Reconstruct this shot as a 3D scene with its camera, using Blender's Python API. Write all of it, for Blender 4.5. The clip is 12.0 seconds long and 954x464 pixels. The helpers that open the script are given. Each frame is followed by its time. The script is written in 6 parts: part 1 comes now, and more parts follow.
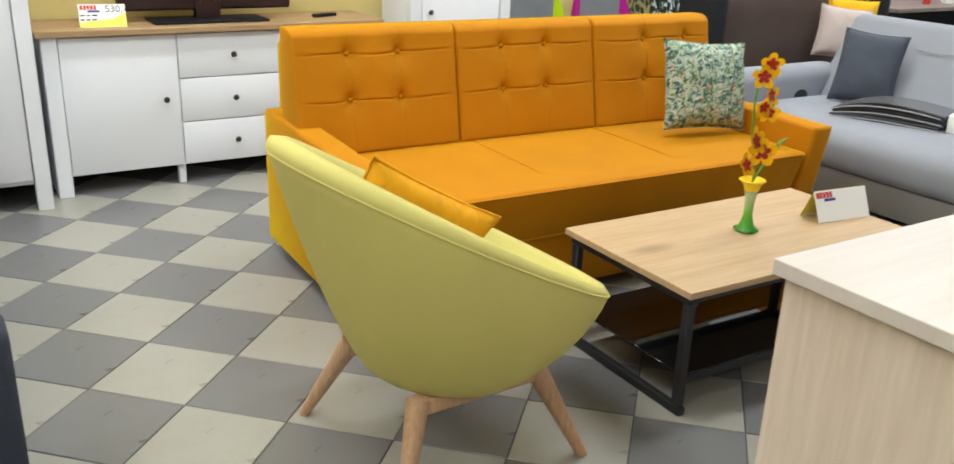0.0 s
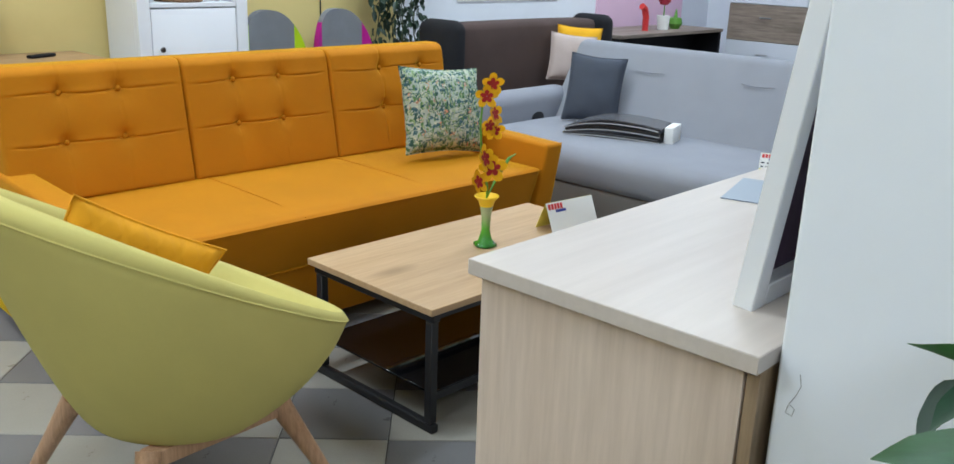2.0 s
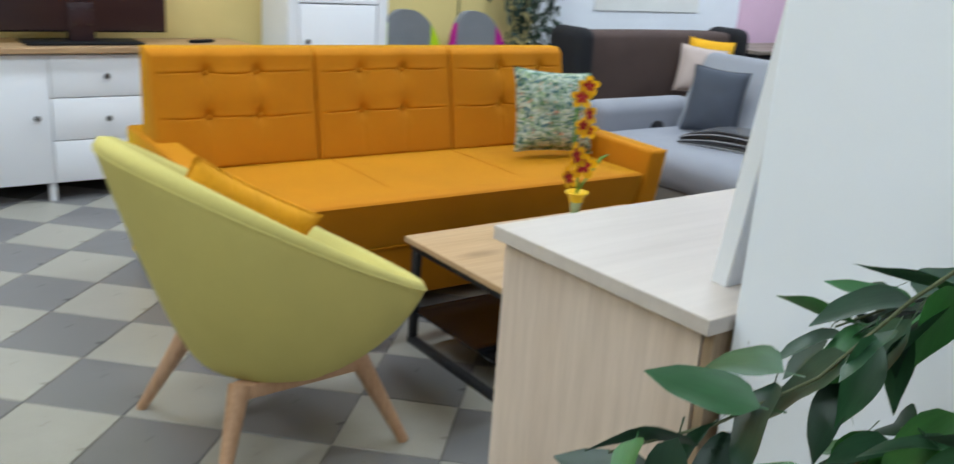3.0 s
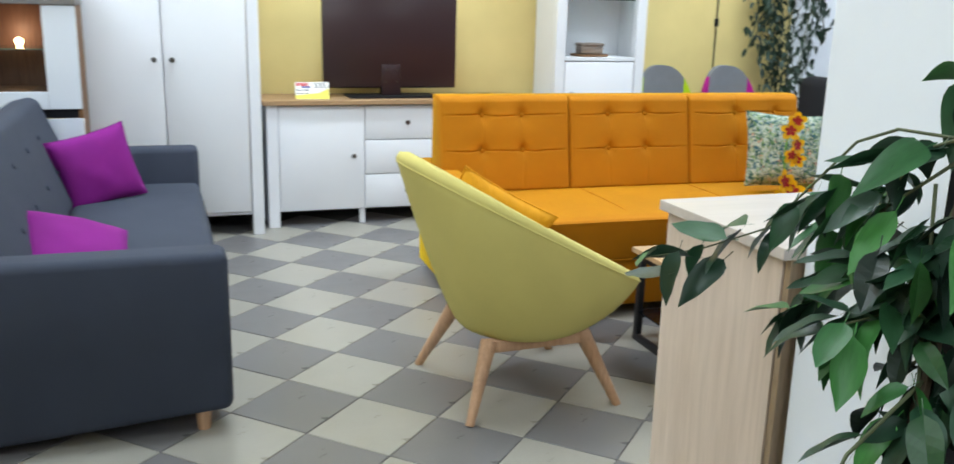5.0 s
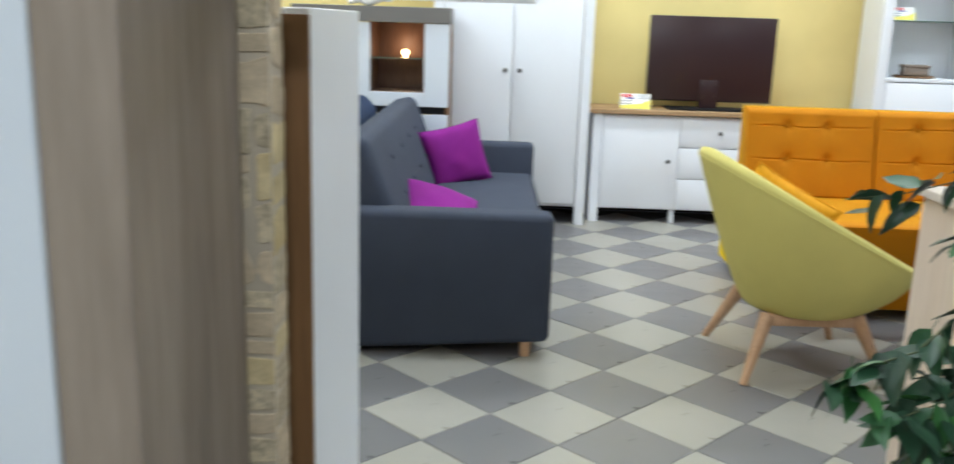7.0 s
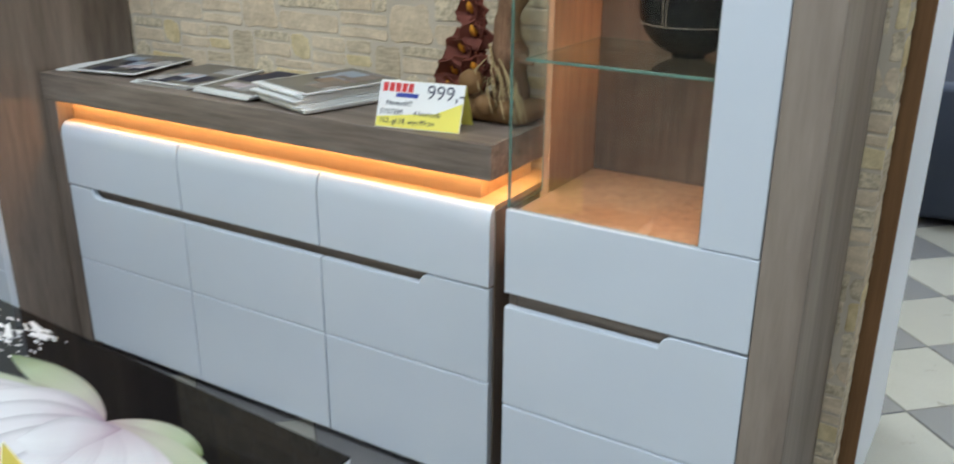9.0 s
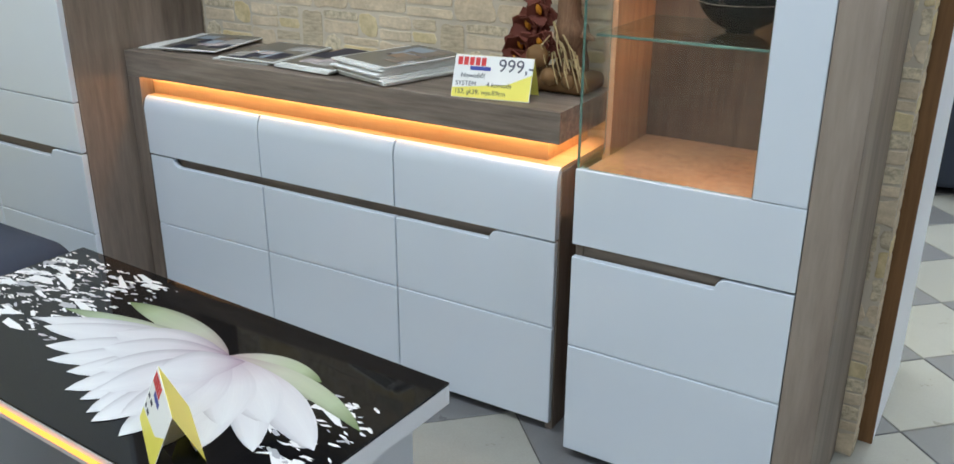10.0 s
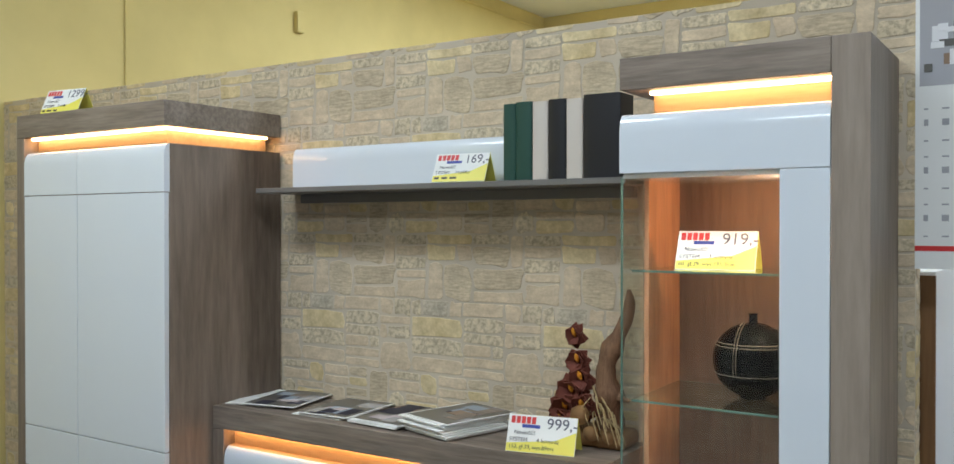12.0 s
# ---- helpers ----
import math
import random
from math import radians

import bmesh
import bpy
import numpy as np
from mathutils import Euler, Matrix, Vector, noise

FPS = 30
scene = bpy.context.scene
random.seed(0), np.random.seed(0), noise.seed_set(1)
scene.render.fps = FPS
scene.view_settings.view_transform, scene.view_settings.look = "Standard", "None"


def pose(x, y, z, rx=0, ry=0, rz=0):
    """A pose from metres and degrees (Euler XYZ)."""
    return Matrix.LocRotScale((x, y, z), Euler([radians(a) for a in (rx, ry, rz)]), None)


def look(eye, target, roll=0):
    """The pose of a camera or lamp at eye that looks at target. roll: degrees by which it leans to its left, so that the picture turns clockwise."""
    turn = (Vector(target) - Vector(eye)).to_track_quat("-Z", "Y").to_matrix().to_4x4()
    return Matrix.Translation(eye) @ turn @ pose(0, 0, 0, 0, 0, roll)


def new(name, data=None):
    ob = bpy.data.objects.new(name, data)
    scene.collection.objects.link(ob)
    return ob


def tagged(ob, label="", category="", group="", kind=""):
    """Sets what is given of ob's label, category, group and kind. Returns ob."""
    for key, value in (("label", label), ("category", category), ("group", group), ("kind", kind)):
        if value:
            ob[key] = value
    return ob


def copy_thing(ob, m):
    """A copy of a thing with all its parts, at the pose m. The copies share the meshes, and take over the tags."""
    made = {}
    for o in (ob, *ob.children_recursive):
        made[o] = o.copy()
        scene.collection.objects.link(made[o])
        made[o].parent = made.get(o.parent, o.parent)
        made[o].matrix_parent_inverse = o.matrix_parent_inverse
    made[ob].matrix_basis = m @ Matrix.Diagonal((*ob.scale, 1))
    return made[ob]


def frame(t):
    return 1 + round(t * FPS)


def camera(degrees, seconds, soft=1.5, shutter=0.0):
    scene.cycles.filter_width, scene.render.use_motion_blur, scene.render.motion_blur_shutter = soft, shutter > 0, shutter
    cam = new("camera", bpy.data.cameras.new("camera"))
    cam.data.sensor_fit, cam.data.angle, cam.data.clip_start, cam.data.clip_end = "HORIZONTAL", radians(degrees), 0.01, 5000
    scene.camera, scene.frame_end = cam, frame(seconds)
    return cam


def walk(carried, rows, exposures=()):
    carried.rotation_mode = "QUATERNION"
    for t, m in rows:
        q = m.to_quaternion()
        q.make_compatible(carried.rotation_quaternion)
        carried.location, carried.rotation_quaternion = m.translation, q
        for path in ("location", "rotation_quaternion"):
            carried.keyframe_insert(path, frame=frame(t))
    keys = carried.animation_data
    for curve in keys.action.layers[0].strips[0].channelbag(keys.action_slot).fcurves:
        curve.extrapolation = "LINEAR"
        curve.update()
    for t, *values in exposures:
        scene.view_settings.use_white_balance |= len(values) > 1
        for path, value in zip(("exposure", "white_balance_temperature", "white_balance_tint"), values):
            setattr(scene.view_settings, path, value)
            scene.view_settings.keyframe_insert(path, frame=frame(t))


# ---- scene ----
cam = camera(55.9, 12.0, 1.5, 0.4)
EXPOSURES = [(0.0, 0.16, 7250, 11), (0.5, 0.06, 7150, 11), (1.0, 0.0, 6950, 10), (1.5, 0.06, 6600, 10), (2.0, -0.13, 6280, 10), (2.5, -0.16, 6350, 10), (3.2, -0.1, 6350, 10), (5.0, 0.16, 6450, 10), (6.5, 0.12, 6550, 10), (7.5, 0.2, 6500, 10), (9.5, 0.18, 6220, 10), (10.5, 0.18, 6280, 10), (11.5, 0.13, 6450, 10), (12.0, -0.03, 6400, 10)]
PATH = [
    (0, (0.088, 0.224, 1.466), (1.097, 1.808, 0.779), 2.2),
    (0.5, (0.113, 0.177, 1.468), (1.202, 1.725, 0.822), 1.9),
    (1, (0.135, 0.154, 1.467), (1.309, 1.654, 0.857), 2.0),
    (1.5, (0.168, 0.144, 1.453), (1.446, 1.559, 0.849), 2.5),
    (2, (0.193, 0.15, 1.428), (1.594, 1.449, 0.837), 2.0),
    (2.5, (0.21, 0.049, 1.431), (1.57, 1.393, 0.845), 1.8),
    (3, (0.192, -0.134, 1.435), (1.361, 1.377, 0.844), 4.0),
    (3.2, (0.175, -0.186, 1.431), (1.214, 1.414, 0.831), 3.4),
    (4.8, (-0.004, -0.792, 1.426), (0.73, 1.0, 0.926), 2.0),
    (5, (-0.006, -0.855, 1.431), (0.64, 0.975, 0.945), 1.5),
    (5.5, (-0.041, -1.022, 1.421), (0.48, 0.85, 0.949), 1.6),
    (6, (-0.08, -1.229, 1.429), (0.361, 0.665, 0.961), 1.2),
    (6.5, (-0.049, -1.424, 1.419), (0.263, 0.499, 0.965), 1.4),
    (7, (-0.09, -1.563, 1.405), (-0.123, 0.384, 0.95), 1.8),
    (7.5, (-0.136, -1.743, 1.389), (-0.488, 0.178, 0.955), 0.7),
    (7.7, (-0.151, -1.835, 1.384), (-0.631, 0.056, 0.947), 0.7),
    (9.3, (-0.196, -2.335, 1.385), (-1.199, -0.772, 0.638), 0.1),
    (9.5, (-0.209, -2.422, 1.395), (-1.187, -0.847, 0.636), 0.1),
    (10, (-0.200, -2.510, 1.410), (-1.175, -0.932, 0.672), 0.2),
    (10.5, (-0.155, -2.575, 1.450), (-1.168, -0.945, 0.887), 0.0),
    (11, (-0.102, -2.663, 1.540), (-1.222, -1.047, 1.171), -0.8),
    (11.5, (-0.088, -2.802, 1.555), (-1.198, -1.140, 1.467), -0.5),
    (12, (-0.078, -2.853, 1.541), (-1.176, -1.182, 1.525), 0.0),
]
walk(cam, [(t, look(eye, target, roll)) for t, eye, target, roll in PATH], EXPOSURES)

# ---- world and exposure ----
scene.view_settings.exposure = 0.0
world = bpy.data.worlds.new("world")
scene.world = world
world.use_nodes = True
world.node_tree.nodes["Background"].inputs[0].default_value = (0.75, 0.85, 1.0, 1)
world.node_tree.nodes["Background"].inputs[1].default_value = 0.06

CEIL = 3.7


def area_lamp(x, y, z, sx, sy, power, colour=(0.80, 0.915, 1.0), rx=0, rz=0):
    d = bpy.data.lights.new("lamp", "AREA")
    d.shape, d.size, d.size_y, d.energy, d.color = "RECTANGLE", sx, sy, power, colour
    ob = new("lamp", d)
    ob.matrix_world = pose(x, y, z, rx, 0, rz)
    return ob


# ---- materials ----
def rgb(c):
    return (c[0], c[1], c[2], 1.0)


def shade(c, k):
    return tuple(max(0.0, min(1.0, v * k)) for v in c)


class Nodes:
    """A small builder for one node material."""

    def __init__(self, name, rough=0.5, metal=0.0, spec=0.5):
        self.m = bpy.data.materials.new(name)
        self.m.use_nodes = True
        self.t = self.m.node_tree
        self.b = self.t.nodes["Principled BSDF"]
        self.b.inputs["Roughness"].default_value = rough
        self.b.inputs["Metallic"].default_value = metal
        self.b.inputs["Specular IOR Level"].default_value = spec

    def add(self, kind, **values):
        n = self.t.nodes.new(kind)
        for k, v in values.items():
            n.inputs[k.replace("_", " ")].default_value = v
        return n

    def link(self, a, b):
        self.t.links.new(a, b)

    def coords(self, scale=(1, 1, 1), which="Object", rot=(0, 0, 0)):
        c = self.t.nodes.new("ShaderNodeTexCoord")
        m = self.t.nodes.new("ShaderNodeMapping")
        m.inputs["Scale"].default_value = scale
        m.inputs["Rotation"].default_value = rot
        self.link(c.outputs[which], m.inputs["Vector"])
        return m.outputs["Vector"]

    def noise(self, vec, scale, detail=4, rough=0.55):
        n = self.add("ShaderNodeTexNoise", Scale=scale, Detail=detail, Roughness=rough)
        self.link(vec, n.inputs["Vector"])
        return n.outputs["Fac"]

    def ramp(self, fac, stops):
        r = self.t.nodes.new("ShaderNodeValToRGB")
        el = r.color_ramp.elements
        while len(el) < len(stops):
            el.new(0.5)
        for e, (p, c) in zip(el, stops):
            e.position, e.color = p, rgb(c)
        self.link(fac, r.inputs["Fac"])
        return r.outputs["Color"]

    def mix(self, fac, a, b, mode="MIX"):
        n = self.t.nodes.new("ShaderNodeMix")
        n.data_type, n.blend_type = "RGBA", mode
        for sock, v in ((n.inputs[0], fac), (n.inputs[6], a), (n.inputs[7], b)):
            if isinstance(v, (int, float)):
                sock.default_value = v
            elif isinstance(v, tuple):
                sock.default_value = rgb(v)
            else:
                self.link(v, sock)
        return n.outputs[2]

    def bump(self, height, strength=0.2, distance=0.002):
        n = self.add("ShaderNodeBump", Strength=strength, Distance=distance)
        self.link(height, n.inputs["Height"])
        self.link(n.outputs["Normal"], self.b.inputs["Normal"])

    def colour(self, c):
        if isinstance(c, tuple):
            self.b.inputs["Base Color"].default_value = rgb(c)
        else:
            self.link(c, self.b.inputs["Base Color"])
        return self

    def random(self):
        return self.t.nodes.new("ShaderNodeObjectInfo").outputs["Random"]


def fabric(name, c, weave=900.0, sheen=0.3, rough=0.9, blotch=0.12):
    n = Nodes(name, rough, spec=0.25)
    v = n.coords()
    big = n.noise(v, 5.0, 3)
    fine = n.noise(v, weave, 2, 0.7)
    base = n.ramp(big, [(0.3, shade(c, 1 - blotch)), (0.7, shade(c, 1 + blotch))])
    base = n.mix(0.35, base, n.ramp(fine, [(0.3, shade(c, 0.72)), (0.7, shade(c, 1.25))]))
    n.colour(base)
    n.b.inputs["Sheen Weight"].default_value = sheen
    n.b.inputs["Sheen Roughness"].default_value = 0.4
    n.b.inputs["Sheen Tint"].default_value = rgb(tuple(min(1, v2 * 1.6 + 0.05) for v2 in c))
    n.bump(fine, 0.35, 0.001)
    return n.m


def paint(name, c, rough=0.4, spec=0.5, coat=0.0, dirt=0.04, bump=0.03, bump_scale=60.0):
    n = Nodes(name, rough, spec=spec)
    v = n.coords()
    n.colour(n.ramp(n.noise(v, 2.2, 5), [(0.3, shade(c, 1 - dirt)), (0.7, shade(c, 1 + dirt))]))
    n.b.inputs["Coat Weight"].default_value = coat
    n.b.inputs["Coat Roughness"].default_value = 0.04
    n.bump(n.noise(v, bump_scale, 3), bump, 0.002)
    return n.m


def wood(name, stops, axis="Z", grain=14.0, rough=0.5, knots=0.0, coat=0.0, stretch=14.0, spec=0.4, streaks=0.42):
    """Sawn grain that runs along one axis of the object."""
    n = Nodes(name, rough, spec=spec)
    k = {"X": (1 / stretch, 1, 1), "Y": (1, 1 / stretch, 1), "Z": (1, 1, 1 / stretch)}[axis]
    v = n.coords(k)
    low = n.noise(v, grain * 0.45, 4, 0.6)
    fine = n.noise(v, grain * 6.0, 5, 0.65)
    wide = n.ramp(low, stops)
    dark, light = stops[0][1], stops[-1][1]
    streak = n.ramp(fine, [(0.35, shade(dark, 0.8)), (0.65, shade(light, 1.1))])
    c = n.mix(streaks, wide, streak)
    if knots:
        vo = n.add("ShaderNodeTexVoronoi", Scale=3.2)
        k2 = {"X": (0.35, 1, 1), "Y": (1, 0.35, 1), "Z": (1, 1, 0.35)}[axis]
        n.link(n.coords(k2), vo.inputs["Vector"])
        spot = n.ramp(vo.outputs["Distance"], [(0.03, (1, 1, 1)), (0.13, (0, 0, 0))])
        f = n.t.nodes.new("ShaderNodeMath")
        f.operation = "MULTIPLY"
        f.inputs[1].default_value = knots
        n.link(spot, f.inputs[0])
        c = n.mix(f.outputs[0], c, shade(dark, 0.55))
    n.colour(c)
    n.b.inputs["Coat Weight"].default_value = coat
    n.bump(fine, 0.12, 0.001)
    return n.m


def glow(name, c, strength):
    m = bpy.data.materials.new(name)
    m.use_nodes = True
    t = m.node_tree
    t.nodes.remove(t.nodes["Principled BSDF"])
    e = t.nodes.new("ShaderNodeEmission")
    e.inputs[0].default_value, e.inputs[1].default_value = rgb(c), strength
    t.links.new(e.outputs[0], t.nodes["Material Output"].inputs[0])
    return m


def clear_glass(name, tint=(0.93, 0.98, 0.96), rough=0.0):
    n = Nodes(name, rough)
    n.b.inputs["Transmission Weight"].default_value = 1.0
    n.b.inputs["IOR"].default_value = 1.45
    n.b.inputs["Specular IOR Level"].default_value = 0.14
    n.colour(tint)
    return n.m


def green_rims(ob):
    """Gives a pane's narrow faces the green of cut glass."""
    big = max(p.area for p in ob.data.polygons)
    ob.data.materials.append(M["rim"])
    for p in ob.data.polygons:
        p.material_index = 0 if p.area > 0.9 * big else 1
    return ob


def metal(name, c, rough=0.3):
    n = Nodes(name, rough, 1.0)
    v = n.coords()
    n.colour(n.ramp(n.noise(v, 30, 3), [(0.3, shade(c, 0.85)), (0.7, shade(c, 1.1))]))
    return n.m


M = {}
M["mustard"] = fabric("mustard_velvet", (0.51, 0.182, 0.001), 700, 1.0, 0.8, 0.08)
M["mustard"].node_tree.nodes["Principled BSDF"].inputs["Sheen Tint"].default_value = (1.0, 0.78, 0.03, 1)
M["mustard"].node_tree.nodes["Principled BSDF"].inputs["Sheen Roughness"].default_value = 0.28
M["lime"] = fabric("chartreuse_fabric", (0.55, 0.48, 0.155), 1100, 0.15, 0.92, 0.06)
M["charcoal"] = fabric("charcoal_fabric", (0.046, 0.055, 0.080), 1200, 0.05, 0.9, 0.08)
M["silver"] = fabric("light_grey_fabric", (0.27, 0.28, 0.32), 1200, 0.1, 0.9, 0.06)
M["slate"] = fabric("slate_pillow", (0.065, 0.075, 0.10), 900, 0.2, 0.85)
M["brown"] = fabric("brown_fabric", (0.085, 0.058, 0.052), 1200, 0.08, 0.92)
M["black_cloth"] = fabric("black_fabric", (0.016, 0.016, 0.019), 1200, 0.1, 0.9)
M["purple"] = fabric("purple_fabric", (0.20, 0.010, 0.19), 900, 0.25, 0.85)
M["navy"] = fabric("navy_velvet", (0.011, 0.026, 0.065), 900, 0.4, 0.8)
M["beige_pillow"] = fabric("beige_pillow", (0.52, 0.43, 0.40), 900, 0.2, 0.9)
M["yellow_pillow"] = fabric("yellow_pillow", (0.80, 0.42, 0.02), 900, 0.2, 0.9)
M["white"] = paint("white_furniture", (0.78, 0.80, 0.84), 0.42, 0.4, 0.0, 0.02, 0.02)
M["gloss"] = paint("white_lacquer", (0.70, 0.75, 0.82), 0.14, 0.5, 0.5, 0.015, 0.004, 8.0)
M["plaster"] = paint("white_plaster", (0.85, 0.885, 0.95), 0.85, 0.2, 0.0, 0.03, 0.08, 120.0)
M["yellow_wall"] = paint("yellow_wall", (0.76, 0.62, 0.27), 0.8, 0.2, 0.0, 0.05, 0.2, 90.0)
# unseen wall, toned down so that the cabinet glass reflects less of it
M["south_wall"] = paint("taupe_wall", (0.34, 0.32, 0.29), 0.85, 0.2, 0.0, 0.05, 0.1, 90.0)
M["ceiling"] = paint("ceiling_paint", (0.78, 0.78, 0.76), 0.9, 0.2, 0.0, 0.03, 0.2, 50.0)
M["pink"] = paint("pink_wall", (0.80, 0.55, 0.70), 0.8, 0.2)
M["walnut"] = wood("grey_oak", [(0.36, (0.112, 0.082, 0.063)), (0.5, (0.215, 0.168, 0.134)), (0.64, (0.33, 0.268, 0.22))], "Z", 7, 0.5, 0.45, stretch=9.0, streaks=0.25)
M["walnut_x"] = wood("grey_oak_long", [(0.33, (0.105, 0.078, 0.060)), (0.5, (0.215, 0.168, 0.135)), (0.66, (0.33, 0.27, 0.222))], "X", 11, 0.5, 0.2)
M["walnut_y"] = wood("grey_oak_cross", [(0.33, (0.105, 0.078, 0.060)), (0.5, (0.215, 0.168, 0.135)), (0.66, (0.33, 0.27, 0.222))], "Y", 11, 0.5, 0.2)
# one oak lining twice: lamplight and shade are put into the colours
M["walnut_lit"] = wood("lit_oak_inside", [(0.3, (0.24, 0.095, 0.04)), (0.5, (0.36, 0.155, 0.07)), (0.7, (0.45, 0.21, 0.105))], "Z", 11, 0.5, 0.2)
M["walnut_shaded"] = wood("shaded_oak_inside", [(0.33, (0.075, 0.036, 0.020)), (0.5, (0.12, 0.063, 0.036)), (0.66, (0.17, 0.096, 0.058))], "Z", 11, 0.5, 0.2)
M["oak"] = wood("natural_oak", [(0.2, (0.39, 0.245, 0.125)), (0.5, (0.49, 0.325, 0.18)), (0.8, (0.57, 0.395, 0.235))], "X", 9, 0.42, 0.6, streaks=0.25)
M["oak_top"] = wood("oak_board", [(0.2, (0.30, 0.18, 0.09)), (0.5, (0.40, 0.25, 0.13)), (0.8, (0.47, 0.31, 0.17))], "X", 12, 0.5)
M["pale"] = wood("pale_oak", [(0.3, (0.55, 0.43, 0.335)), (0.5, (0.67, 0.54, 0.445)), (0.7, (0.76, 0.64, 0.545))], "Z", 7, 0.5, 0.45, streaks=0.28)
M["pale_x"] = wood("pale_oak_top", [(0.3, (0.54, 0.465, 0.41)), (0.5, (0.60, 0.53, 0.475)), (0.7, (0.65, 0.585, 0.53))], "X", 7, 0.4, 0.6, streaks=0.15)
M["pale_edge"] = wood("pale_oak_edge", [(0.2, (0.26, 0.18, 0.11)), (0.8, (0.42, 0.30, 0.19))], "Z", 12, 0.6)
M["beech"] = wood("beech", [(0.2, (0.42, 0.235, 0.125)), (0.5, (0.52, 0.31, 0.18)), (0.8, (0.60, 0.38, 0.24))], "Z", 20, 0.45)
M["brown_board"] = wood("brown_board", [(0.2, (0.13, 0.062, 0.022)), (0.8, (0.21, 0.105, 0.042))], "Z", 12, 0.6)
M["black_metal"] = paint("black_metal", (0.018, 0.018, 0.020), 0.45, 0.4, 0, 0.2, 0.05, 300)
M["black"] = paint("black_matt", (0.008, 0.008, 0.010), 0.6, 0.2, 0, 0.2)
M["black_glass"] = paint("black_glass", (0.006, 0.006, 0.007), 0.04, 0.4, 0.0, 0.1, 0.0)
M["screen"] = paint("screen", (0.035, 0.018, 0.02), 0.28, 0.4, 0, 0.05, 0.0)
M["glass"] = clear_glass("clear_glass")
M["rim"] = paint("cut_glass_rim", (0.085, 0.15, 0.12), 0.2, 0.5, 0.0, 0.1, 0.0)
M["green_edge"] = clear_glass("glass_edge", (0.78, 0.93, 0.87))
M["chrome"] = metal("steel", (0.45, 0.45, 0.47), 0.3)
M["knob"] = metal("dark_knob", (0.12, 0.115, 0.11), 0.35)
M["led"] = glow("led_strip", (1.0, 0.53, 0.20), 17.0)
M["led_edge"] = glow("led_edge", (1.0, 0.30, 0.05), 2.6)
M["led_soft"] = glow("led_soft", (1.0, 0.60, 0.28), 16.0)
M["tube"] = glow("tube", (0.9, 0.97, 1.0), 9.0)
M["paper"] = paint("paper", (0.82, 0.82, 0.80), 0.55, 0.3)
M["card_yellow"] = paint("card_yellow", (0.80, 0.72, 0.12), 0.5)
M["ink"] = paint("ink", (0.02, 0.02, 0.04), 0.6)
M["red"] = paint("red_print", (0.62, 0.03, 0.03), 0.5)
M["blue_print"] = paint("blue_print", (0.03, 0.05, 0.30), 0.5)


def tile_material(name, c):
    n = Nodes(name, 0.3, spec=0.45)
    v = n.coords()
    cloud = n.noise(v, 7.0, 6, 0.65)
    speck = n.noise(v, 160.0, 3, 0.7)
    base = n.ramp(cloud, [(0.3, shade(c, 0.9)), (0.7, shade(c, 1.08))])
    base = n.mix(0.25, base, n.ramp(speck, [(0.35, shade(c, 0.8)), (0.65, shade(c, 1.15))]))
    base = n.mix(n.random(), base, n.mix(0.5, base, shade(c, 0.88)))
    n.colour(base)
    n.link(n.ramp(cloud, [(0.3, (0.24, 0.24, 0.24)), (0.7, (0.40, 0.40, 0.40))]), n.b.inputs["Roughness"])
    n.bump(speck, 0.06, 0.001)
    return n.m


M["tile_pale"] = tile_material("tile_pale", (0.355, 0.34, 0.298))
M["tile_grey"] = tile_material("tile_grey", (0.182, 0.177, 0.181))
M["grout"] = paint("grout", (0.10, 0.095, 0.09), 0.9, 0.2, 0, 0.2, 0.3, 200)
M["violet"] = paint("violet_board", (0.05, 0.02, 0.06), 0.5)
M["mortar"] = paint("mortar", (0.54, 0.465, 0.365), 0.85, 0.2, 0, 0.2, 0.3, 80)


def stone_material(name, dark, light, scale, stretch=(1, 1, 1), contrast=0.12):
    n = Nodes(name, 0.82, spec=0.2)
    v = n.coords()
    base = n.ramp(n.noise(v, 7.0, 4, 0.6), [(0.35, dark), (0.65, light)])
    grain = n.noise(n.coords(stretch), scale, 5, 0.7)
    lo, hi = 0.5 - contrast, 0.5 + contrast * 0.6
    base = n.mix(0.75, base, n.mix(1.0, base, n.ramp(grain, [(lo, (0.55, 0.53, 0.52)), (hi, (1.12, 1.11, 1.08))]), "MULTIPLY"))
    base = n.mix(0.5, base, n.mix(1.0, base, n.ramp(n.noise(v, 90.0, 3, 0.7), [(0.35, (0.82, 0.81, 0.80)), (0.65, (1.1, 1.1, 1.1))]), "MULTIPLY"))
    n.colour(base)
    n.bump(grain, 0.10, 0.001)
    return n.m


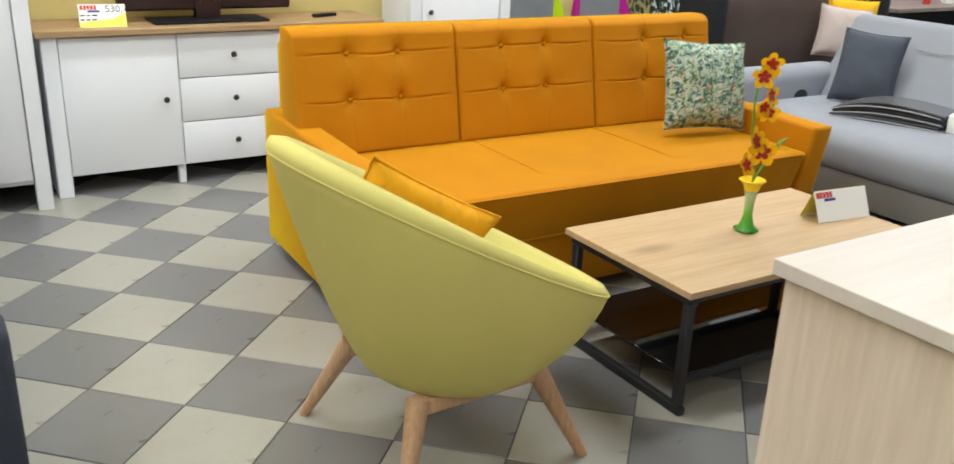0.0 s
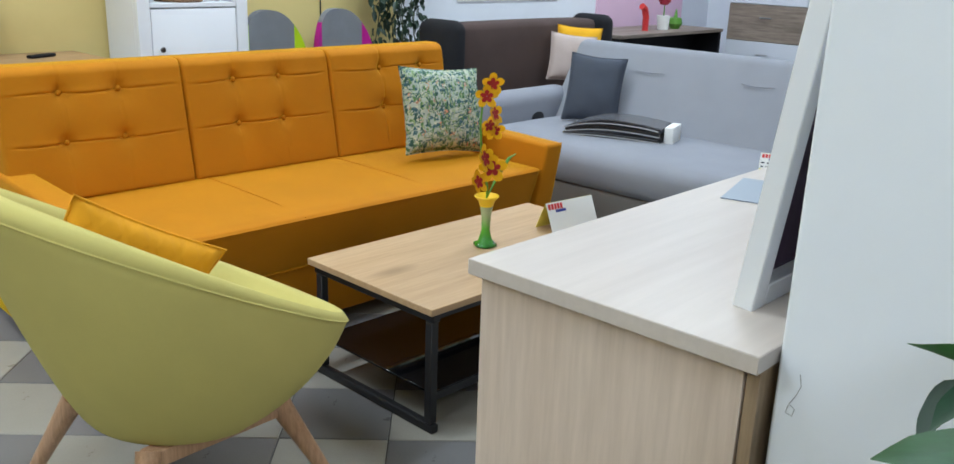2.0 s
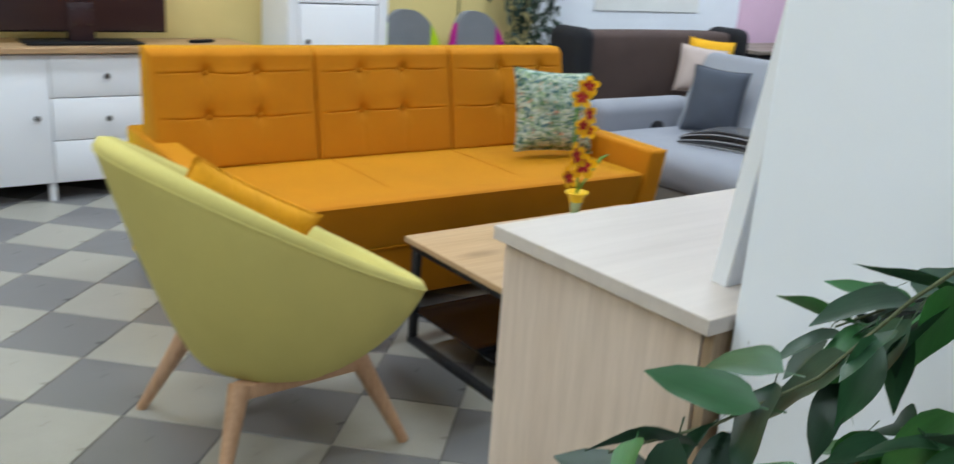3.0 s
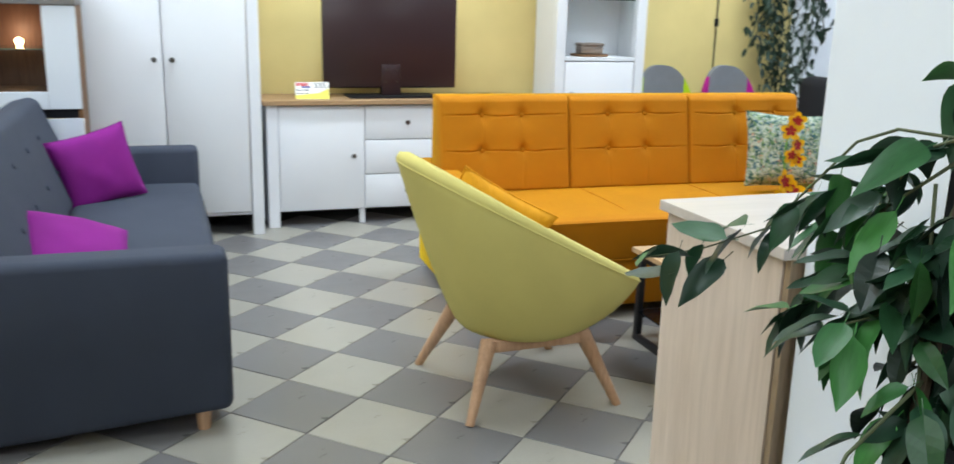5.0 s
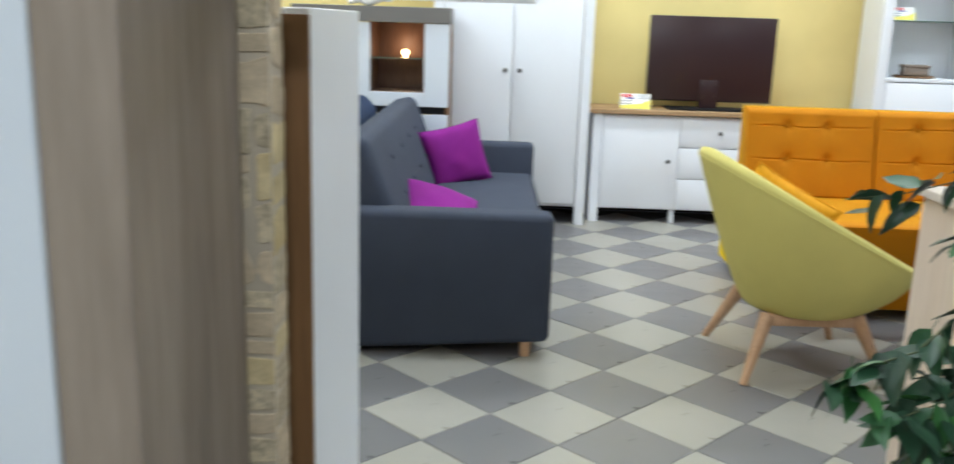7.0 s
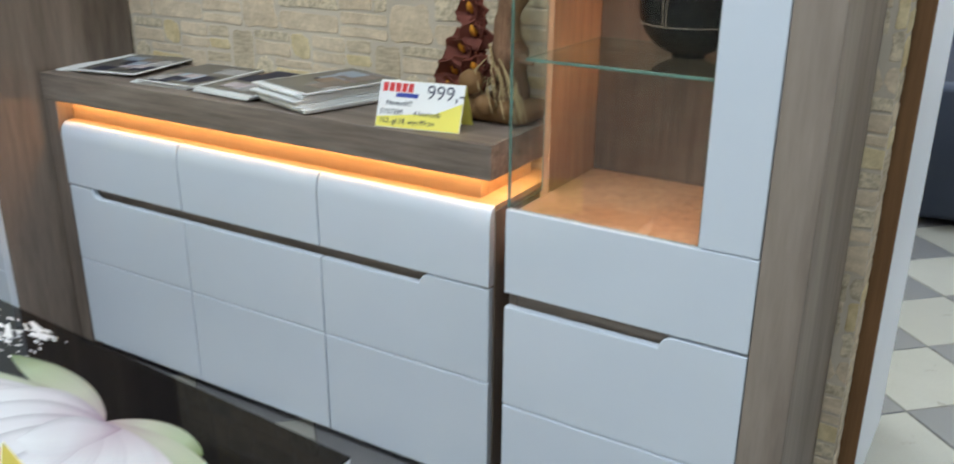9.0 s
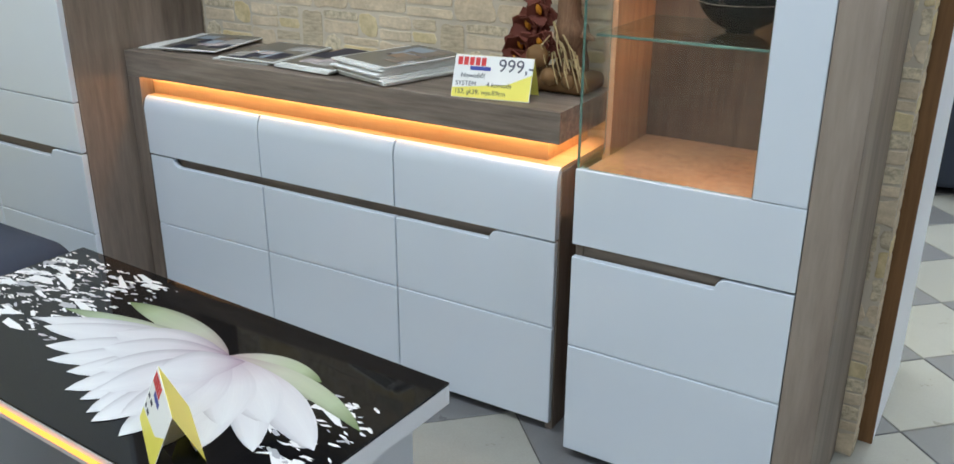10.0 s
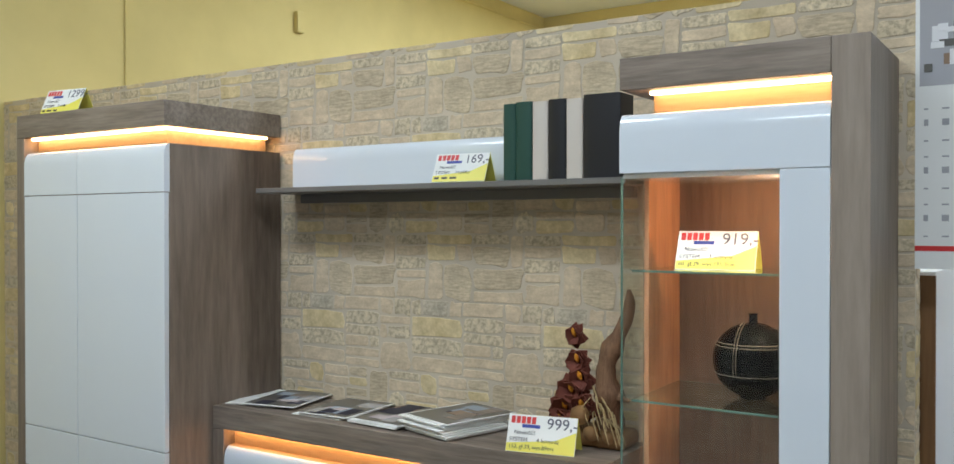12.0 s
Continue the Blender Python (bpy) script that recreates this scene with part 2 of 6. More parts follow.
STONES = [
    stone_material("stone_plain", (0.60, 0.485, 0.345), (0.72, 0.595, 0.432), 16.0, (1, 1, 2.5), 0.30),
    stone_material("stone_yellow", (0.66, 0.52, 0.285), (0.74, 0.625, 0.396), 14.0, (1, 1, 1), 0.28),
    stone_material("stone_speckled", (0.52, 0.44, 0.317), (0.70, 0.60, 0.432), 55.0, (1, 1, 1), 0.11),
    stone_material("stone_banded", (0.48, 0.395, 0.281), (0.64, 0.535, 0.382), 22.0, (1, 1, 6.0), 0.18),
    stone_material("stone_grey", (0.47, 0.415, 0.322), (0.63, 0.565, 0.442), 38.0, (1, 1, 1.4), 0.16),
]


def leaf_material(name, c, island=False):
    n = Nodes(name, 0.42, spec=0.4)
    v = n.coords()
    rnd = n.t.nodes.new("ShaderNodeNewGeometry").outputs["Random Per Island"] if island else n.random()
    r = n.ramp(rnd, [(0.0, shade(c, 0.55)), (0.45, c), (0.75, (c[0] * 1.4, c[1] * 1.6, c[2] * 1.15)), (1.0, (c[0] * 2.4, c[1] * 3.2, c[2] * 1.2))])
    vein = n.noise(n.coords((1, 6, 1)), 40.0, 3)
    n.colour(n.mix(0.4, r, n.mix(1.0, r, n.ramp(vein, [(0.3, (0.7, 0.7, 0.7)), (0.7, (1.25, 1.25, 1.2))]), "MULTIPLY")))
    n.bump(vein, 0.2, 0.001)
    return n.m


M["leaf"] = leaf_material("ficus_leaf", (0.020, 0.064, 0.032))
# darker green that holds the shade inside the foliage
M["leaf_shaded"] = leaf_material("ficus_shaded_leaf", (0.011, 0.030, 0.018), True)
M["ivy"] = leaf_material("ivy_leaf", (0.030, 0.065, 0.042))
M["bark"] = wood("bark", [(0.2, (0.035, 0.026, 0.018)), (0.8, (0.12, 0.085, 0.055))], "Z", 30, 0.85)
M["twig"] = paint("twig", (0.085, 0.10, 0.045), 0.75)
M["driftwood"] = wood("driftwood", [(0.3, (0.055, 0.025, 0.012)), (0.5, (0.15, 0.072, 0.036)), (0.7, (0.24, 0.13, 0.07))], "Z", 26, 0.8)
M["dried"] = paint("dried_petal", (0.15, 0.040, 0.025), 0.7, 0.3, 0, 0.3)
M["amber"] = paint("amber_petal", (0.70, 0.28, 0.02), 0.6)
M["straw"] = paint("straw", (0.38, 0.28, 0.14), 0.8, 0.2, 0, 0.25)
M["pod"] = paint("seed_pod", (0.20, 0.105, 0.04), 0.7, 0.3, 0, 0.3)
M["ceramic"] = paint("black_ceramic", (0.002, 0.002, 0.003), 0.03, 0.16, 0.0, 0.2, 0.0)
M["line"] = paint("cream_line", (0.42, 0.33, 0.23), 0.4)
M["clear_plastic"] = paint("grey_plastic", (0.10, 0.10, 0.11), 0.25)
M["green_cover"] = paint("green_cover", (0.012, 0.062, 0.045), 0.5)
M["cream_cover"] = paint("cream_cover", (0.62, 0.56, 0.50), 0.6)
M["black_cover"] = paint("black_cover", (0.014, 0.014, 0.018), 0.4)
M["shelf_grey"] = paint("shelf_grey", (0.17, 0.16, 0.15), 0.5)
M["petal"] = paint("orchid_yellow", (0.92, 0.60, 0.01), 0.5)
M["petal_red"] = paint("orchid_red", (0.42, 0.015, 0.012), 0.5)
M["stem_green"] = paint("stem_green", (0.10, 0.28, 0.03), 0.5)
def tinted_glass():
    """Glass that runs from deep green at the foot to milky yellow-green at the neck."""
    n = Nodes("green_glass", 0.06)
    sep = n.t.nodes.new("ShaderNodeSeparateXYZ")
    n.link(n.coords((6.0, 6.0, 6.0)), sep.inputs[0])
    n.colour(n.ramp(sep.outputs["Z"], [(0.05, (0.05, 0.42, 0.02)), (0.4, (0.16, 0.55, 0.06)), (0.75, (0.66, 0.76, 0.46))]))
    n.b.inputs["Transmission Weight"].default_value = 0.45
    return n.m


M["vase_green"] = tinted_glass()
M["seat_grey"] = fabric("seat_grey", (0.20, 0.21, 0.23), 800)
M["seat_green"] = fabric("seat_green", (0.42, 0.60, 0.01), 800)
M["seat_pink"] = fabric("seat_pink", (0.40, 0.01, 0.22), 800)
M["lacquer_grey"] = paint("grey_lacquer", (0.62, 0.65, 0.72), 0.3, 0.4)
M["lotus_white"] = paint("print_white", (0.80, 0.80, 0.82), 0.08, 0.5, 0.6, 0.03, 0.0)
def petal_print(name, stops):
    """A printed petal: its tones run from the root to the tip and soften to one edge."""
    n = Nodes(name, 0.08, spec=0.5)
    sep = n.t.nodes.new("ShaderNodeSeparateXYZ")
    n.link(n.coords((1, 1, 1), "UV"), sep.inputs[0])
    c = n.ramp(sep.outputs["Y"], stops)
    edge = n.ramp(sep.outputs["X"], [(0.0, (0.62, 0.60, 0.64)), (0.22, (0.93, 0.92, 0.94)), (0.6, (1.0, 1.0, 1.0)), (1.0, (0.90, 0.89, 0.91))])
    c = n.mix(0.8, c, n.mix(1.0, c, edge, "MULTIPLY"))
    fine = n.noise(n.coords((60, 3, 1), "UV"), 1.0, 3)
    n.colour(n.mix(0.35, c, n.mix(1.0, c, n.ramp(fine, [(0.3, (0.84, 0.83, 0.86)), (0.7, (1.04, 1.04, 1.04))]), "MULTIPLY")))
    n.b.inputs["Coat Weight"].default_value = 0.6
    n.b.inputs["Coat Roughness"].default_value = 0.04
    return n.m


M["lotus_petal"] = petal_print("print_petal", [(0.0, (0.36, 0.27, 0.33)), (0.22, (0.54, 0.48, 0.53)), (0.5, (0.66, 0.66, 0.69)), (1.0, (0.70, 0.72, 0.74))])
M["lotus_leaf"] = petal_print("print_green_petal", [(0.0, (0.40, 0.31, 0.33)), (0.35, (0.50, 0.52, 0.42)), (0.75, (0.40, 0.48, 0.32)), (1.0, (0.14, 0.20, 0.08))])
M["lotus_pink"] = paint("print_pale_pink", (0.66, 0.57, 0.62), 0.08, 0.5, 0.6, 0.06, 0.0)
M["print_grey"] = paint("print_grey", (0.42, 0.42, 0.45), 0.1, 0.5, 0.5)
M["pen"] = paint("pen_line", (0.10, 0.10, 0.13), 0.6)
M["print_dark"] = paint("print_dark", (0.10, 0.095, 0.085), 0.3, 0.5, 0.3, 0.3)
M["print_brown"] = paint("print_brown", (0.25, 0.16, 0.10), 0.4)
M["print_blue"] = paint("print_blue_grey", (0.28, 0.34, 0.42), 0.4)
M["flower_red"] = paint("flower_red", (0.35, 0.01, 0.03), 0.6)
M["flower_pink"] = paint("flower_pink", (0.75, 0.25, 0.50), 0.6)


def floral_fabric():
    """Pale cloth printed with palm fronds, broad leaves and a few coral blossoms."""
    n = Nodes("leaf_print_fabric", 0.85, spec=0.25)
    base = n.mix(n.noise(n.coords(), 9.0, 3), (0.50, 0.52, 0.43), (0.27, 0.37, 0.34))
    layers = ((11.0, (1, 1, 4.5), 20, (0.045, 0.115, 0.14), 0.40), (12.0, (4.5, 1, 1.2), 35, (0.10, 0.20, 0.075), 0.36), (14.0, (1.2, 1, 4.0), 55, (0.56, 0.56, 0.42), 0.27),
              (13.0, (4.0, 1, 1), -40, (0.035, 0.09, 0.075), 0.30), (15.0, (4.2, 1, 1.2), 65, (0.30, 0.40, 0.20), 0.26), (12.0, (1.1, 1, 1), 0, (0.66, 0.27, 0.17), 0.14))
    for scale, stretch, turn, c, lim in layers:
        w = n.noise(n.coords(), 9.0, 3)
        vo = n.add("ShaderNodeTexVoronoi", Scale=scale)
        mp = n.coords(stretch, "Object", (0, radians(turn), 0))
        add = n.t.nodes.new("ShaderNodeVectorMath")
        add.operation = "ADD"
        n.link(mp, add.inputs[0])
        n.link(w, add.inputs[1])
        n.link(add.outputs[0], vo.inputs["Vector"])
        m = n.ramp(vo.outputs["Distance"], [(lim, (1, 1, 1)), (lim + 0.06, (0, 0, 0))])
        base = n.mix(m, base, c)
    n.colour(base)
    n.bump(n.noise(n.coords(), 900.0, 2), 0.3, 0.001)
    return n.m


M["floral"] = floral_fabric()


def quilt_fabric():
    n = Nodes("quilted_mustard", 0.8, spec=0.25)
    v = n.coords()
    c = (0.74, 0.33, 0.010)
    n.colour(n.ramp(n.noise(v, 6.0, 3), [(0.3, shade(c, 0.88)), (0.7, shade(c, 1.12))]))
    heights = []
    for a in (35, -35):
        wv = n.add("ShaderNodeTexWave", Scale=5.5, Distortion=0.6)
        wv.bands_direction = "X"
        n.link(n.coords((1, 1, 1), "Object", (0, radians(a), 0)), wv.inputs["Vector"])
        heights.append(n.ramp(wv.outputs["Fac"], [(0.0, (0, 0, 0)), (0.25, (1, 1, 1))]))
    n.bump(n.mix(1.0, heights[0], heights[1], "MULTIPLY"), 0.35, 0.005)
    return n.m


M["mustard_pillow"] = quilt_fabric()


# ---- mesh tools ----
def mesh_from(bm, name, smooth=False, angle=None):
    me = bpy.data.meshes.new(name)
    bm.normal_update()
    if angle is not None:
        for f in bm.faces:
            f.smooth = True
        lim = radians(angle)
        for e in bm.edges:
            e.smooth = len(e.link_faces) == 2 and e.calc_face_angle(0) < lim
    elif smooth:
        for f in bm.faces:
            f.smooth = True
    bm.to_mesh(me)
    bm.free()
    return me


def part(name, bm, material, parent=None, label="", at=None, angle=40):
    """One mesh object under a thing or a part."""
    me = mesh_from(bm, name, angle=angle)
    for m in material if isinstance(material, (list, tuple)) else [material]:
        me.materials.append(m)
    ob = new(name, me)
    if parent is not None:
        ob.parent = parent
    if at is not None:
        ob.matrix_basis = at
    return tagged(ob, label) if label else ob


def thing(name, m, label, category, group=""):
    ob = new(name)
    ob.empty_display_size = 0.1
    ob.matrix_basis = m
    return tagged(ob, label, category, group)


def setting(name, bm, material, label, at=None, angle=40):
    ob = part(name, bm, material, None, "", at, angle)
    return tagged(ob, label, "", "", "structure")


def add_box(bm, x0, x1, y0, y1, z0, z1, bevel=0.0, seg=1, mat=0):
    r = bmesh.ops.create_cube(bm, size=1.0)
    vs = r["verts"]
    for v in vs:
        v.co = Vector(((x0 + x1) / 2 + v.co.x * (x1 - x0), (y0 + y1) / 2 + v.co.y * (y1 - y0), (z0 + z1) / 2 + v.co.z * (z1 - z0)))
    fs = {f for v in vs for f in v.link_faces}
    for f in fs:
        f.material_index = mat
    if bevel > 0:
        es = list({e for v in vs for e in v.link_edges})
        bmesh.ops.bevel(bm, geom=es, offset=bevel, segments=seg, profile=0.5, affect="EDGES", material=-1)
    return bm


def box(x0, x1, y0, y1, z0, z1, bevel=0.002, seg=1):
    return add_box(bmesh.new(), x0, x1, y0, y1, z0, z1, bevel, seg)


def add_cone(bm, p0, p1, r0, r1, seg=12, caps=True):
    p0, p1 = Vector(p0), Vector(p1)
    d = p1 - p0
    r = bmesh.ops.create_cone(bm, cap_ends=caps, segments=seg, radius1=r0, radius2=r1, depth=d.length)
    m = Matrix.Translation((p0 + p1) / 2) @ d.to_track_quat("Z", "Y").to_matrix().to_4x4()
    bmesh.ops.transform(bm, matrix=m, verts=r["verts"])
    return bm


def rod(p0, p1, r0, r1=None, seg=12):
    return add_cone(bmesh.new(), p0, p1, r0, r0 if r1 is None else r1, seg)


def add_tube(bm, pts, radii, seg=6):
    """A tube through points with a radius at each."""
    pts = [Vector(p) for p in pts]
    rings = []
    up = Vector((0.13, 0.31, 0.94))
    for i, p in enumerate(pts):
        d = (pts[min(i + 1, len(pts) - 1)] - pts[max(i - 1, 0)]).normalized()
        a = d.cross(up)
        if a.length < 1e-3:
            a = d.cross(Vector((1, 0, 0)))
        a.normalize()
        b = d.cross(a)
        r = radii[i] if isinstance(radii, (list, tuple)) else radii
        rings.append([bm.verts.new(p + (a * math.cos(2 * math.pi * k / seg) + b * math.sin(2 * math.pi * k / seg)) * r) for k in range(seg)])
    for r0, r1 in zip(rings, rings[1:]):
        for k in range(seg):
            bm.faces.new((r0[k], r0[(k + 1) % seg], r1[(k + 1) % seg], r1[k]))
    bm.faces.new(list(reversed(rings[0])))
    bm.faces.new(rings[-1])
    return bm


def lathe(profile, seg=32, closed=False):
    """A turned body from (radius, height) pairs, bottom to top."""
    bm = bmesh.new()
    rings = []
    for r, z in profile:
        rings.append([bm.verts.new((r * math.cos(2 * math.pi * k / seg), r * math.sin(2 * math.pi * k / seg), z)) for k in range(seg)])
    for a, b in zip(rings, rings[1:]):
        for k in range(seg):
            bm.faces.new((a[k], a[(k + 1) % seg], b[(k + 1) % seg], b[k]))
    bm.faces.new(list(reversed(rings[0])))
    bm.faces.new(rings[-1])
    return bm


def prism(outline, y0, y1, bevel=0.0, seg=2):
    """An outline in x and z, drawn out along y."""
    bm = bmesh.new()
    a = [bm.verts.new((x, y0, z)) for x, z in outline]
    b = [bm.verts.new((x, y1, z)) for x, z in outline]
    n = len(outline)
    bm.faces.new(a)
    bm.faces.new(list(reversed(b)))
    for i in range(n):
        bm.faces.new((a[i], b[i], b[(i + 1) % n], a[(i + 1) % n]))
    bmesh.ops.recalc_face_normals(bm, faces=bm.faces)
    if bevel:
        bmesh.ops.bevel(bm, geom=list(bm.edges), offset=bevel, segments=seg, profile=0.5, affect="EDGES")
    return bm


def soft_box(x0, x1, y0, y1, z0, z1, r=0.04, seg=3, puff=0.0, cuts=8):
    """A padded block: rounded edges and faces that swell a little."""
    bm = bmesh.new()
    add_box(bm, x0, x1, y0, y1, z0, z1, r, seg)
    if puff:
        bmesh.ops.subdivide_edges(bm, edges=[e for e in bm.edges if e.calc_length() > 2.5 * r], cuts=cuts, use_grid_fill=True)
        c = Vector(((x0 + x1) / 2, (y0 + y1) / 2, (z0 + z1) / 2))
        h = Vector(((x1 - x0) / 2, (y1 - y0) / 2, (z1 - z0) / 2))
        for v in bm.verts:
            u = [(v.co[i] - c[i]) / h[i] for i in range(3)]
            for i in range(3):
                j, k = (i + 1) % 3, (i + 2) % 3
                if abs(u[i]) > 0.9:
                    v.co[i] += math.copysign(puff * max(0, 1 - u[j] ** 2) ** 0.6 * max(0, 1 - u[k] ** 2) ** 0.6, u[i])
    return bm


def pillow_mesh(w, h, d, n=18, seed=1, slump=0.0):
    """A scatter cushion: pointed corners, a fat middle and soft creases. It lies in x and z, thick along y."""
    bm = bmesh.new()
    grids = []
    for s in (-1, 1):
        g = []
        for i in range(n + 1):
            row = []
            for j in range(n + 1):
                u, v = 2 * i / n - 1, 2 * j / n - 1
                edge = max(0.0, (1 - u * u) * (1 - v * v))
                t = edge ** 0.42
                pin = 1 - 0.075 * (1 - u * u) * abs(v) ** 3
                pin2 = 1 - 0.075 * (1 - v * v) * abs(u) ** 3
                wob = noise.noise(Vector((u * 2.3 + seed * 3.1, v * 2.3, seed + s))) * 0.12
                row.append((w / 2 * u * pin2, s * d / 2 * t * (1 + wob), h / 2 * v * pin - slump * edge * 0.1))
            g.append(row)
        grids.append(g)
    vs = {}
    for si, g in enumerate(grids):
        for i in range(n + 1):
            for j in range(n + 1):
                rim = i in (0, n) or j in (0, n)
                key = (0 if rim else si, i, j)
                if key not in vs:
                    vs[key] = bm.verts.new(g[i][j])
    for si in (0, 1):
        for i in range(n):
            for j in range(n):
                q = []
                for a, b in ((i, j), (i + 1, j), (i + 1, j + 1), (i, j + 1)):
                    rim = a in (0, n) or b in (0, n)
                    q.append(vs[(0 if rim else si, a, b)])
                bm.faces.new(q if si == 0 else list(reversed(q)))
    bmesh.ops.recalc_face_normals(bm, faces=bm.faces)
    return bm


def pillow(m, w, h, d, material, label, seed=1, group="scatter cushions", cat="cushion"):
    ob = part("scatter_cushion", pillow_mesh(w, h, d, seed=seed), material, None, "", m, 80)
    pts = []
    n = 12
    for k in range(4 * n + 1):
        s, f = divmod(k, n)
        f /= n
        u, v = [(-1 + 2 * f, -1), (1, -1 + 2 * f), (1 - 2 * f, 1), (-1, 1 - 2 * f), (-1, -1)][s]
        pts.append((w / 2 * u * (1 - 0.075 * (1 - v * v) * abs(u) ** 3), 0, h / 2 * v * (1 - 0.075 * (1 - u * u) * abs(v) ** 3)))
    part("piping", add_tube(bmesh.new(), pts, 0.004, 5), material, ob)
    return tagged(ob, label, cat, group)


def lettering(text, size, m, material, parent, name="lettering", depth=0.0003):
    c = bpy.data.curves.new(name, "FONT")
    c.body, c.size, c.extrude, c.align_x, c.align_y = text, size, depth, "LEFT", "CENTER"
    tmp = bpy.data.objects.new(name, c)
    me = bpy.data.meshes.new_from_object(tmp)
    bpy.data.objects.remove(tmp)
    me.materials.clear()
    me.materials.append(material)
    ob = new(name, me)
    ob.parent = parent
    ob.matrix_basis = m
    return ob


# ---- the setting ----
WEST, EAST, SOUTH, NORTH = -4.65, 9.6, -7.4, 5.38


def walls():
    w = setting("wall_north", box(WEST, 4.85, NORTH, NORTH + 0.2, 0, CEIL, 0), M["yellow_wall"], "pale yellow painted plaster wall behind the furniture")
    wire = part("cable", rod((4.14, NORTH - 0.006, 0.6), (4.14, NORTH - 0.006, CEIL), 0.005, None, 8), M["black"], w, "dark cable running down the wall")
    part("switch_box", box(4.122, 4.152, NORTH - 0.022, NORTH - 0.001, 1.33, 1.39, 0.004), M["black"], wire)
    setting("wall_north_east", box(4.852, EAST, NORTH + 0.05, NORTH + 0.25, 0, CEIL, 0), M["plaster"], "white painted wall behind the sofas")
    setting("wall_west", box(WEST - 0.2, WEST, SOUTH, NORTH + 0.2, 0, CEIL, 0), M["yellow_wall"], "tall pale yellow painted wall with a cable")
    ww = bpy.data.objects["wall_west"]
    part("cable", rod((WEST + 0.006, 0.39, 1.6), (WEST + 0.006, 0.39, CEIL), 0.006, None, 8), M["yellow_wall"], ww, "painted cable on the wall")
    part("conduit", rod((WEST + 0.012, SOUTH, CEIL - 0.13), (WEST + 0.012, NORTH, CEIL - 0.13), 0.011, None, 8), M["yellow_wall"], ww, "painted conduit under the ceiling")
    part("junction_box", box(WEST + 0.001, WEST + 0.04, 1.75, 1.82, 2.9, 3.05, 0.004), M["yellow_wall"], ww)
    setting("wall_east", box(EAST, EAST + 0.2, SOUTH, NORTH + 0.25, 0, CEIL, 0), M["plaster"], "white wall at the far side of the showroom")
    setting("wall_south", box(WEST, EAST, SOUTH - 0.2, SOUTH, 0, CEIL, 0), M["south_wall"], "plain unseen wall closing the showroom, taupe to dim its reflections")
    setting("ceiling", box(WEST - 0.2, EAST + 0.2, SOUTH - 0.2, NORTH + 0.25, CEIL, CEIL + 0.15, 0), M["ceiling"], "plain off-white ceiling")
    col = setting("column", box(1.19, 1.64, 0.10, 0.562, 0, CEIL, 0.004), M["plaster"], "white painted square column with pencil marks")
    marks = [(1.1895, 0.533, 0.955), (1.1895, 0.530, 0.94), (1.1895, 0.535, 0.925), (1.1895, 0.542, 0.912), (1.1895, 0.545, 0.900), (1.1895, 0.536, 0.898), (1.1895, 0.534, 0.908), (1.1895, 0.540, 0.912)]
    part("pencil_mark", add_tube(bmesh.new(), marks, 0.0006, 4), M["print_grey"], col)
    b = setting("baseboard", box(WEST, 4.85, NORTH - 0.014, NORTH - 0.001, 0, 0.08, 0.002), M["black"], "dark tiled baseboard")


walls()

# partition with a stone pattern: backing board, then the stones
PX0, PX1, PY, PZ = -4.64, -0.402, -0.33, 2.17
partition = setting("wall_partition", box(PX0, PX1, PY + 0.004, -0.242, 0, PZ, 0.002), M["mortar"], "freestanding partition covered in stone-pattern cladding")

LAMP = 47
# ceiling lights: long tube fittings, all out of view
# place and share of the power
# (-1.0, 0.55) is added to brighten the column, (-1.2, -4.8) the cabinet fronts
LIGHTS = [(-1.0, 0.55, 0.58), (-2.6, -2.2, 1.15), (0.1, -2.5, 0.95), (-1.2, -4.8, 1.15), (3.8, -2.2, 0.8), (-2.6, 2.3, 1.0), (0.5, 2.3, 0.86), (3.8, 2.3, 1.1), (7.2, 2.3, 1.0), (-2.6, 4.1, 1.1), (0.6, 4.1, 1.1), (3.8, 4.1, 1.15), (7.2, 4.1, 1.1)]


def ceiling_lights():
    first = None
    for x, y, share in LIGHTS:
        m = pose(x, y, CEIL - 0.06, 0, 0, 0)
        if first is None:
            first = thing("ceiling_light", m, "white twin-tube fluorescent light on the ceiling, placed out of view", "ceiling light", "ceiling lights")
            part("housing", box(-0.75, 0.75, -0.12, 0.12, 0.0, 0.058, 0.008, 2), M["white"], first)
            for s in (-0.06, 0.06):
                part("tube", rod((-0.72, s, -0.018), (0.72, s, -0.018), 0.014), M["tube"], first)
        else:
            copy_thing(first, m)
        area_lamp(x, y, CEIL - 0.12, 1.5, 0.35, LAMP * share)


ceiling_lights()


# ---- white country furniture along the yellow wall ----
def knob(x, y, z, parent):
    bm = lathe([(0.006, 0), (0.006, 0.012), (0.014, 0.018), (0.016, 0.024), (0.012, 0.030), (0.0, 0.031)][:-1] + [(0.004, 0.031)], 14)
    return part("knob", bm, M["knob"], parent, "dark round metal knob", pose(x, y, z, 90))


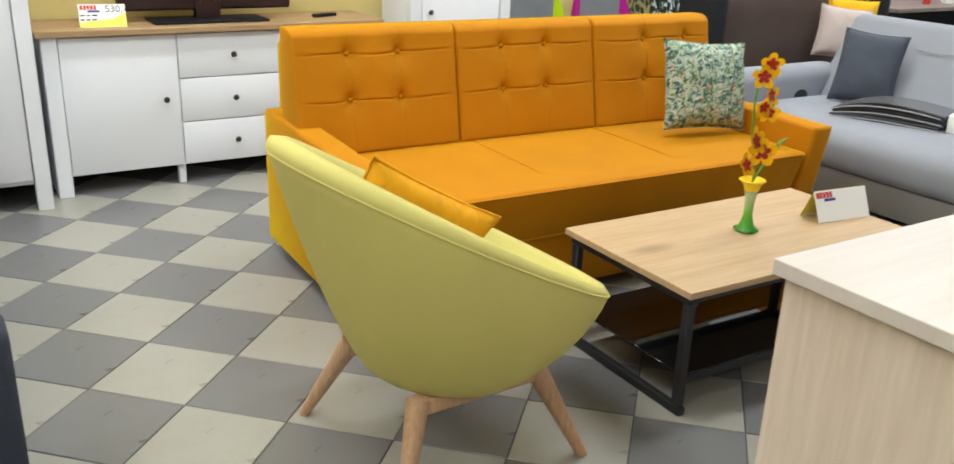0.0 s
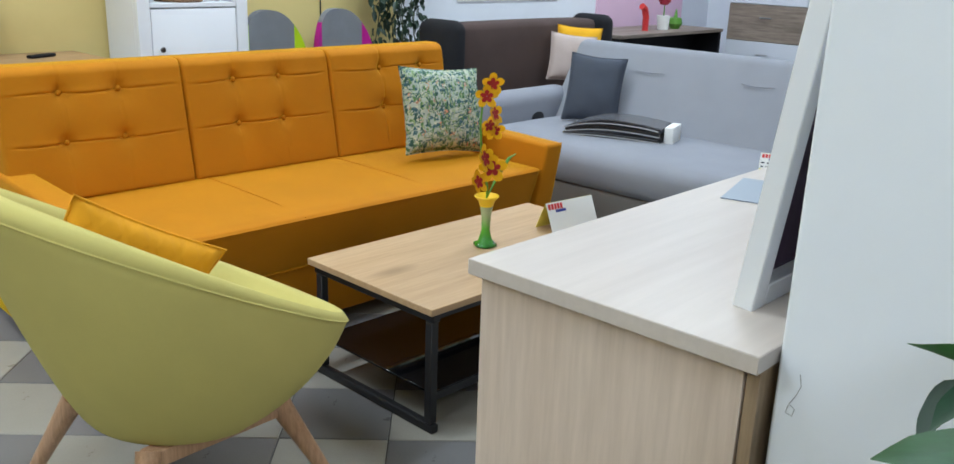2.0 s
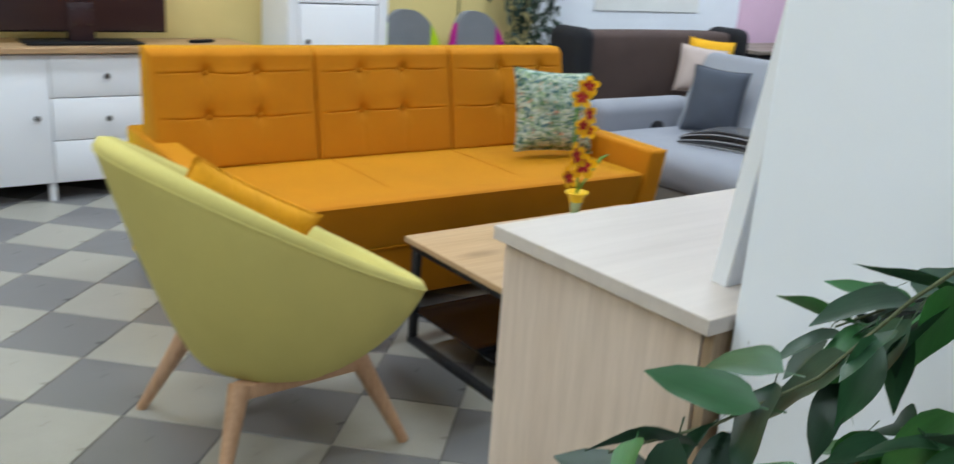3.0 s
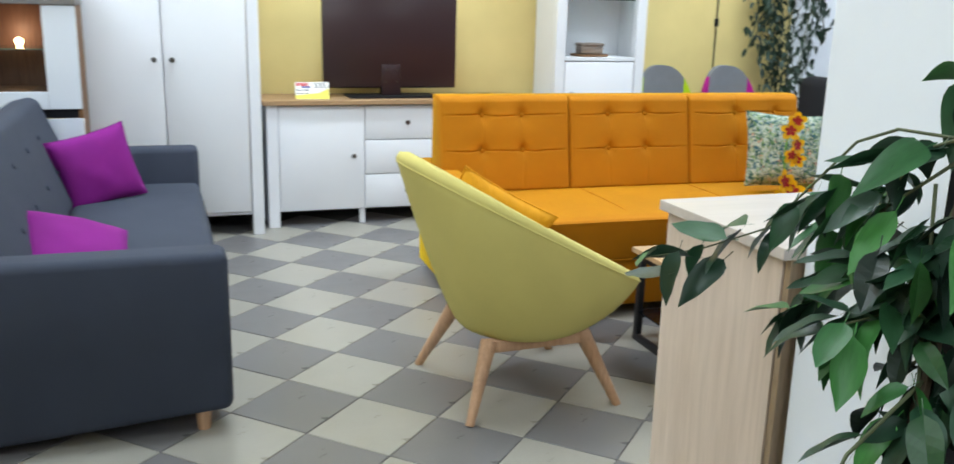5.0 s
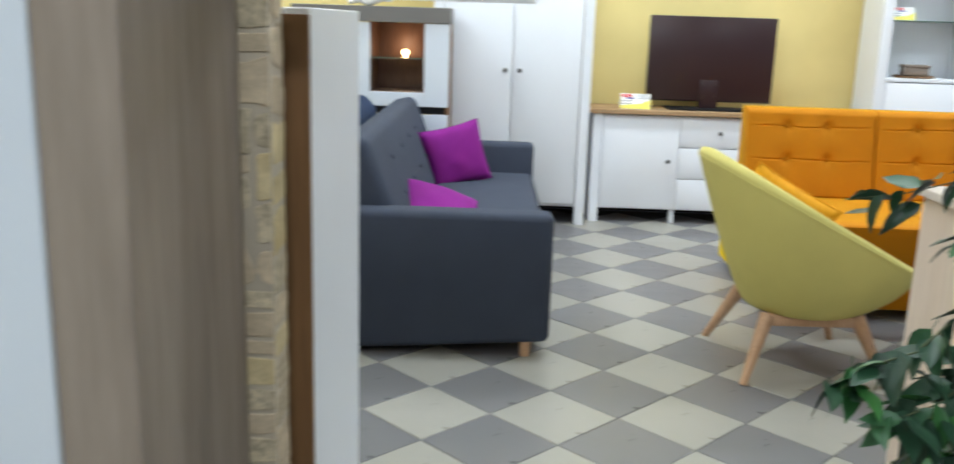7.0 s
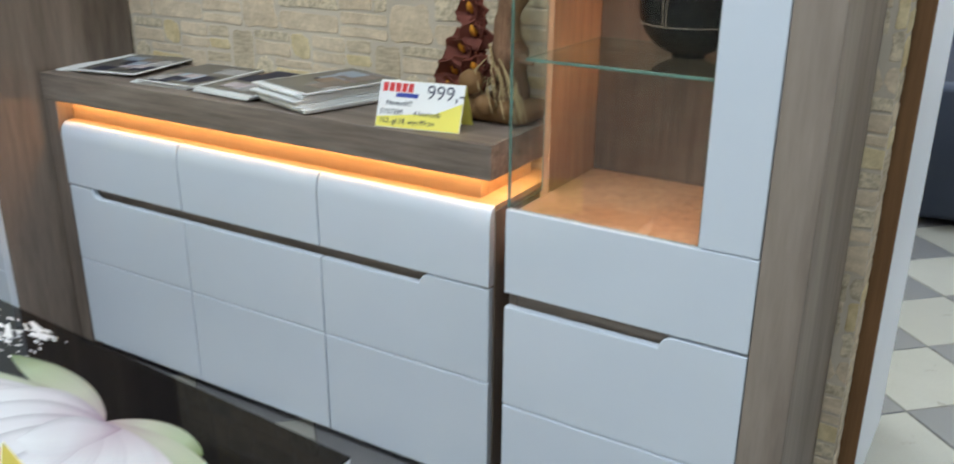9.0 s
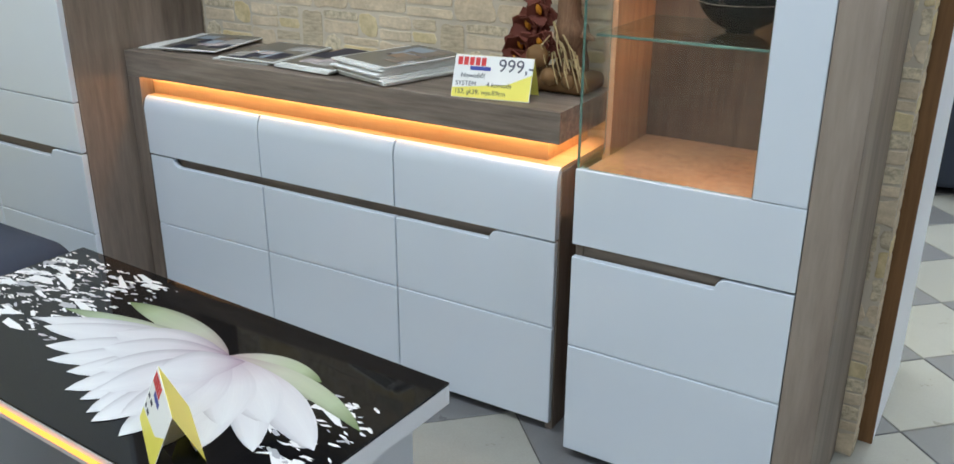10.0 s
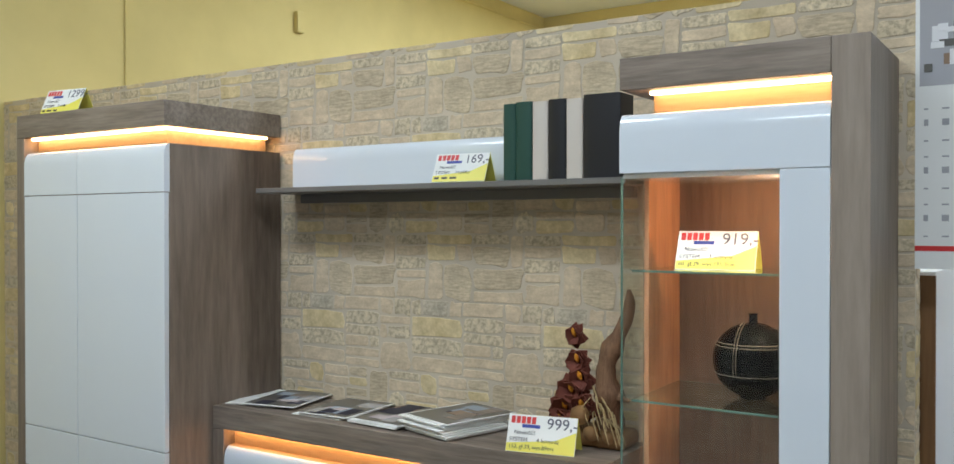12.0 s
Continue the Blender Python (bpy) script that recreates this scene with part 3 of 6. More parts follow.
def panel_door(name, x0, x1, z0, z1, y, parent, knobs=()):
    d = part(name, box(x0 + 0.003, x1 - 0.003, y, y + 0.018, z0 + 0.003, z1 - 0.003, 0.0025, 2), M["white"], parent)
    for kx, kz in knobs:
        knob(kx, y, kz, d)
    return d


def wardrobe():
    w = thing("wardrobe", pose(-0.54, 4.78, 0), "tall white two-door wardrobe with dark knobs", "wardrobe")
    W, D, H = 1.105, 0.55, 2.02
    for x in (0, W - 0.07):
        part("post", box(x, x + 0.07, 0, 0.05, 0, H, 0.003), M["white"], w)
        part("side_panel", box(x + (0 if x == 0 else 0.045), x + (0.025 if x == 0 else 0.07), 0.052, D, 0.0, H, 0.002), M["white"], w)
    part("back_panel", box(0.026, W - 0.072, D - 0.01, D, 0.12, H - 0.03, 0.001), M["white"], w)
    part("bottom_panel", box(0.072, W - 0.072, 0.024, D - 0.012, 0.13, 0.15, 0.001), M["white"], w)
    part("top_board", box(-0.02, W + 0.02, -0.02, D, H, H + 0.03, 0.004), M["white"], w)
    panel_door("door", 0.072, W / 2, 0.15, H - 0.04, 0.006, w, [(W / 2 - 0.05, 1.085)])
    panel_door("door", W / 2, W - 0.072, 0.15, H - 0.04, 0.006, w, [(W / 2 + 0.05, 1.085)])
    return w


def tv_cabinet():
    w = thing("tv_cabinet", pose(0.61, 4.93, 0), "white TV cabinet with an oak top, one door and drawers showing", "cabinet")
    W, D, H = 1.76, 0.42, 0.795
    for x in (0, W - 0.07):
        part("post", box(x, x + 0.07, 0, 0.06, 0, H, 0.003), M["white"], w)
        part("side_panel", box(x + (0.003 if x == 0 else 0.045), x + (0.025 if x == 0 else 0.067), 0.062, D, 0.0, H, 0.002), M["white"], w)
    part("centre_foot", box(0.60, 0.635, 0.03, 0.065, 0, 0.10, 0.002), M["white"], w)
    part("body", box(0.027, W - 0.073, 0.03, D - 0.01, 0.10, H - 0.001, 0.002), M["white"], w)
    part("top_board", box(-0.025, W + 0.025, -0.025, D + 0.01, H, H + 0.032, 0.004), M["oak_top"], w, "oak-coloured top board")
    x0, x1 = 0.072, 0.63
    panel_door("door", x0, x1, 0.105, H - 0.005, 0.008, w, [(x1 - 0.075, 0.462)])
    h = (H - 0.005 - 0.105) / 3
    for k in range(3):
        panel_door("drawer", x1, 1.20, 0.105 + k * h, 0.105 + (k + 1) * h, 0.008, w, [((x1 + 1.20) / 2, 0.105 + (k + 0.5) * h)])
    panel_door("door", 1.20, W - 0.072, 0.105, H - 0.005, 0.008, w, [(1.275, 0.462)])
    return w


def television():
    w = thing("television", pose(1.455, 5.12, 0.828), "large dark flat television on a low stand", "television")
    part("screen", box(-0.455, 0.455, -0.02, 0.02, 0.065, 0.665, 0.006, 2), M["screen"], w)
    part("bezel", box(-0.455, 0.455, -0.012, 0.03, 0.058, 0.0645, 0.002), M["black"], w)
    br = part("bracket", box(-0.065, 0.065, -0.034, -0.021, 0.012, 0.215, 0.004, 2), M["screen"], w, "dark mounting plate with bolts")
    for bx in (-0.04, 0.04):
        for bz in (0.10, 0.18):
            part("bolt", rod((bx, -0.039, bz), (bx, -0.033, bz), 0.006, None, 8), M["knob"], br)
    part("neck", box(-0.06, 0.06, 0.022, 0.05, 0.01, 0.30, 0.004), M["black"], w)
    part("foot", box(-0.30, 0.30, -0.13, 0.10, 0.0, 0.014, 0.005, 2), M["black"], w)
    return w


def display_cabinet():
    w = thing("display_cabinet", pose(2.60, 4.98, 0), "tall white display cabinet with a glazed upper part", "cabinet")
    W, D, H = 0.70, 0.38, 2.02
    for x in (0, W - 0.075):
        part("post", box(x, x + 0.075, 0, 0.05, 0, H, 0.003), M["white"], w)
        part("side_panel", box(x + (0 if x == 0 else 0.05), x + (0.025 if x == 0 else 0.075), 0.052, D, 0, H, 0.002), M["white"], w)
    part("back_panel", box(0.027, W - 0.027, D - 0.012, D, 0.1, H, 0.001), M["white"], w)
    part("top_board", box(-0.02, W + 0.02, -0.02, D, H, H + 0.03, 0.004), M["white"], w)
    part("floor_board", box(0.077, W - 0.077, 0.006, D - 0.014, 1.08, 1.105, 0.002), M["white"], w)
    green_rims(part("glass_shelf", box(0.03, W - 0.03, 0.06, D - 0.02, 1.50, 1.508, 0.001), M["green_edge"], w))
    panel_door("door", 0.077, W - 0.077, 0.12, 1.075, 0.006, w, [(0.13, 0.85)])
    part("bottom_panel", box(0.03, W - 0.03, 0.03, D - 0.014, 0.10, 0.118, 0.001), M["white"], w)
    bx = thing("decorative_box", pose(2.93, 5.13, 1.105), "small weathered wooden box on a round tray", "box")
    part("tray", lathe([(0.13, 0), (0.14, 0.008), (0.135, 0.016), (0.12, 0.014)], 28), M["brown_board"], bx)
    part("box", box(-0.09, 0.09, -0.05, 0.05, 0.016, 0.075, 0.012, 2), M["walnut_x"], bx)
    part("lid", soft_box(-0.095, 0.095, -0.055, 0.055, 0.072, 0.095, 0.01, 2), M["walnut_x"], bx)


wardrobe()
tv_cabinet()
television()
display_cabinet()


# ---- mustard sofa ----
def tufted_cushion(w, h, d_low, d_high, buttons, creases, seed):
    """A back cushion with buttons; it stands on z = 0, its back in y = 0, its front towards -y."""
    bm = bmesh.new()
    nx, nz = 110, 150
    rows = []
    for j in range(nz + 1):
        z = h * j / nz
        row = []
        for i in range(nx + 1):
            x = w * i / nx
            u, v = 2 * i / nx - 1, 2 * j / nz - 1
            d = d_low + (d_high - d_low) * j / nz
            edge = min(1.0, (1 - abs(u)) * w / 2 / 0.012)
            edge = math.sqrt(max(0.0, 1 - (1 - min(1.0, edge)) ** 2))
            top = min(1.0, (h - z) / 0.035)
            top = math.sqrt(max(0.0, 1 - (1 - top) ** 2))
            low = min(1.0, z / 0.018)
            low = 0.6 + 0.4 * math.sqrt(max(0.0, 1 - (1 - low) ** 2))
            y = d * (0.90 + 0.10 * edge * low) * (0.62 + 0.38 * top) + 0.012 * (1 - u * u) * (1 - v * v)
            for bx, bz in buttons:
                r2 = ((x - bx) ** 2 + ((z - bz) * 0.9) ** 2)
                y -= 0.020 * math.exp(-r2 / 0.0006) + 0.014 * math.exp(-r2 / 0.004)
            for cz in creases:
                wav = cz + 0.010 * noise.noise(Vector((x * 5, cz * 9, seed)))
                y -= 0.0055 * math.exp(-((z - wav) / 0.0034) ** 2) * max(0.0, 1 - (abs(u) / 0.93) ** 10)
                y += 0.0008 * math.exp(-((z - wav - 0.012) / 0.008) ** 2)
            for bx, bz in buttons[:2]:
                y -= 0.003 * math.exp(-((x - bx - 0.004 * math.sin(z * 20 + bx * 9)) / 0.0042) ** 2) * min(1.0, z / 0.05)
            y += 0.004 * noise.noise(Vector((x * 5, z * 5, seed + 4)))
            row.append(bm.verts.new((x, -y, z)))
        rows.append(row)
    for j in range(nz):
        for i in range(nx):
            bm.faces.new((rows[j][i], rows[j][i + 1], rows[j + 1][i + 1], rows[j + 1][i]))
    # close the rim to the back plane
    rim = [rows[0][i] for i in range(nx + 1)] + [rows[j][nx] for j in range(1, nz + 1)] + [rows[nz][i] for i in range(nx - 1, -1, -1)] + [rows[j][0] for j in range(nz - 1, 0, -1)]
    back = [bm.verts.new((v.co.x, 0, v.co.z)) for v in rim]
    n = len(rim)
    for k in range(n):
        bm.faces.new((rim[k], back[k], back[(k + 1) % n], rim[(k + 1) % n]))
    bm.faces.new(list(reversed(back)))
    bmesh.ops.recalc_face_normals(bm, faces=bm.faces)
    return bm


def mustard_sofa():
    s = thing("sofa", pose(1.275, 2.75, 0, 0, 0, -1.8), "mustard velvet three-seat sofa with buttoned back cushions", "sofa")
    L, D = 2.20, 1.12
    for x in (0.2, L - 0.2):
        for y in (0.12, D - 0.12):
            part("foot", rod((x, y, 0), (x, y, 0.05), 0.022, 0.026), M["black"], s)
    part("base", soft_box(0.135, L - 0.135, 0.085, D - 0.02, 0.05, 0.285, 0.012, 2), M["mustard"], s)
    part("back_frame", soft_box(0.07, L - 0.05, 0.89, D, 0.06, 0.91, 0.03, 3), M["mustard"], s)
    # the seat's front slants back towards the floor
    bm = soft_box(0.137, L - 0.137, -0.01, 0.84, 0.287, 0.50, 0.018, 3, 0.010, 10)
    for v in bm.verts:
        if v.co.y < 0.4:
            v.co.y += (0.50 - v.co.z) * 0.30 * max(0.0, 1 - v.co.y / 0.4)
    seat = part("seat", bm, M["mustard"], s)
    part("piping", add_tube(bmesh.new(), [(0.15, -0.008, 0.490), (L / 2, -0.012, 0.492), (L - 0.15, -0.008, 0.490)], 0.006), M["mustard"], seat)
    part("piping", add_tube(bmesh.new(), [(0.15, 0.056, 0.286), (L - 0.15, 0.056, 0.286)], 0.005), M["mustard"], seat)
    for k in (1, 2):
        x = 0.137 + (L - 0.274) * k / 3
        part("seam", add_tube(bmesh.new(), [(x, -0.01, 0.497), (x, 0.2, 0.5095), (x, 0.5, 0.5105), (x, 0.8, 0.506)], 0.0022, 5), M["mustard"], seat)
    w = (L - 0.055) / 3
    for k in range(3):
        bx = [(w * 0.32, 0.385), (w * 0.63, 0.385), (w * 0.32, 0.205), (w * 0.63, 0.205)] if k < 2 else [(w * 0.42, 0.385), (w * 0.42, 0.205), (w * 0.78, 0.385), (w * 0.78, 0.205)]
        cm = pose(0.018 + k * w, 0.90, 0.505, 0, 0, 0)
        c = part("back_cushion", tufted_cushion(w - 0.004, 0.484, 0.21, 0.12, bx, (0.385, 0.205), k), M["mustard"], s, "", cm, 60)
        for x, z in bx:
            d = 0.21 + (0.12 - 0.21) * z / 0.475
            part("button", lathe([(0.010, 0), (0.011, 0.003), (0.008, 0.006), (0.003, 0.008)], 12), M["mustard"], c, "", pose(x, -(d - 0.020), z, 90))
    for x0 in (0.0, L - 0.115):
        prof = [(-0.02, 0.605), (0.90, 0.625), (1.10, 0.625), (1.10, 0.05), (0.10, 0.05), (0.03, 0.30)]
        bm = prism(prof, 0, 0.115, 0.018, 3)
        bmesh.ops.transform(bm, matrix=Matrix(((0, 1, 0, 0), (1, 0, 0, 0), (0, 0, 1, 0), (0, 0, 0, 1))), verts=bm.verts)
        bmesh.ops.reverse_faces(bm, faces=bm.faces)
        a = part("armrest", bm, M["mustard"], s, "", pose(x0, 0, 0))
        part("piping", add_tube(bmesh.new(), [(0.004, -0.008, 0.600), (0.111, -0.008, 0.600)], 0.004), M["mustard"], a)
    return s


mustard_sofa()


# ---- chartreuse armchair ----
def shell_point(a, t, R, inner):
    """A point of the armchair's shell: a round the body (0 is the front), t from the base to the rim."""
    ca, sa = math.cos(a), math.sin(a)
    rim_x, rim_y = R[0] * ca + R[3], R[1] * sa
    rim_z = R[4] - (rim_x + 0.05) * R[5] + 0.03 * (1 - ca) * 0.5
    low_x, low_y, low_z = 0.225 * ca + 0.0, 0.26 * sa, R[2]
    k = t ** (0.60 + 0.52 * (1 - ca) / 2)
    x = low_x + (rim_x - low_x) * k
    y = low_y + (rim_y - low_y) * math.sin(t * math.pi / 2) ** 0.85
    z = low_z + (rim_z - low_z) * t ** (1.35 if ca < 0 else 1.2)
    return Vector((x, y, z))


def armchair():
    c = thing("armchair", pose(1.235, 2.19, 0, 0, 0, ARM_TURN), "chartreuse upholstered tub armchair on splayed beech legs", "armchair")
    R = (0.47, 0.43, 0.27, 0.005, 0.672, 0.485)
    bm = bmesh.new()
    na, nt = 56, 16
    outer, inner = [], []
    for i in range(na):
        a = 2 * math.pi * i / na
        col_o, col_i = [], []
        for j in range(nt + 1):
            p = shell_point(a, j / nt, R, 0)
            col_o.append(bm.verts.new(p))
        ca, sa = math.cos(a), math.sin(a)
        rim = shell_point(a, 1, R, 0)
        n = Vector((ca, sa, 0))
        back = (1 - ca) / 2
        col_i.append(bm.verts.new(rim + n * -0.014 + Vector((0, 0, 0.022))))
        col_i.append(bm.verts.new(rim + n * -0.050 + Vector((0, 0, 0.020))))
        col_i.append(bm.verts.new(rim + n * -0.070 + Vector((0, 0, -0.01))))
        for j in range(1, 7):
            f = j / 6
            q = rim + n * -0.074
            low = Vector((0.235 * ca + 0.04, 0.25 * sa, 0.37))
            col_i.append(bm.verts.new(q.lerp(low, f) + n * (0.035 * math.sin(f * math.pi)) * back))
        outer.append(col_o)
        inner.append(col_i)
    for i in range(na):
        o0, o1 = outer[i], outer[(i + 1) % na]
        for j in range(nt):
            bm.faces.new((o0[j], o1[j], o1[j + 1], o0[j + 1]))
        i0, i1 = inner[i], inner[(i + 1) % na]
        bm.faces.new((o0[nt], o1[nt], i1[0], i0[0]))
        for j in range(len(i0) - 1):
            bm.faces.new((i0[j], i1[j], i1[j + 1], i0[j + 1]))
    bm.faces.new([outer[i][0] for i in range(na)][::-1])
    bm.faces.new([inner[i][-1] for i in range(na)])
    bmesh.ops.recalc_face_normals(bm, faces=bm.faces)
    shell = part("shell", bm, M["lime"], c, "", None, 75)
    pts = []
    for i in range(na + 1):
        a = 2 * math.pi * i / na
        p = shell_point(a, 0.985, R, 0)
        pts.append(p + Vector((math.cos(a) * 0.001, math.sin(a) * 0.001, 0)))
    part("seam", add_tube(bmesh.new(), pts, 0.0032, 5), M["lime"], shell)
    # seat cushion
    bm = bmesh.new()
    prof = [(0.0, 0.36), (0.20, 0.36), (0.245, 0.375), (0.262, 0.41), (0.25, 0.445), (0.20, 0.46), (0.0, 0.468)]
    rings = []
    for r, z in prof[1:-1]:
        rings.append([bm.verts.new(((r * 1.05) * math.cos(2 * math.pi * k / 40) + 0.06 + (0.03 if math.cos(2 * math.pi * k / 40) > 0 else 0), r * math.sin(2 * math.pi * k / 40), z)) for k in range(40)])
    for r0, r1 in zip(rings, rings[1:]):
        for k in range(40):
            bm.faces.new((r0[k], r0[(k + 1) % 40], r1[(k + 1) % 40], r1[k]))
    bm.faces.new(rings[0][::-1])
    bm.faces.new(rings[-1])
    part("seat_cushion", bm, M["lime"], c, "", None, 70)
    # beech under-frame
    part("cross_rail", soft_box(-0.20, 0.22, -0.215, -0.165, 0.225, 0.272, 0.01, 2), M["beech"], c)
    part("cross_rail", soft_box(-0.20, 0.22, 0.165, 0.215, 0.225, 0.272, 0.01, 2), M["beech"], c)
    part("cross_rail", soft_box(-0.02, 0.03, -0.164, 0.164, 0.23, 0.27, 0.01, 2), M["beech"], c)
    for sx in (-1, 1):
        for sy in (-1, 1):
            p0 = Vector((sx * 0.295, sy * 0.30, 0.0))
            p1 = Vector((sx * 0.185, sy * 0.19, 0.268))
            bm = bmesh.new()
            q = [p0, p0.lerp(p1, 0.55), p1]
            add_tube(bm, q, [0.016, 0.024, 0.032], 10)
            part("leg", bm, M["beech"], c)
    return c


ARM_TURN = 2.0
armchair()


# ---- coffee table ----
def coffee_table():
    t = thing("coffee_table", pose(1.903, 1.905, 0, 0, 0, -1.0), "oak-topped coffee table on a black metal frame", "table")
    L, W, H = 1.13, 0.62, 0.425
    part("tabletop", box(0, L, 0, W, H - 0.022, H, 0.002), M["oak"], t)
    s = 0.03
    for x in (0.02, L - 0.02 - s):
        for y in (0.02, W - 0.02 - s):
            part("leg", box(x, x + s, y, y + s, s + 0.001, H - 0.024 - s, 0.003), M["black_metal"], t)
        part("foot_rail", box(x, x + s, 0.012, W - 0.012, 0.0, s, 0.006, 2), M["black_metal"], t)
        part("top_rail", box(x, x + s, 0.012, W - 0.012, H - 0.023 - s, H - 0.023, 0.003), M["black_metal"], t)
    for y in (0.02, W - 0.02 - s):
        part("long_rail", box(0.051, L - 0.051, y + 0.004, y + s - 0.004, H - 0.05, H - 0.023, 0.002), M["black_metal"], t)
        part("shelf_rail", box(0.051, L - 0.051, y + 0.004, y + s - 0.004, 0.105, 0.13, 0.002), M["black_metal"], t)
    part("glass_shelf", box(0.03, L - 0.03, 0.026, W - 0.026, 0.131, 0.139, 0.001), M["black_glass"], t, "glossy black glass shelf")


coffee_table()


# ---- pale oak chest beside the column ----
def chest():
    c = thing("chest_of_drawers", pose(1.163, 0.572, 0), "pale oak chest with a whitewashed top, beside the column", "cabinet")
    L, W, H = 1.25, 0.464, 0.981
    part("top_board", box(-0.02, L, -0.006, W + 0.012, H - 0.025, H, 0.0015), M["pale_x"], c)
    part("side_panel", box(0, 0.02, 0.02, W, 0, H - 0.026, 0.001), M["pale"], c)
    part("side_panel", box(L - 0.04, L - 0.02, 0.02, W, 0, H - 0.026, 0.001), M["pale"], c)
    part("back_panel", box(0.004, L - 0.024, 0.0, 0.018, 0.0, H - 0.026, 0.001), M["pale_edge"], c)
    part("plinth", box(0.021, L - 0.041, W - 0.06, W - 0.04, 0.0, 0.07, 0.001), M["pale"], c)
    h = (H - 0.026 - 0.07) / 4
    for k in range(4):
        d = part("drawer", box(0.023, L - 0.043, W - 0.02, W - 0.002, 0.072 + k * h, 0.068 + (k + 1) * h, 0.002), M["pale_x"], c)
        for x in (0.3, L - 0.32):
            part("handle", rod((x - 0.06, W + 0.014, 0.07 + (k + 0.5) * h), (x + 0.06, W + 0.014, 0.07 + (k + 0.5) * h), 0.005), M["chrome"], d)
    return c


chest()


def leaning_frame():
    f = thing("picture_frame", pose(1.272, 0.672, 0.982, 7.0), "large white frame with a purple back, leaning on the column", "frame")
    W, H, t = 0.62, 0.95, 0.034
    part("stile", box(0, t, -0.03, 0, 0, H, 0.002), M["white"], f)
    part("stile", box(W - t, W, -0.03, 0, 0, H, 0.002), M["white"], f)
    part("rail", box(t, W - t, -0.03, 0, 0, t, 0.002), M["white"], f)
    part("rail", box(t, W - t, -0.03, 0, H - t, H, 0.002), M["white"], f)
    part("backing", box(t, W - t, -0.008, -0.002, t, H - t, 0.0005), M["violet"], f)


leaning_frame()


# ---- charcoal sofa bed ----
def charcoal_sofa():
    s = thing("sofa_bed", pose(0.17, 2.08, 0), "charcoal fabric sofa bed with square arms", "sofa")
    D, L = 0.88, 2.42

    def slab(x0, x1, y0, y1, z0, z1, r, name, puff=0.006):
        return part(name, soft_box(x0, x1, y0, y1, z0, z1, r, 3, puff, 6), M["charcoal"], s)

    for y in (0.0, L - 0.15):
        part("armrest", prism([(-D, 0.015), (0, 0.075), (0, 0.63), (-D, 0.632)], y, y + 0.15, 0.032, 4), M["charcoal"], s)
    slab(-D + 0.04, -0.02, 0.152, L - 0.152, 0.09, 0.27, 0.02, "base", 0)
    slab(-0.62, -0.005, 0.153, L - 0.153, 0.272, 0.44, 0.04, "seat", 0.012)
    prof = [(-0.60, 0.42), (-0.80, 0.925), (-0.955, 0.885), (-0.90, 0.40)]
    bm = prism(prof, 0.10, L - 0.10, 0.05, 4)
    b = part("backrest", bm, M["charcoal"], s)
    for y in (0.55, 0.95, 1.35, 1.75):
        for f in (0.35, 0.7):
            p = Vector((-0.605, y, 0.44)).lerp(Vector((-0.80, y, 0.92)), f)
            part("button", lathe([(0.012, 0), (0.012, 0.004), (0.006, 0.008)], 10), M["charcoal"], b, "", pose(p.x, p.y, p.z, 0, 67, 0))
    for x in (-0.10,):
        for y in (0.05, L - 0.05):
            part("foot", rod((x, y, 0), (x, y, 0.085), 0.022, 0.028), M["beech"], s, "short beech foot")


charcoal_sofa()


# ---- grey-oak and white system furniture on the partition ----
def grooved_front(name, x0, x1, z0, z1, y, parent, groove=None, notch=None, th=0.02):
    """A lacquered front; groove: the height of a shadow line; notch: (from, to, depth) of a finger pull in its top edge."""
    def outline(a, b):
        pts = [(x0, a), (x1, a)]
        if notch and b == z1:
            n0, n1, dp = notch
            if n1 < x1:
                pts += [(x1, b), (n1 + dp, b)]
                pts += [(n1 + dp - dp * math.sin(k * math.pi / 12), b - dp + dp * math.cos(k * math.pi / 12)) for k in range(1, 6)]
                pts += [(n1, b - dp)]
            else:
                pts += [(x1, b - dp)]
            if n0 > x0:
                pts += [(n0, b - dp)]
                pts += [(n0 - dp * math.sin(k * math.pi / 12), b - dp * math.cos(k * math.pi / 12)) for k in range(1, 6)]
                pts += [(n0 - dp, b), (x0, b)]
            else:
                pts += [(x0, b - dp)]
        else:
            pts += [(x1, b), (x0, b)]
        return pts

    zs = [z0, groove, z1] if groove else [z0, z1]
    first = None
    for a, b in zip(zs, zs[1:]):
        lo = a if a == z0 else a + 0.0022
        hi = b if b == z1 else b - 0.0022
        bm = prism(outline(lo, hi) if hi != z1 else outline(lo, z1), y, y + th, 0.0022, 2)
        ob = part(name if first is None else "panel", bm, M["gloss"], parent if first is None else first, "", None, 12)
        first = first or ob
    if groove:
        part("groove", box(x0 + 0.001, x1 - 0.001, y + 0.004, y + th - 0.001, groove - 0.002, groove + 0.002, 0), M["gloss"], first)
    return first


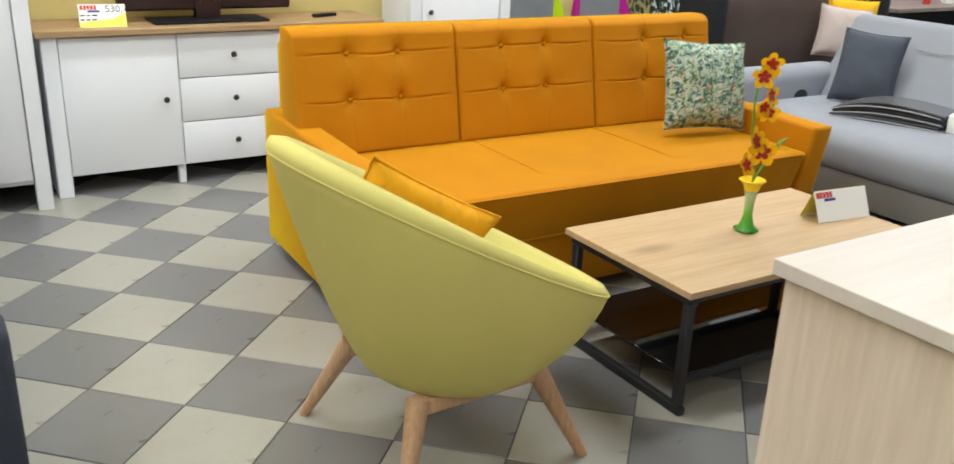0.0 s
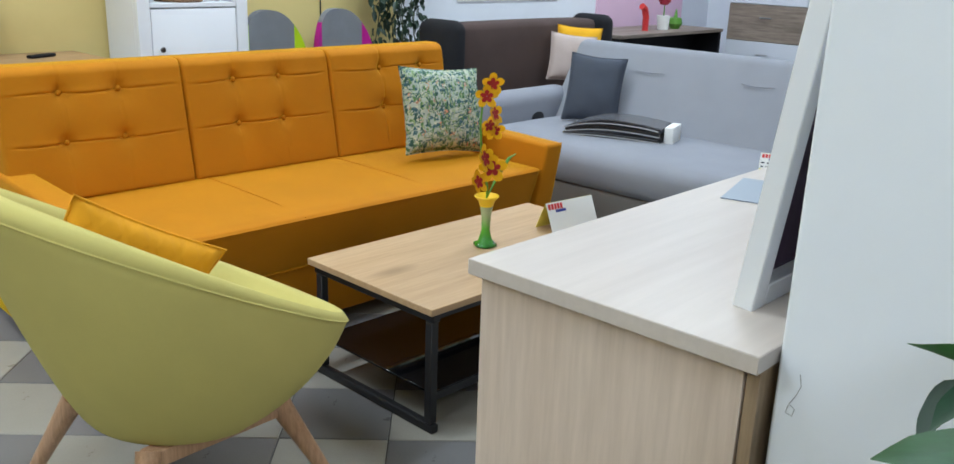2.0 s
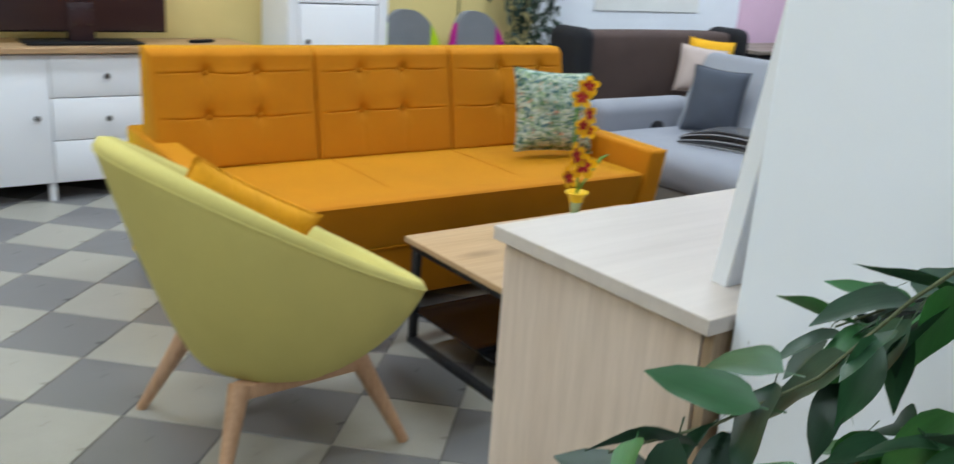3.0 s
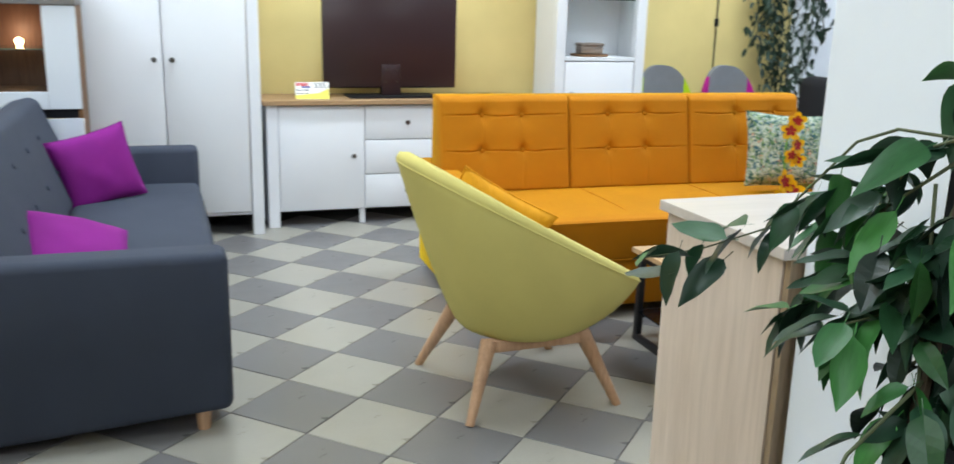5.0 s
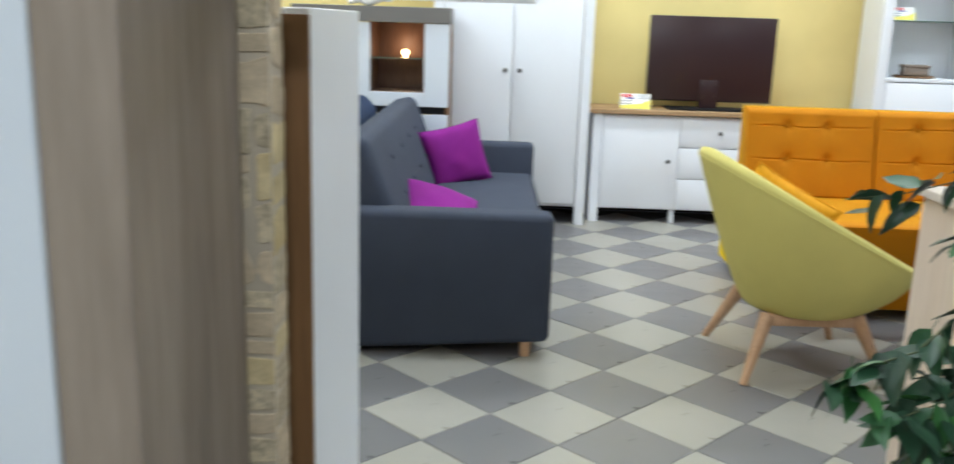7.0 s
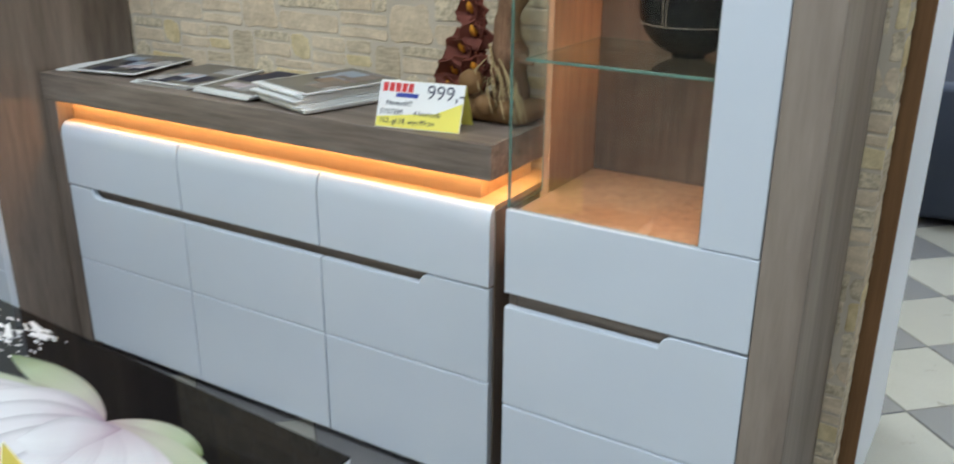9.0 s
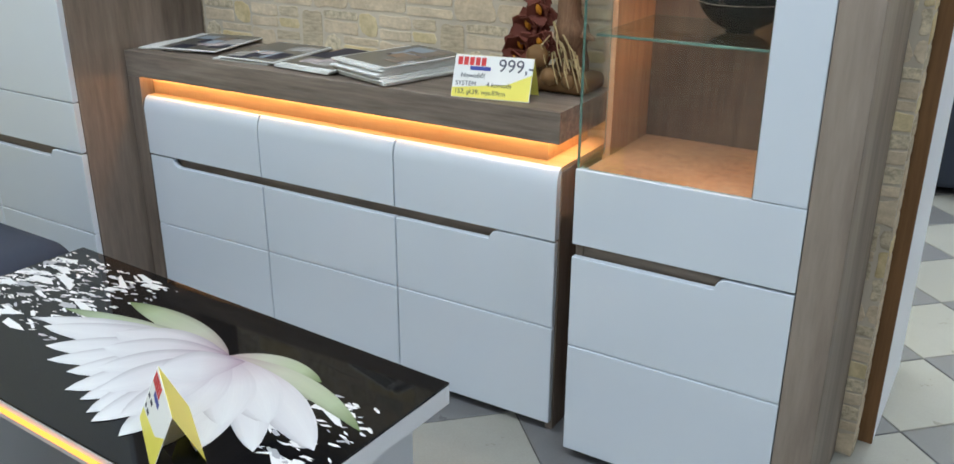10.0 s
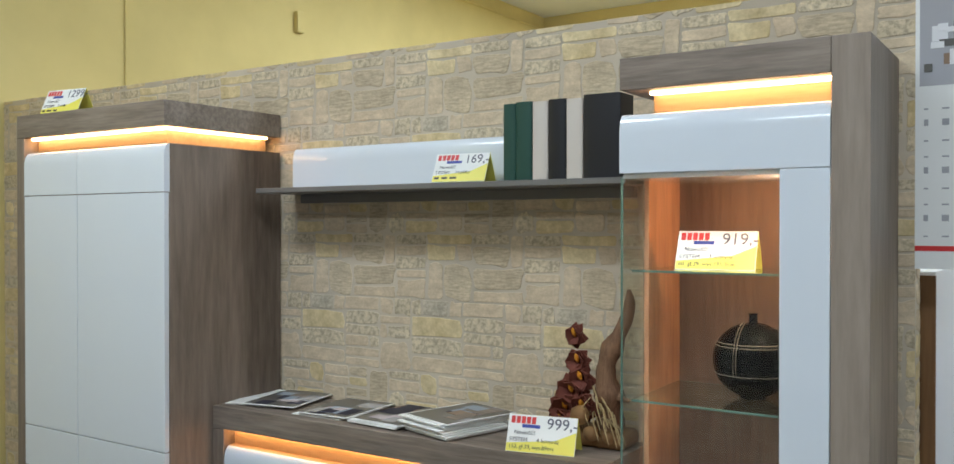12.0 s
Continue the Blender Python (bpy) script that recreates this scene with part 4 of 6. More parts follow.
def rounded_front(name, x0, x1, z0, z1, y, parent, th=0.022, r=0.05):
    """A fascia whose top edge curls back."""
    pts = [(y, z0), (y, z1 - r)] + [(y + r * 0.45 * (1 - math.cos(k * math.pi / 12)), z1 - r + r * math.sin(k * math.pi / 12)) for k in range(1, 7)] + [(y + th + 0.02, z1), (y + th + 0.02, z0)]
    bm = prism(pts, x0, x1)
    bmesh.ops.transform(bm, matrix=Matrix(((0, 1, 0, 0), (1, 0, 0, 0), (0, 0, 1, 0), (0, 0, 0, 1))), verts=bm.verts)
    bmesh.ops.recalc_face_normals(bm, faces=bm.faces)
    return part(name, bm, M["gloss"], parent, "", None, 35)


def sideboard():
    s = thing("sideboard", pose(-2.652, -0.671, 0, 0, 0, 0.8), "white lacquer sideboard with a grey oak top and orange strip lighting", "sideboard")
    W, D = 1.532, 0.316
    part("top_board", box(0, W, 0, D, 0.811, 0.89, 0.0015), M["walnut_x"], s)
    part("side_panel", box(0, 0.055, 0.0, D, 0, 0.81, 0.0015), M["walnut"], s)
    part("side_panel", box(W - 0.022, W, 0.022, D, 0, 0.738, 0.0015), M["walnut"], s)
    part("recess_board", box(0.056, W - 0.055, 0.052, D - 0.03, 0.7505, 0.810, 0), M["oak"], s)
    part("carcass", box(0.056, W - 0.023, 0.028, D - 0.01, 0.03, 0.738, 0), M["walnut_x"], s)
    # ledge in brighter oak: part of the strip's glow is in its colour
    part("shelf_edge", box(0.056, W - 0.001, 0.024, D, 0.739, 0.750, 0), M["oak"], s)
    l = part("light_strip", box(0.058, W - 0.03, 0.036, 0.050, 0.802, 0.810, 0), M["led"], s, "glowing orange light strip")
    part("light_strip", box(W - 0.053, W - 0.036, 0.052, D - 0.04, 0.802, 0.810, 0), M["led"], s, "glowing orange light strip")
    w = (W - 0.057) / 3
    for k in range(3):
        x0, x1 = 0.057 + k * w + 0.0022, 0.057 + (k + 1) * w - 0.0022
        rounded_front("drawer_front", x0, x1, 0.562, 0.749, 0.0, s, 0.003)
        notch = [(x0 + 0.13, x1 + 1, 0.026), (x0 - 1, x1 + 1, 0.026), (x0 - 1, x1 - 0.19, 0.026)][k]
        grooved_front("door", x0, x1, 0.03, 0.556, 0.001, s, 0.318, notch)
    part("plinth", box(0.06, W - 0.03, 0.05, 0.07, 0, 0.029, 0), M["black"], s)


sideboard()


def vitrine():
    s = thing("glass_cabinet", pose(-1.041, -0.722, 0), "tall glazed cabinet in grey oak and white lacquer with warm lights", "cabinet")
    W, D, H = 0.60, 0.389, 1.967
    part("side_panel", box(0.517, W, 0, D, 0, H, 0.0015), M["walnut"], s)
    part("top_board", box(0, 0.516, 0, D, 1.885, H, 0.0015), M["walnut_x"], s)
    # back in the shaded tone; upper left side and floor in the lit one
    part("back_panel", box(0.021, 0.516, D - 0.012, D, 0.03, 1.884, 0), M["walnut_shaded"], s)
    part("left_panel", box(0.0, 0.02, 0.15, D, 0.03, 1.80, 0.001), M["walnut_lit"], s)
    part("left_panel", box(0.0, 0.02, 0.022, 0.148, 0.03, 0.77, 0.001), M["walnut"], s)
    part("recess_board", box(0.06, 0.516, 0.085, D - 0.014, 1.825, 1.884, 0), M["oak"], s)
    part("light_strip", box(0.062, 0.514, 0.05, 0.072, 1.876, 1.884, 0), M["led_soft"], s, "glowing warm light strip")
    part("cornice_board", box(0.001, 0.516, 0.024, D - 0.014, 1.66, 1.819, 0), M["gloss"], s)
    rounded_front("fascia", 0.0, 0.515, 1.673, 1.824, 0.0, s, 0.003)
    part("floor_board", box(0.021, 0.516, 0.022, D - 0.013, 0.765, 0.784, 0.001), M["walnut_lit"], s)
    part("lower_box", box(0.021, 0.516, 0.024, D - 0.013, 0.03, 0.764, 0), M["walnut_x"], s)
    g = part("glass_door", box(0.002, 0.402, 0.004, 0.009, 0.787, 1.671, 0.0005), M["glass"], s)
    g.visible_shadow = False
    green_rims(g)
    g2 = part("glass_side", box(0.002, 0.007, 0.0095, 0.149, 0.787, 1.66, 0.0005), M["glass"], s)
    g2.visible_shadow = False
    green_rims(g2)
    part("door_stile", box(0.403, 0.515, 0.0, 0.022, 0.787, 1.671, 0.002), M["gloss"], s)
    for z in (1.09, 1.425):
        sh = part("glass_shelf", box(0.022, 0.515, 0.03, D - 0.02, z - 0.006, z, 0.0005), M["green_edge"], s)
        sh.visible_shadow = False
        green_rims(sh)
    grooved_front("drawer_front", 0.0, 0.515, 0.60, 0.785, 0.0, s)
    grooved_front("door", 0.0, 0.515, 0.03, 0.594, 0.0, s, 0.33, (-1, 0.345, 0.027))
    d = part("spot_lamp", lathe([(0.025, 0), (0.028, 0.006), (0.02, 0.01)], 16), M["led_soft"], s, "small round cabinet spotlight", pose(0.45, 0.10, 1.649))
    d = bpy.data.lights.new("cabinet_lamp", "POINT")
    d.energy, d.color, d.shadow_soft_size = 7.5, (1.0, 0.62, 0.36), 0.02
    new("cabinet_lamp", d).matrix_world = pose(-0.60, -0.60, 1.63)


vitrine()


def tall_cabinet():
    s = thing("tall_cupboard", pose(-3.558, -0.876, 0), "tall white lacquer and grey oak wardrobe with lit cornice", "wardrobe")
    W, D, H = 0.904, 0.542, 1.97
    part("top_board", box(0, W, 0, D, 1.882, H, 0.0015), M["walnut_x"], s)
    part("side_panel", box(0, 0.05, 0, D, 0, 1.881, 0.0015), M["walnut"], s)
    part("side_panel", box(W - 0.024, W, 0.022, D, 0, 1.822, 0.0015), M["walnut"], s)
    part("recess_board", box(0.051, W - 0.06, 0.06, D - 0.02, 1.826, 1.881, 0), M["oak"], s)
    part("light_strip", box(0.053, W - 0.03, 0.03, 0.05, 1.873, 1.881, 0), M["led_soft"], s, "glowing warm light strip")
    part("light_strip", box(W - 0.05, W - 0.03, 0.052, D - 0.04, 1.873, 1.881, 0), M["led_soft"], s, "glowing warm light strip")
    part("carcass", box(0.051, W - 0.025, 0.024, D - 0.01, 0.03, 1.825, 0), M["walnut_x"], s)
    for x0, x1 in ((0.052, 0.40), (0.403, W)):
        rounded_front("fascia", x0, x1, 1.655, 1.822, 0.0, s, 0.003)
        grooved_front("door", x0, x1, 0.76, 1.652, 0.0, s)
        grooved_front("drawer_front", x0, x1, 0.60, 0.757, 0.0, s)
        grooved_front("door", x0, x1, 0.03, 0.594, 0.0, s, 0.33, (x0 - 1, x1 - 0.16, 0.027))
    part("plinth", box(0.05, W - 0.03, 0.05, 0.07, 0, 0.029, 0), M["black"], s)


tall_cabinet()


# ---- cushions ----
pillow(pose(-0.33, 3.93, 0.60, -12, -12, 26), 0.40, 0.38, 0.15, M["purple"], "bright purple square cushion leaning on the charcoal sofa", 2)
pillow(pose(-0.345, 2.75, 0.492, -66, 18, 14), 0.42, 0.40, 0.15, M["purple"], "bright purple square cushion lying by the armrest", 3)
pillow(pose(3.13, 3.12, 0.725, -16, 4, -8), 0.45, 0.40, 0.16, M["floral"], "cushion with a green tropical leaf print on the sofa", 4)
pillow(pose(1.115, 2.15, 0.668, 12, 29, -8), 0.40, 0.27, 0.14, M["mustard_pillow"], "mustard quilted cushion in the armchair", 5)


# ---- price cards ----
def price_card(m, price, lines, w=0.205, h=0.108, label="yellow and white folded price card"):
    """A folded card that stands like a tent; it faces -y."""
    c = thing("price_card", m, label, "sign", "price cards")
    lean = 24
    foot = h * math.sin(radians(lean))
    front = part("front_sheet", box(-w / 2, w / 2, -0.0008, 0.0, 0, h, 0), M["paper"], c, "", pose(0, -foot, 0, -lean))
    part("back_sheet", box(-w / 2, w / 2, 0.0, 0.0008, 0, h, 0), M["card_yellow"], c, "", pose(0, foot, 0, lean))
    y = -0.0012
    bm = bmesh.new()
    vs = [bm.verts.new(p) for p in ((-w / 2 + 0.001, y, 0.001), (w / 2 - 0.001, y, 0.001), (w / 2 - 0.001, y, h * 0.62), (w * 0.2, y, h * 0.36), (-w / 2 + 0.001, y, h * 0.22))]
    bm.faces.new(vs)
    if price or lines:
        part("yellow_print", bm, M["card_yellow"], front)
    else:
        bm.free()
    # maker's mark as plain blocks
    x0 = -w / 2 + 0.008
    for k in range(5):
        part("mark", box(x0 + k * 0.0155, x0 + k * 0.0155 + 0.012, y - 0.0004, y, h * 0.76, h * 0.95, 0), M["red"], front)
    part("mark", box(x0 + 0.034, x0 + 0.088, y - 0.0004, y, h * 0.65, h * 0.74, 0), M["blue_print"], front)
    if price:
        lettering(price, h * 0.42, pose(w * 0.06, y - 0.0004, h * 0.78, 90), M["pen"], front)
    for k, txt in enumerate(lines):
        z = h * (0.52 - 0.19 * k)
        if txt.startswith("-"):
            xx = x0
            for q, ln in enumerate(txt.split("-")[1:]):
                wd = 0.004 * int(ln)
                part("writing", box(xx, xx + wd, y - 0.0004, y, z - 0.0035, z + 0.0035, 0), M["ink"], front)
                xx += wd + 0.010
        else:
            lettering(txt, h * 0.15, pose(x0 + (0.012 if k == 0 else 0), y - 0.0004, z, 90), M["ink"], front)
    return c


price_card(pose(-1.338, -0.585, 0.891, 0, 0, 12), "999,-", ["Nowość!", "SYSTEM      4 komoda", "152, gł.39, wys.89cm"])
price_card(pose(-0.835, -0.56, 1.4255, 0, 0, 4), "919,-", ["Nowość!", "SYSTEM     7 witryna", "60, gł.39, wys.195,5cm"])
price_card(pose(-1.685, -0.485, 1.676, 0, 0, 6), "169,-", ["Nowość!", "SYSTEM     14 półka", "-4-5-6"], 0.19, 0.10)
price_card(pose(-3.35, -0.79, 1.971, 0, 0, 8), "1299,-", ["Nowość!", "SYSTEM     1 szafa", "-4-6-5"])
price_card(pose(0.915, 5.03, 0.828, 0, 0, -6), "530,-", ["-5-3-6", "-4-4-5"], 0.215, 0.115)
price_card(pose(2.905, 2.185, 0.426, 0, 0, -7), "", [], 0.25, 0.115, "white folded price card on the coffee table")
price_card(pose(2.80, 5.15, 1.509, 0, 0, -4), "", ["-5-4", "-4-5"], 0.16, 0.10)
price_card(pose(-1.40, -1.625, 0.452, 0, 0, -33), "", ["-4-5", "-3-5"], 0.19, 0.11)
price_card(pose(4.30, 1.98, 0.462, 0, 0, -70), "", ["-4-5", "-3-4"], 0.19, 0.10)


# ---- orchid on the coffee table ----
def orchid_flower(bm_petal, bm_red, p, out, size):
    """Five broad rounded petals that cup forward, each with a red blotch at its root."""
    d = Vector(out).normalized()
    a = d.cross(Vector((0, 0, 1))).normalized()
    b = a.cross(d)
    rows = ((0.06, 0.08), (0.30, 0.24), (0.58, 0.36), (0.84, 0.29), (1.0, 0.06))
    for k in range(5):
        t = 2 * math.pi * k / 5 + 0.3
        u = a * math.cos(t) + b * math.sin(t)
        v = d.cross(u)
        for bm, top, wide, lift in ((bm_petal, 1.0, 1.0, 0.0), (bm_red, 0.55, 0.55, 0.0022)):
            grid = []
            for r, w in rows:
                r *= top
                grid.append([bm.verts.new(p + u * r * size + v * (q * w * wide) * size + d * (0.22 * r * r + 0.10 * q * q * w) * size + d * lift) for q in (-1, -0.5, 0, 0.5, 1)])
            for g0, g1 in zip(grid, grid[1:]):
                for q in range(4):
                    bm.faces.new((g0[q], g0[q + 1], g1[q + 1], g1[q]))
    bmesh.ops.solidify(bm_petal, geom=list(bm_petal.faces), thickness=0.0012)


def orchid():
    o = thing("orchid", pose(2.47, 2.22, 0.426), "yellow and red artificial orchid in a green glass vase", "flower")
    prof = [(0.035, 0), (0.04, 0.006), (0.026, 0.02), (0.015, 0.06), (0.017, 0.11), (0.024, 0.15), (0.030, 0.168), (0.027, 0.169), (0.020, 0.15), (0.013, 0.10)]
    v = part("vase", lathe(prof, 20), M["vase_green"], o, "green glass vase with a yellow lip")
    part("lip", lathe([(0.024, 0.148), (0.030, 0.168), (0.045, 0.184), (0.042, 0.188), (0.028, 0.172), (0.020, 0.15)], 20), M["petal"], v)
    for k in range(6):
        t = k * 1.05
        part("pebble", soft_box(0.028 * math.cos(t) - 0.012, 0.028 * math.cos(t) + 0.012, 0.028 * math.sin(t) - 0.012, 0.028 * math.sin(t) + 0.012, 0.0, 0.014, 0.005, 2), M["glass"], v)
    stem = [(0, 0, 0.10), (0.0, 0, 0.22), (-0.03, 0.005, 0.34), (-0.045, 0, 0.45), (-0.035, 0, 0.55), (-0.03, 0, 0.60)]
    part("stem", add_tube(bmesh.new(), stem, 0.004, 6), M["stem_green"], o)
    part("leaf", add_tube(bmesh.new(), [(0, 0, 0.18), (0.04, -0.01, 0.25), (0.10, -0.01, 0.31), (0.135, -0.01, 0.32)], [0.003, 0.006, 0.006, 0.002], 6), M["stem_green"], o)
    rng = random.Random(4)
    for x, z, s in ((-0.018, 0.585, 0.040), (-0.045, 0.545, 0.042), (-0.020, 0.485, 0.042), (-0.030, 0.445, 0.040), (0.0, 0.425, 0.038), (-0.062, 0.335, 0.052), (-0.018, 0.295, 0.054), (-0.085, 0.255, 0.044)):
        bp, br = bmesh.new(), bmesh.new()
        orchid_flower(bp, br, Vector((x, -0.02 - rng.random() * 0.02, z)), (rng.uniform(-0.9, 0.5), -1, rng.uniform(-0.5, 0.5)), s)
        fl = part("flower", bp, M["petal"], o)
        part("throat", br, M["petal_red"], fl)


orchid()


# ---- leaning clutter on the chest ----
lf = part("leaflet", box(-0.10, 0.10, -0.07, 0.07, 0, 0.002, 0), M["print_blue"], None, "", pose(1.90, 0.93, 0.9815, 0, 0, 15))
tagged(lf, "grey-blue printed leaflet lying on the chest top", "leaflet")
remote = part("remote_control", soft_box(-0.08, 0.08, -0.02, 0.02, 0, 0.016, 0.006, 2), M["black"], None, "", pose(2.12, 5.12, 0.829, 0, 0, 20))
tagged(remote, "small black remote control beside the television", "remote")


# ---- lit highboard, navy sofa ----
def highboard():
    s = thing("highboard", pose(-1.42, 4.36, 0), "white lacquer highboard with a lit glass niche and grey top", "cabinet")
    W, D = 1.015, 0.40
    part("top_board", box(-0.01, W + 0.005, -0.01, D, 1.386, 1.485, 0.003), M["shelf_grey"], s)
    part("side_panel", box(W - 0.022, W, 0.01, D, 0, 1.385, 0.001), M["brown_board"], s)
    part("side_panel", box(0, 0.022, 0.01, D, 0, 1.385, 0.001), M["gloss"], s)
    part("front_panel", box(0.023, 0.498, 0, 0.02, 0.85, 1.384, 0.002), M["gloss"], s)
    part("front_panel", box(0.852, W - 0.001, 0, 0.009, 0.85, 1.384, 0.002), M["gloss"], s)
    part("front_panel", box(0.499, 0.851, 0, 0.02, 0.85, 0.942, 0.002), M["gloss"], s)
    part("lower_front", box(0.001, W - 0.001, 0, 0.009, 0.08, 0.80, 0.002), M["gloss"], s)
    part("recess_strip", box(0.023, W - 0.023, 0.02, 0.03, 0.801, 0.849, 0), M["black"], s)
    # niche in the shaded tone, its right side in the lit one
    part("niche_back", box(0.45, W - 0.023, D - 0.02, D, 0.9, 1.384, 0), M["walnut_shaded"], s)
    part("niche_side", box(0.47, 0.4985, 0.021, D - 0.021, 0.943, 1.384, 0), M["walnut_shaded"], s)
    part("niche_side", box(0.853, 0.88, 0.021, D - 0.021, 0.943, 1.384, 0), M["walnut_lit"], s)
    part("niche_floor", box(0.45, W - 0.023, 0.021, D - 0.021, 0.90, 0.942, 0), M["walnut_shaded"], s)
    green_rims(part("glass_shelf", box(0.499, 0.852, 0.03, D - 0.022, 1.155, 1.162, 0.0005), M["green_edge"], s))
    b = part("lamp_bulb", lathe([(0.008, 0), (0.02, 0.015), (0.02, 0.03), (0.008, 0.045)], 14), M["led_soft"], s, "small glowing lamp", pose(0.70, 0.30, 1.163))
    d = bpy.data.lights.new("niche_lamp", "POINT")
    d.energy, d.color, d.shadow_soft_size = 1.0, (1.0, 0.66, 0.42), 0.02
    new("niche_lamp", d).matrix_world = pose(-0.72, 4.62, 1.24)
    st = thing("sculpture", pose(-0.95, 4.55, 1.486), "white twisted ornament on top of the highboard", "ornament")
    part("body", add_tube(bmesh.new(), [(-0.14, 0, 0.02), (-0.08, 0.02, 0.05), (0, 0, 0.03), (0.08, -0.02, 0.06), (0.15, 0, 0.04)], [0.015, 0.03, 0.035, 0.03, 0.012], 10), M["paper"], st)


highboard()


def navy_sofa():
    s = thing("sofa", pose(-0.83, 2.08, 0), "navy velvet sofa with a plump rounded back", "sofa")
    part("base", soft_box(-0.90, -0.02, 0.05, 2.0, 0.06, 0.42, 0.05, 3), M["navy"], s)
    for k in range(2):
        part("back_cushion", soft_box(-0.26, 0.0, 0.06 + k * 0.97, 1.02 + k * 0.97, 0.40, 0.94, 0.10, 4, 0.02, 6), M["navy"], s)
    for y in (-0.1, 1.86):
        part("armrest", soft_box(-0.90, 0.03, y, y + 0.2, 0.012, 0.62, 0.05, 4), M["navy"], s)
    for x in (-0.82, -0.1):
        for y in (0.12, 1.92):
            part("foot", rod((x, y, 0), (x, y, 0.06), 0.02, 0.025), M["black"], s)


navy_sofa()


# ---- sofas towards the far end ----
def grey_sofa():
    s = thing("sofa", pose(3.95, 3.88, 0), "light grey fabric sofa with rounded arms and a smooth back", "sofa")
    L = 2.15
    part("base", soft_box(0.04, 0.95, -L + 0.10, -0.10, 0.10, 0.262, 0.02, 2), M["shelf_grey"], s)
    part("seat", soft_box(0.0, 0.86, -L + 0.165, -0.165, 0.264, 0.46, 0.07, 4, 0.015, 8), M["silver"], s)
    bm = prism([(0.74, 0.42), (1.05, 0.93), (1.22, 0.90), (1.06, 0.12), (0.90, 0.12)], -L + 0.12, -0.12, 0.05, 4)
    b = part("backrest", bm, M["silver"], s)
    for y in (-0.75, -1.45):
        part("stitch", add_tube(bmesh.new(), [(0.945, y + 0.10, 0.782), (0.94, y, 0.775), (0.945, y - 0.10, 0.782)], 0.003, 6), M["silver"], b)
    for y in (-0.19, -L):
        part("armrest", soft_box(0.06, 0.95, y, y + 0.19, 0.12, 0.635, 0.085, 5), M["silver"], s)
    for x in (0.12, 0.88):
        for y in (-0.16, -L + 0.16):
            part("foot", rod((x, y, 0), (x, y, 0.118), 0.018, 0.024), M["black"], s)


grey_sofa()
pillow(pose(4.68, 3.38, 0.665, -14, 4, -62), 0.34, 0.41, 0.15, M["slate"], "dark slate-blue cushion on the grey sofa", 6)
pillow(pose(5.46, 4.16, 0.73, -12, 6, -40), 0.34, 0.34, 0.14, M["beige_pillow"], "beige pink cushion on the brown sofa", 7)
pillow(pose(5.68, 4.27, 0.77, -12, 4, -40), 0.34, 0.34, 0.14, M["yellow_pillow"], "bright yellow cushion behind the beige cushion", 8)


def sample_pack():
    s = thing("fabric_samples", pose(4.42, 2.98, 0.463, 0, 0, -72), "stack of dark fabric samples in clear wrap on the sofa", "fabric samples")
    rng = random.Random(3)
    for k in range(15):
        dx, dy = rng.uniform(-0.014, 0.014), rng.uniform(-0.012, 0.012)
        low, high = [], []
        for i in range(9):
            u = -1 + i / 4
            z = k * 0.0075 * (1 - 0.55 * max(0.0, -u) ** 2 - 0.2 * max(0.0, u) ** 2) + 0.0015 * math.sin(3 * u + k)
            low.append((-0.03 + 0.27 * u + dx, z + 0.002))
            high.append((-0.03 + 0.27 * u + dx, z + 0.0075))
        part("sample_sheet", prism(low + high[::-1], -0.12 + dy, 0.12 + dy), M[("black_cover", "slate", "print_grey", "black_cover", "clear_plastic")[k % 5]], s)
    part("white_tag", soft_box(0.26, 0.31, -0.09, 0.09, 0.0, 0.10, 0.006, 2), M["paper"], s, "white paper tag")


sample_pack()


def brown_sofa():
    s = thing("sofa", pose(4.45, 4.62, 0), "brown fabric sofa bed with black rounded side wings", "sofa")
    W = 1.86
    part("back_panel", soft_box(0.16, W - 0.16, -0.16, 0.08, 0.30, 0.965, 0.04, 3, 0.01, 6), M["brown"], s)
    for x in (0.0, W - 0.17):
        part("wing", soft_box(x, x + 0.17, -0.24, 0.12, 0.05, 1.0, 0.075, 5), M["black_cloth"], s)
        part("armrest", soft_box(x, x + 0.17, -0.95, -0.242, 0.05, 0.52, 0.07, 4), M["black_cloth"], s)
    part("seat", soft_box(0.172, W - 0.172, -0.95, -0.162, 0.24, 0.45, 0.05, 4, 0.01, 6), M["brown"], s)
    part("base", soft_box(0.172, W - 0.172, -0.93, -0.1, 0.03, 0.238, 0.02, 2), M["black_cloth"], s)


brown_sofa()


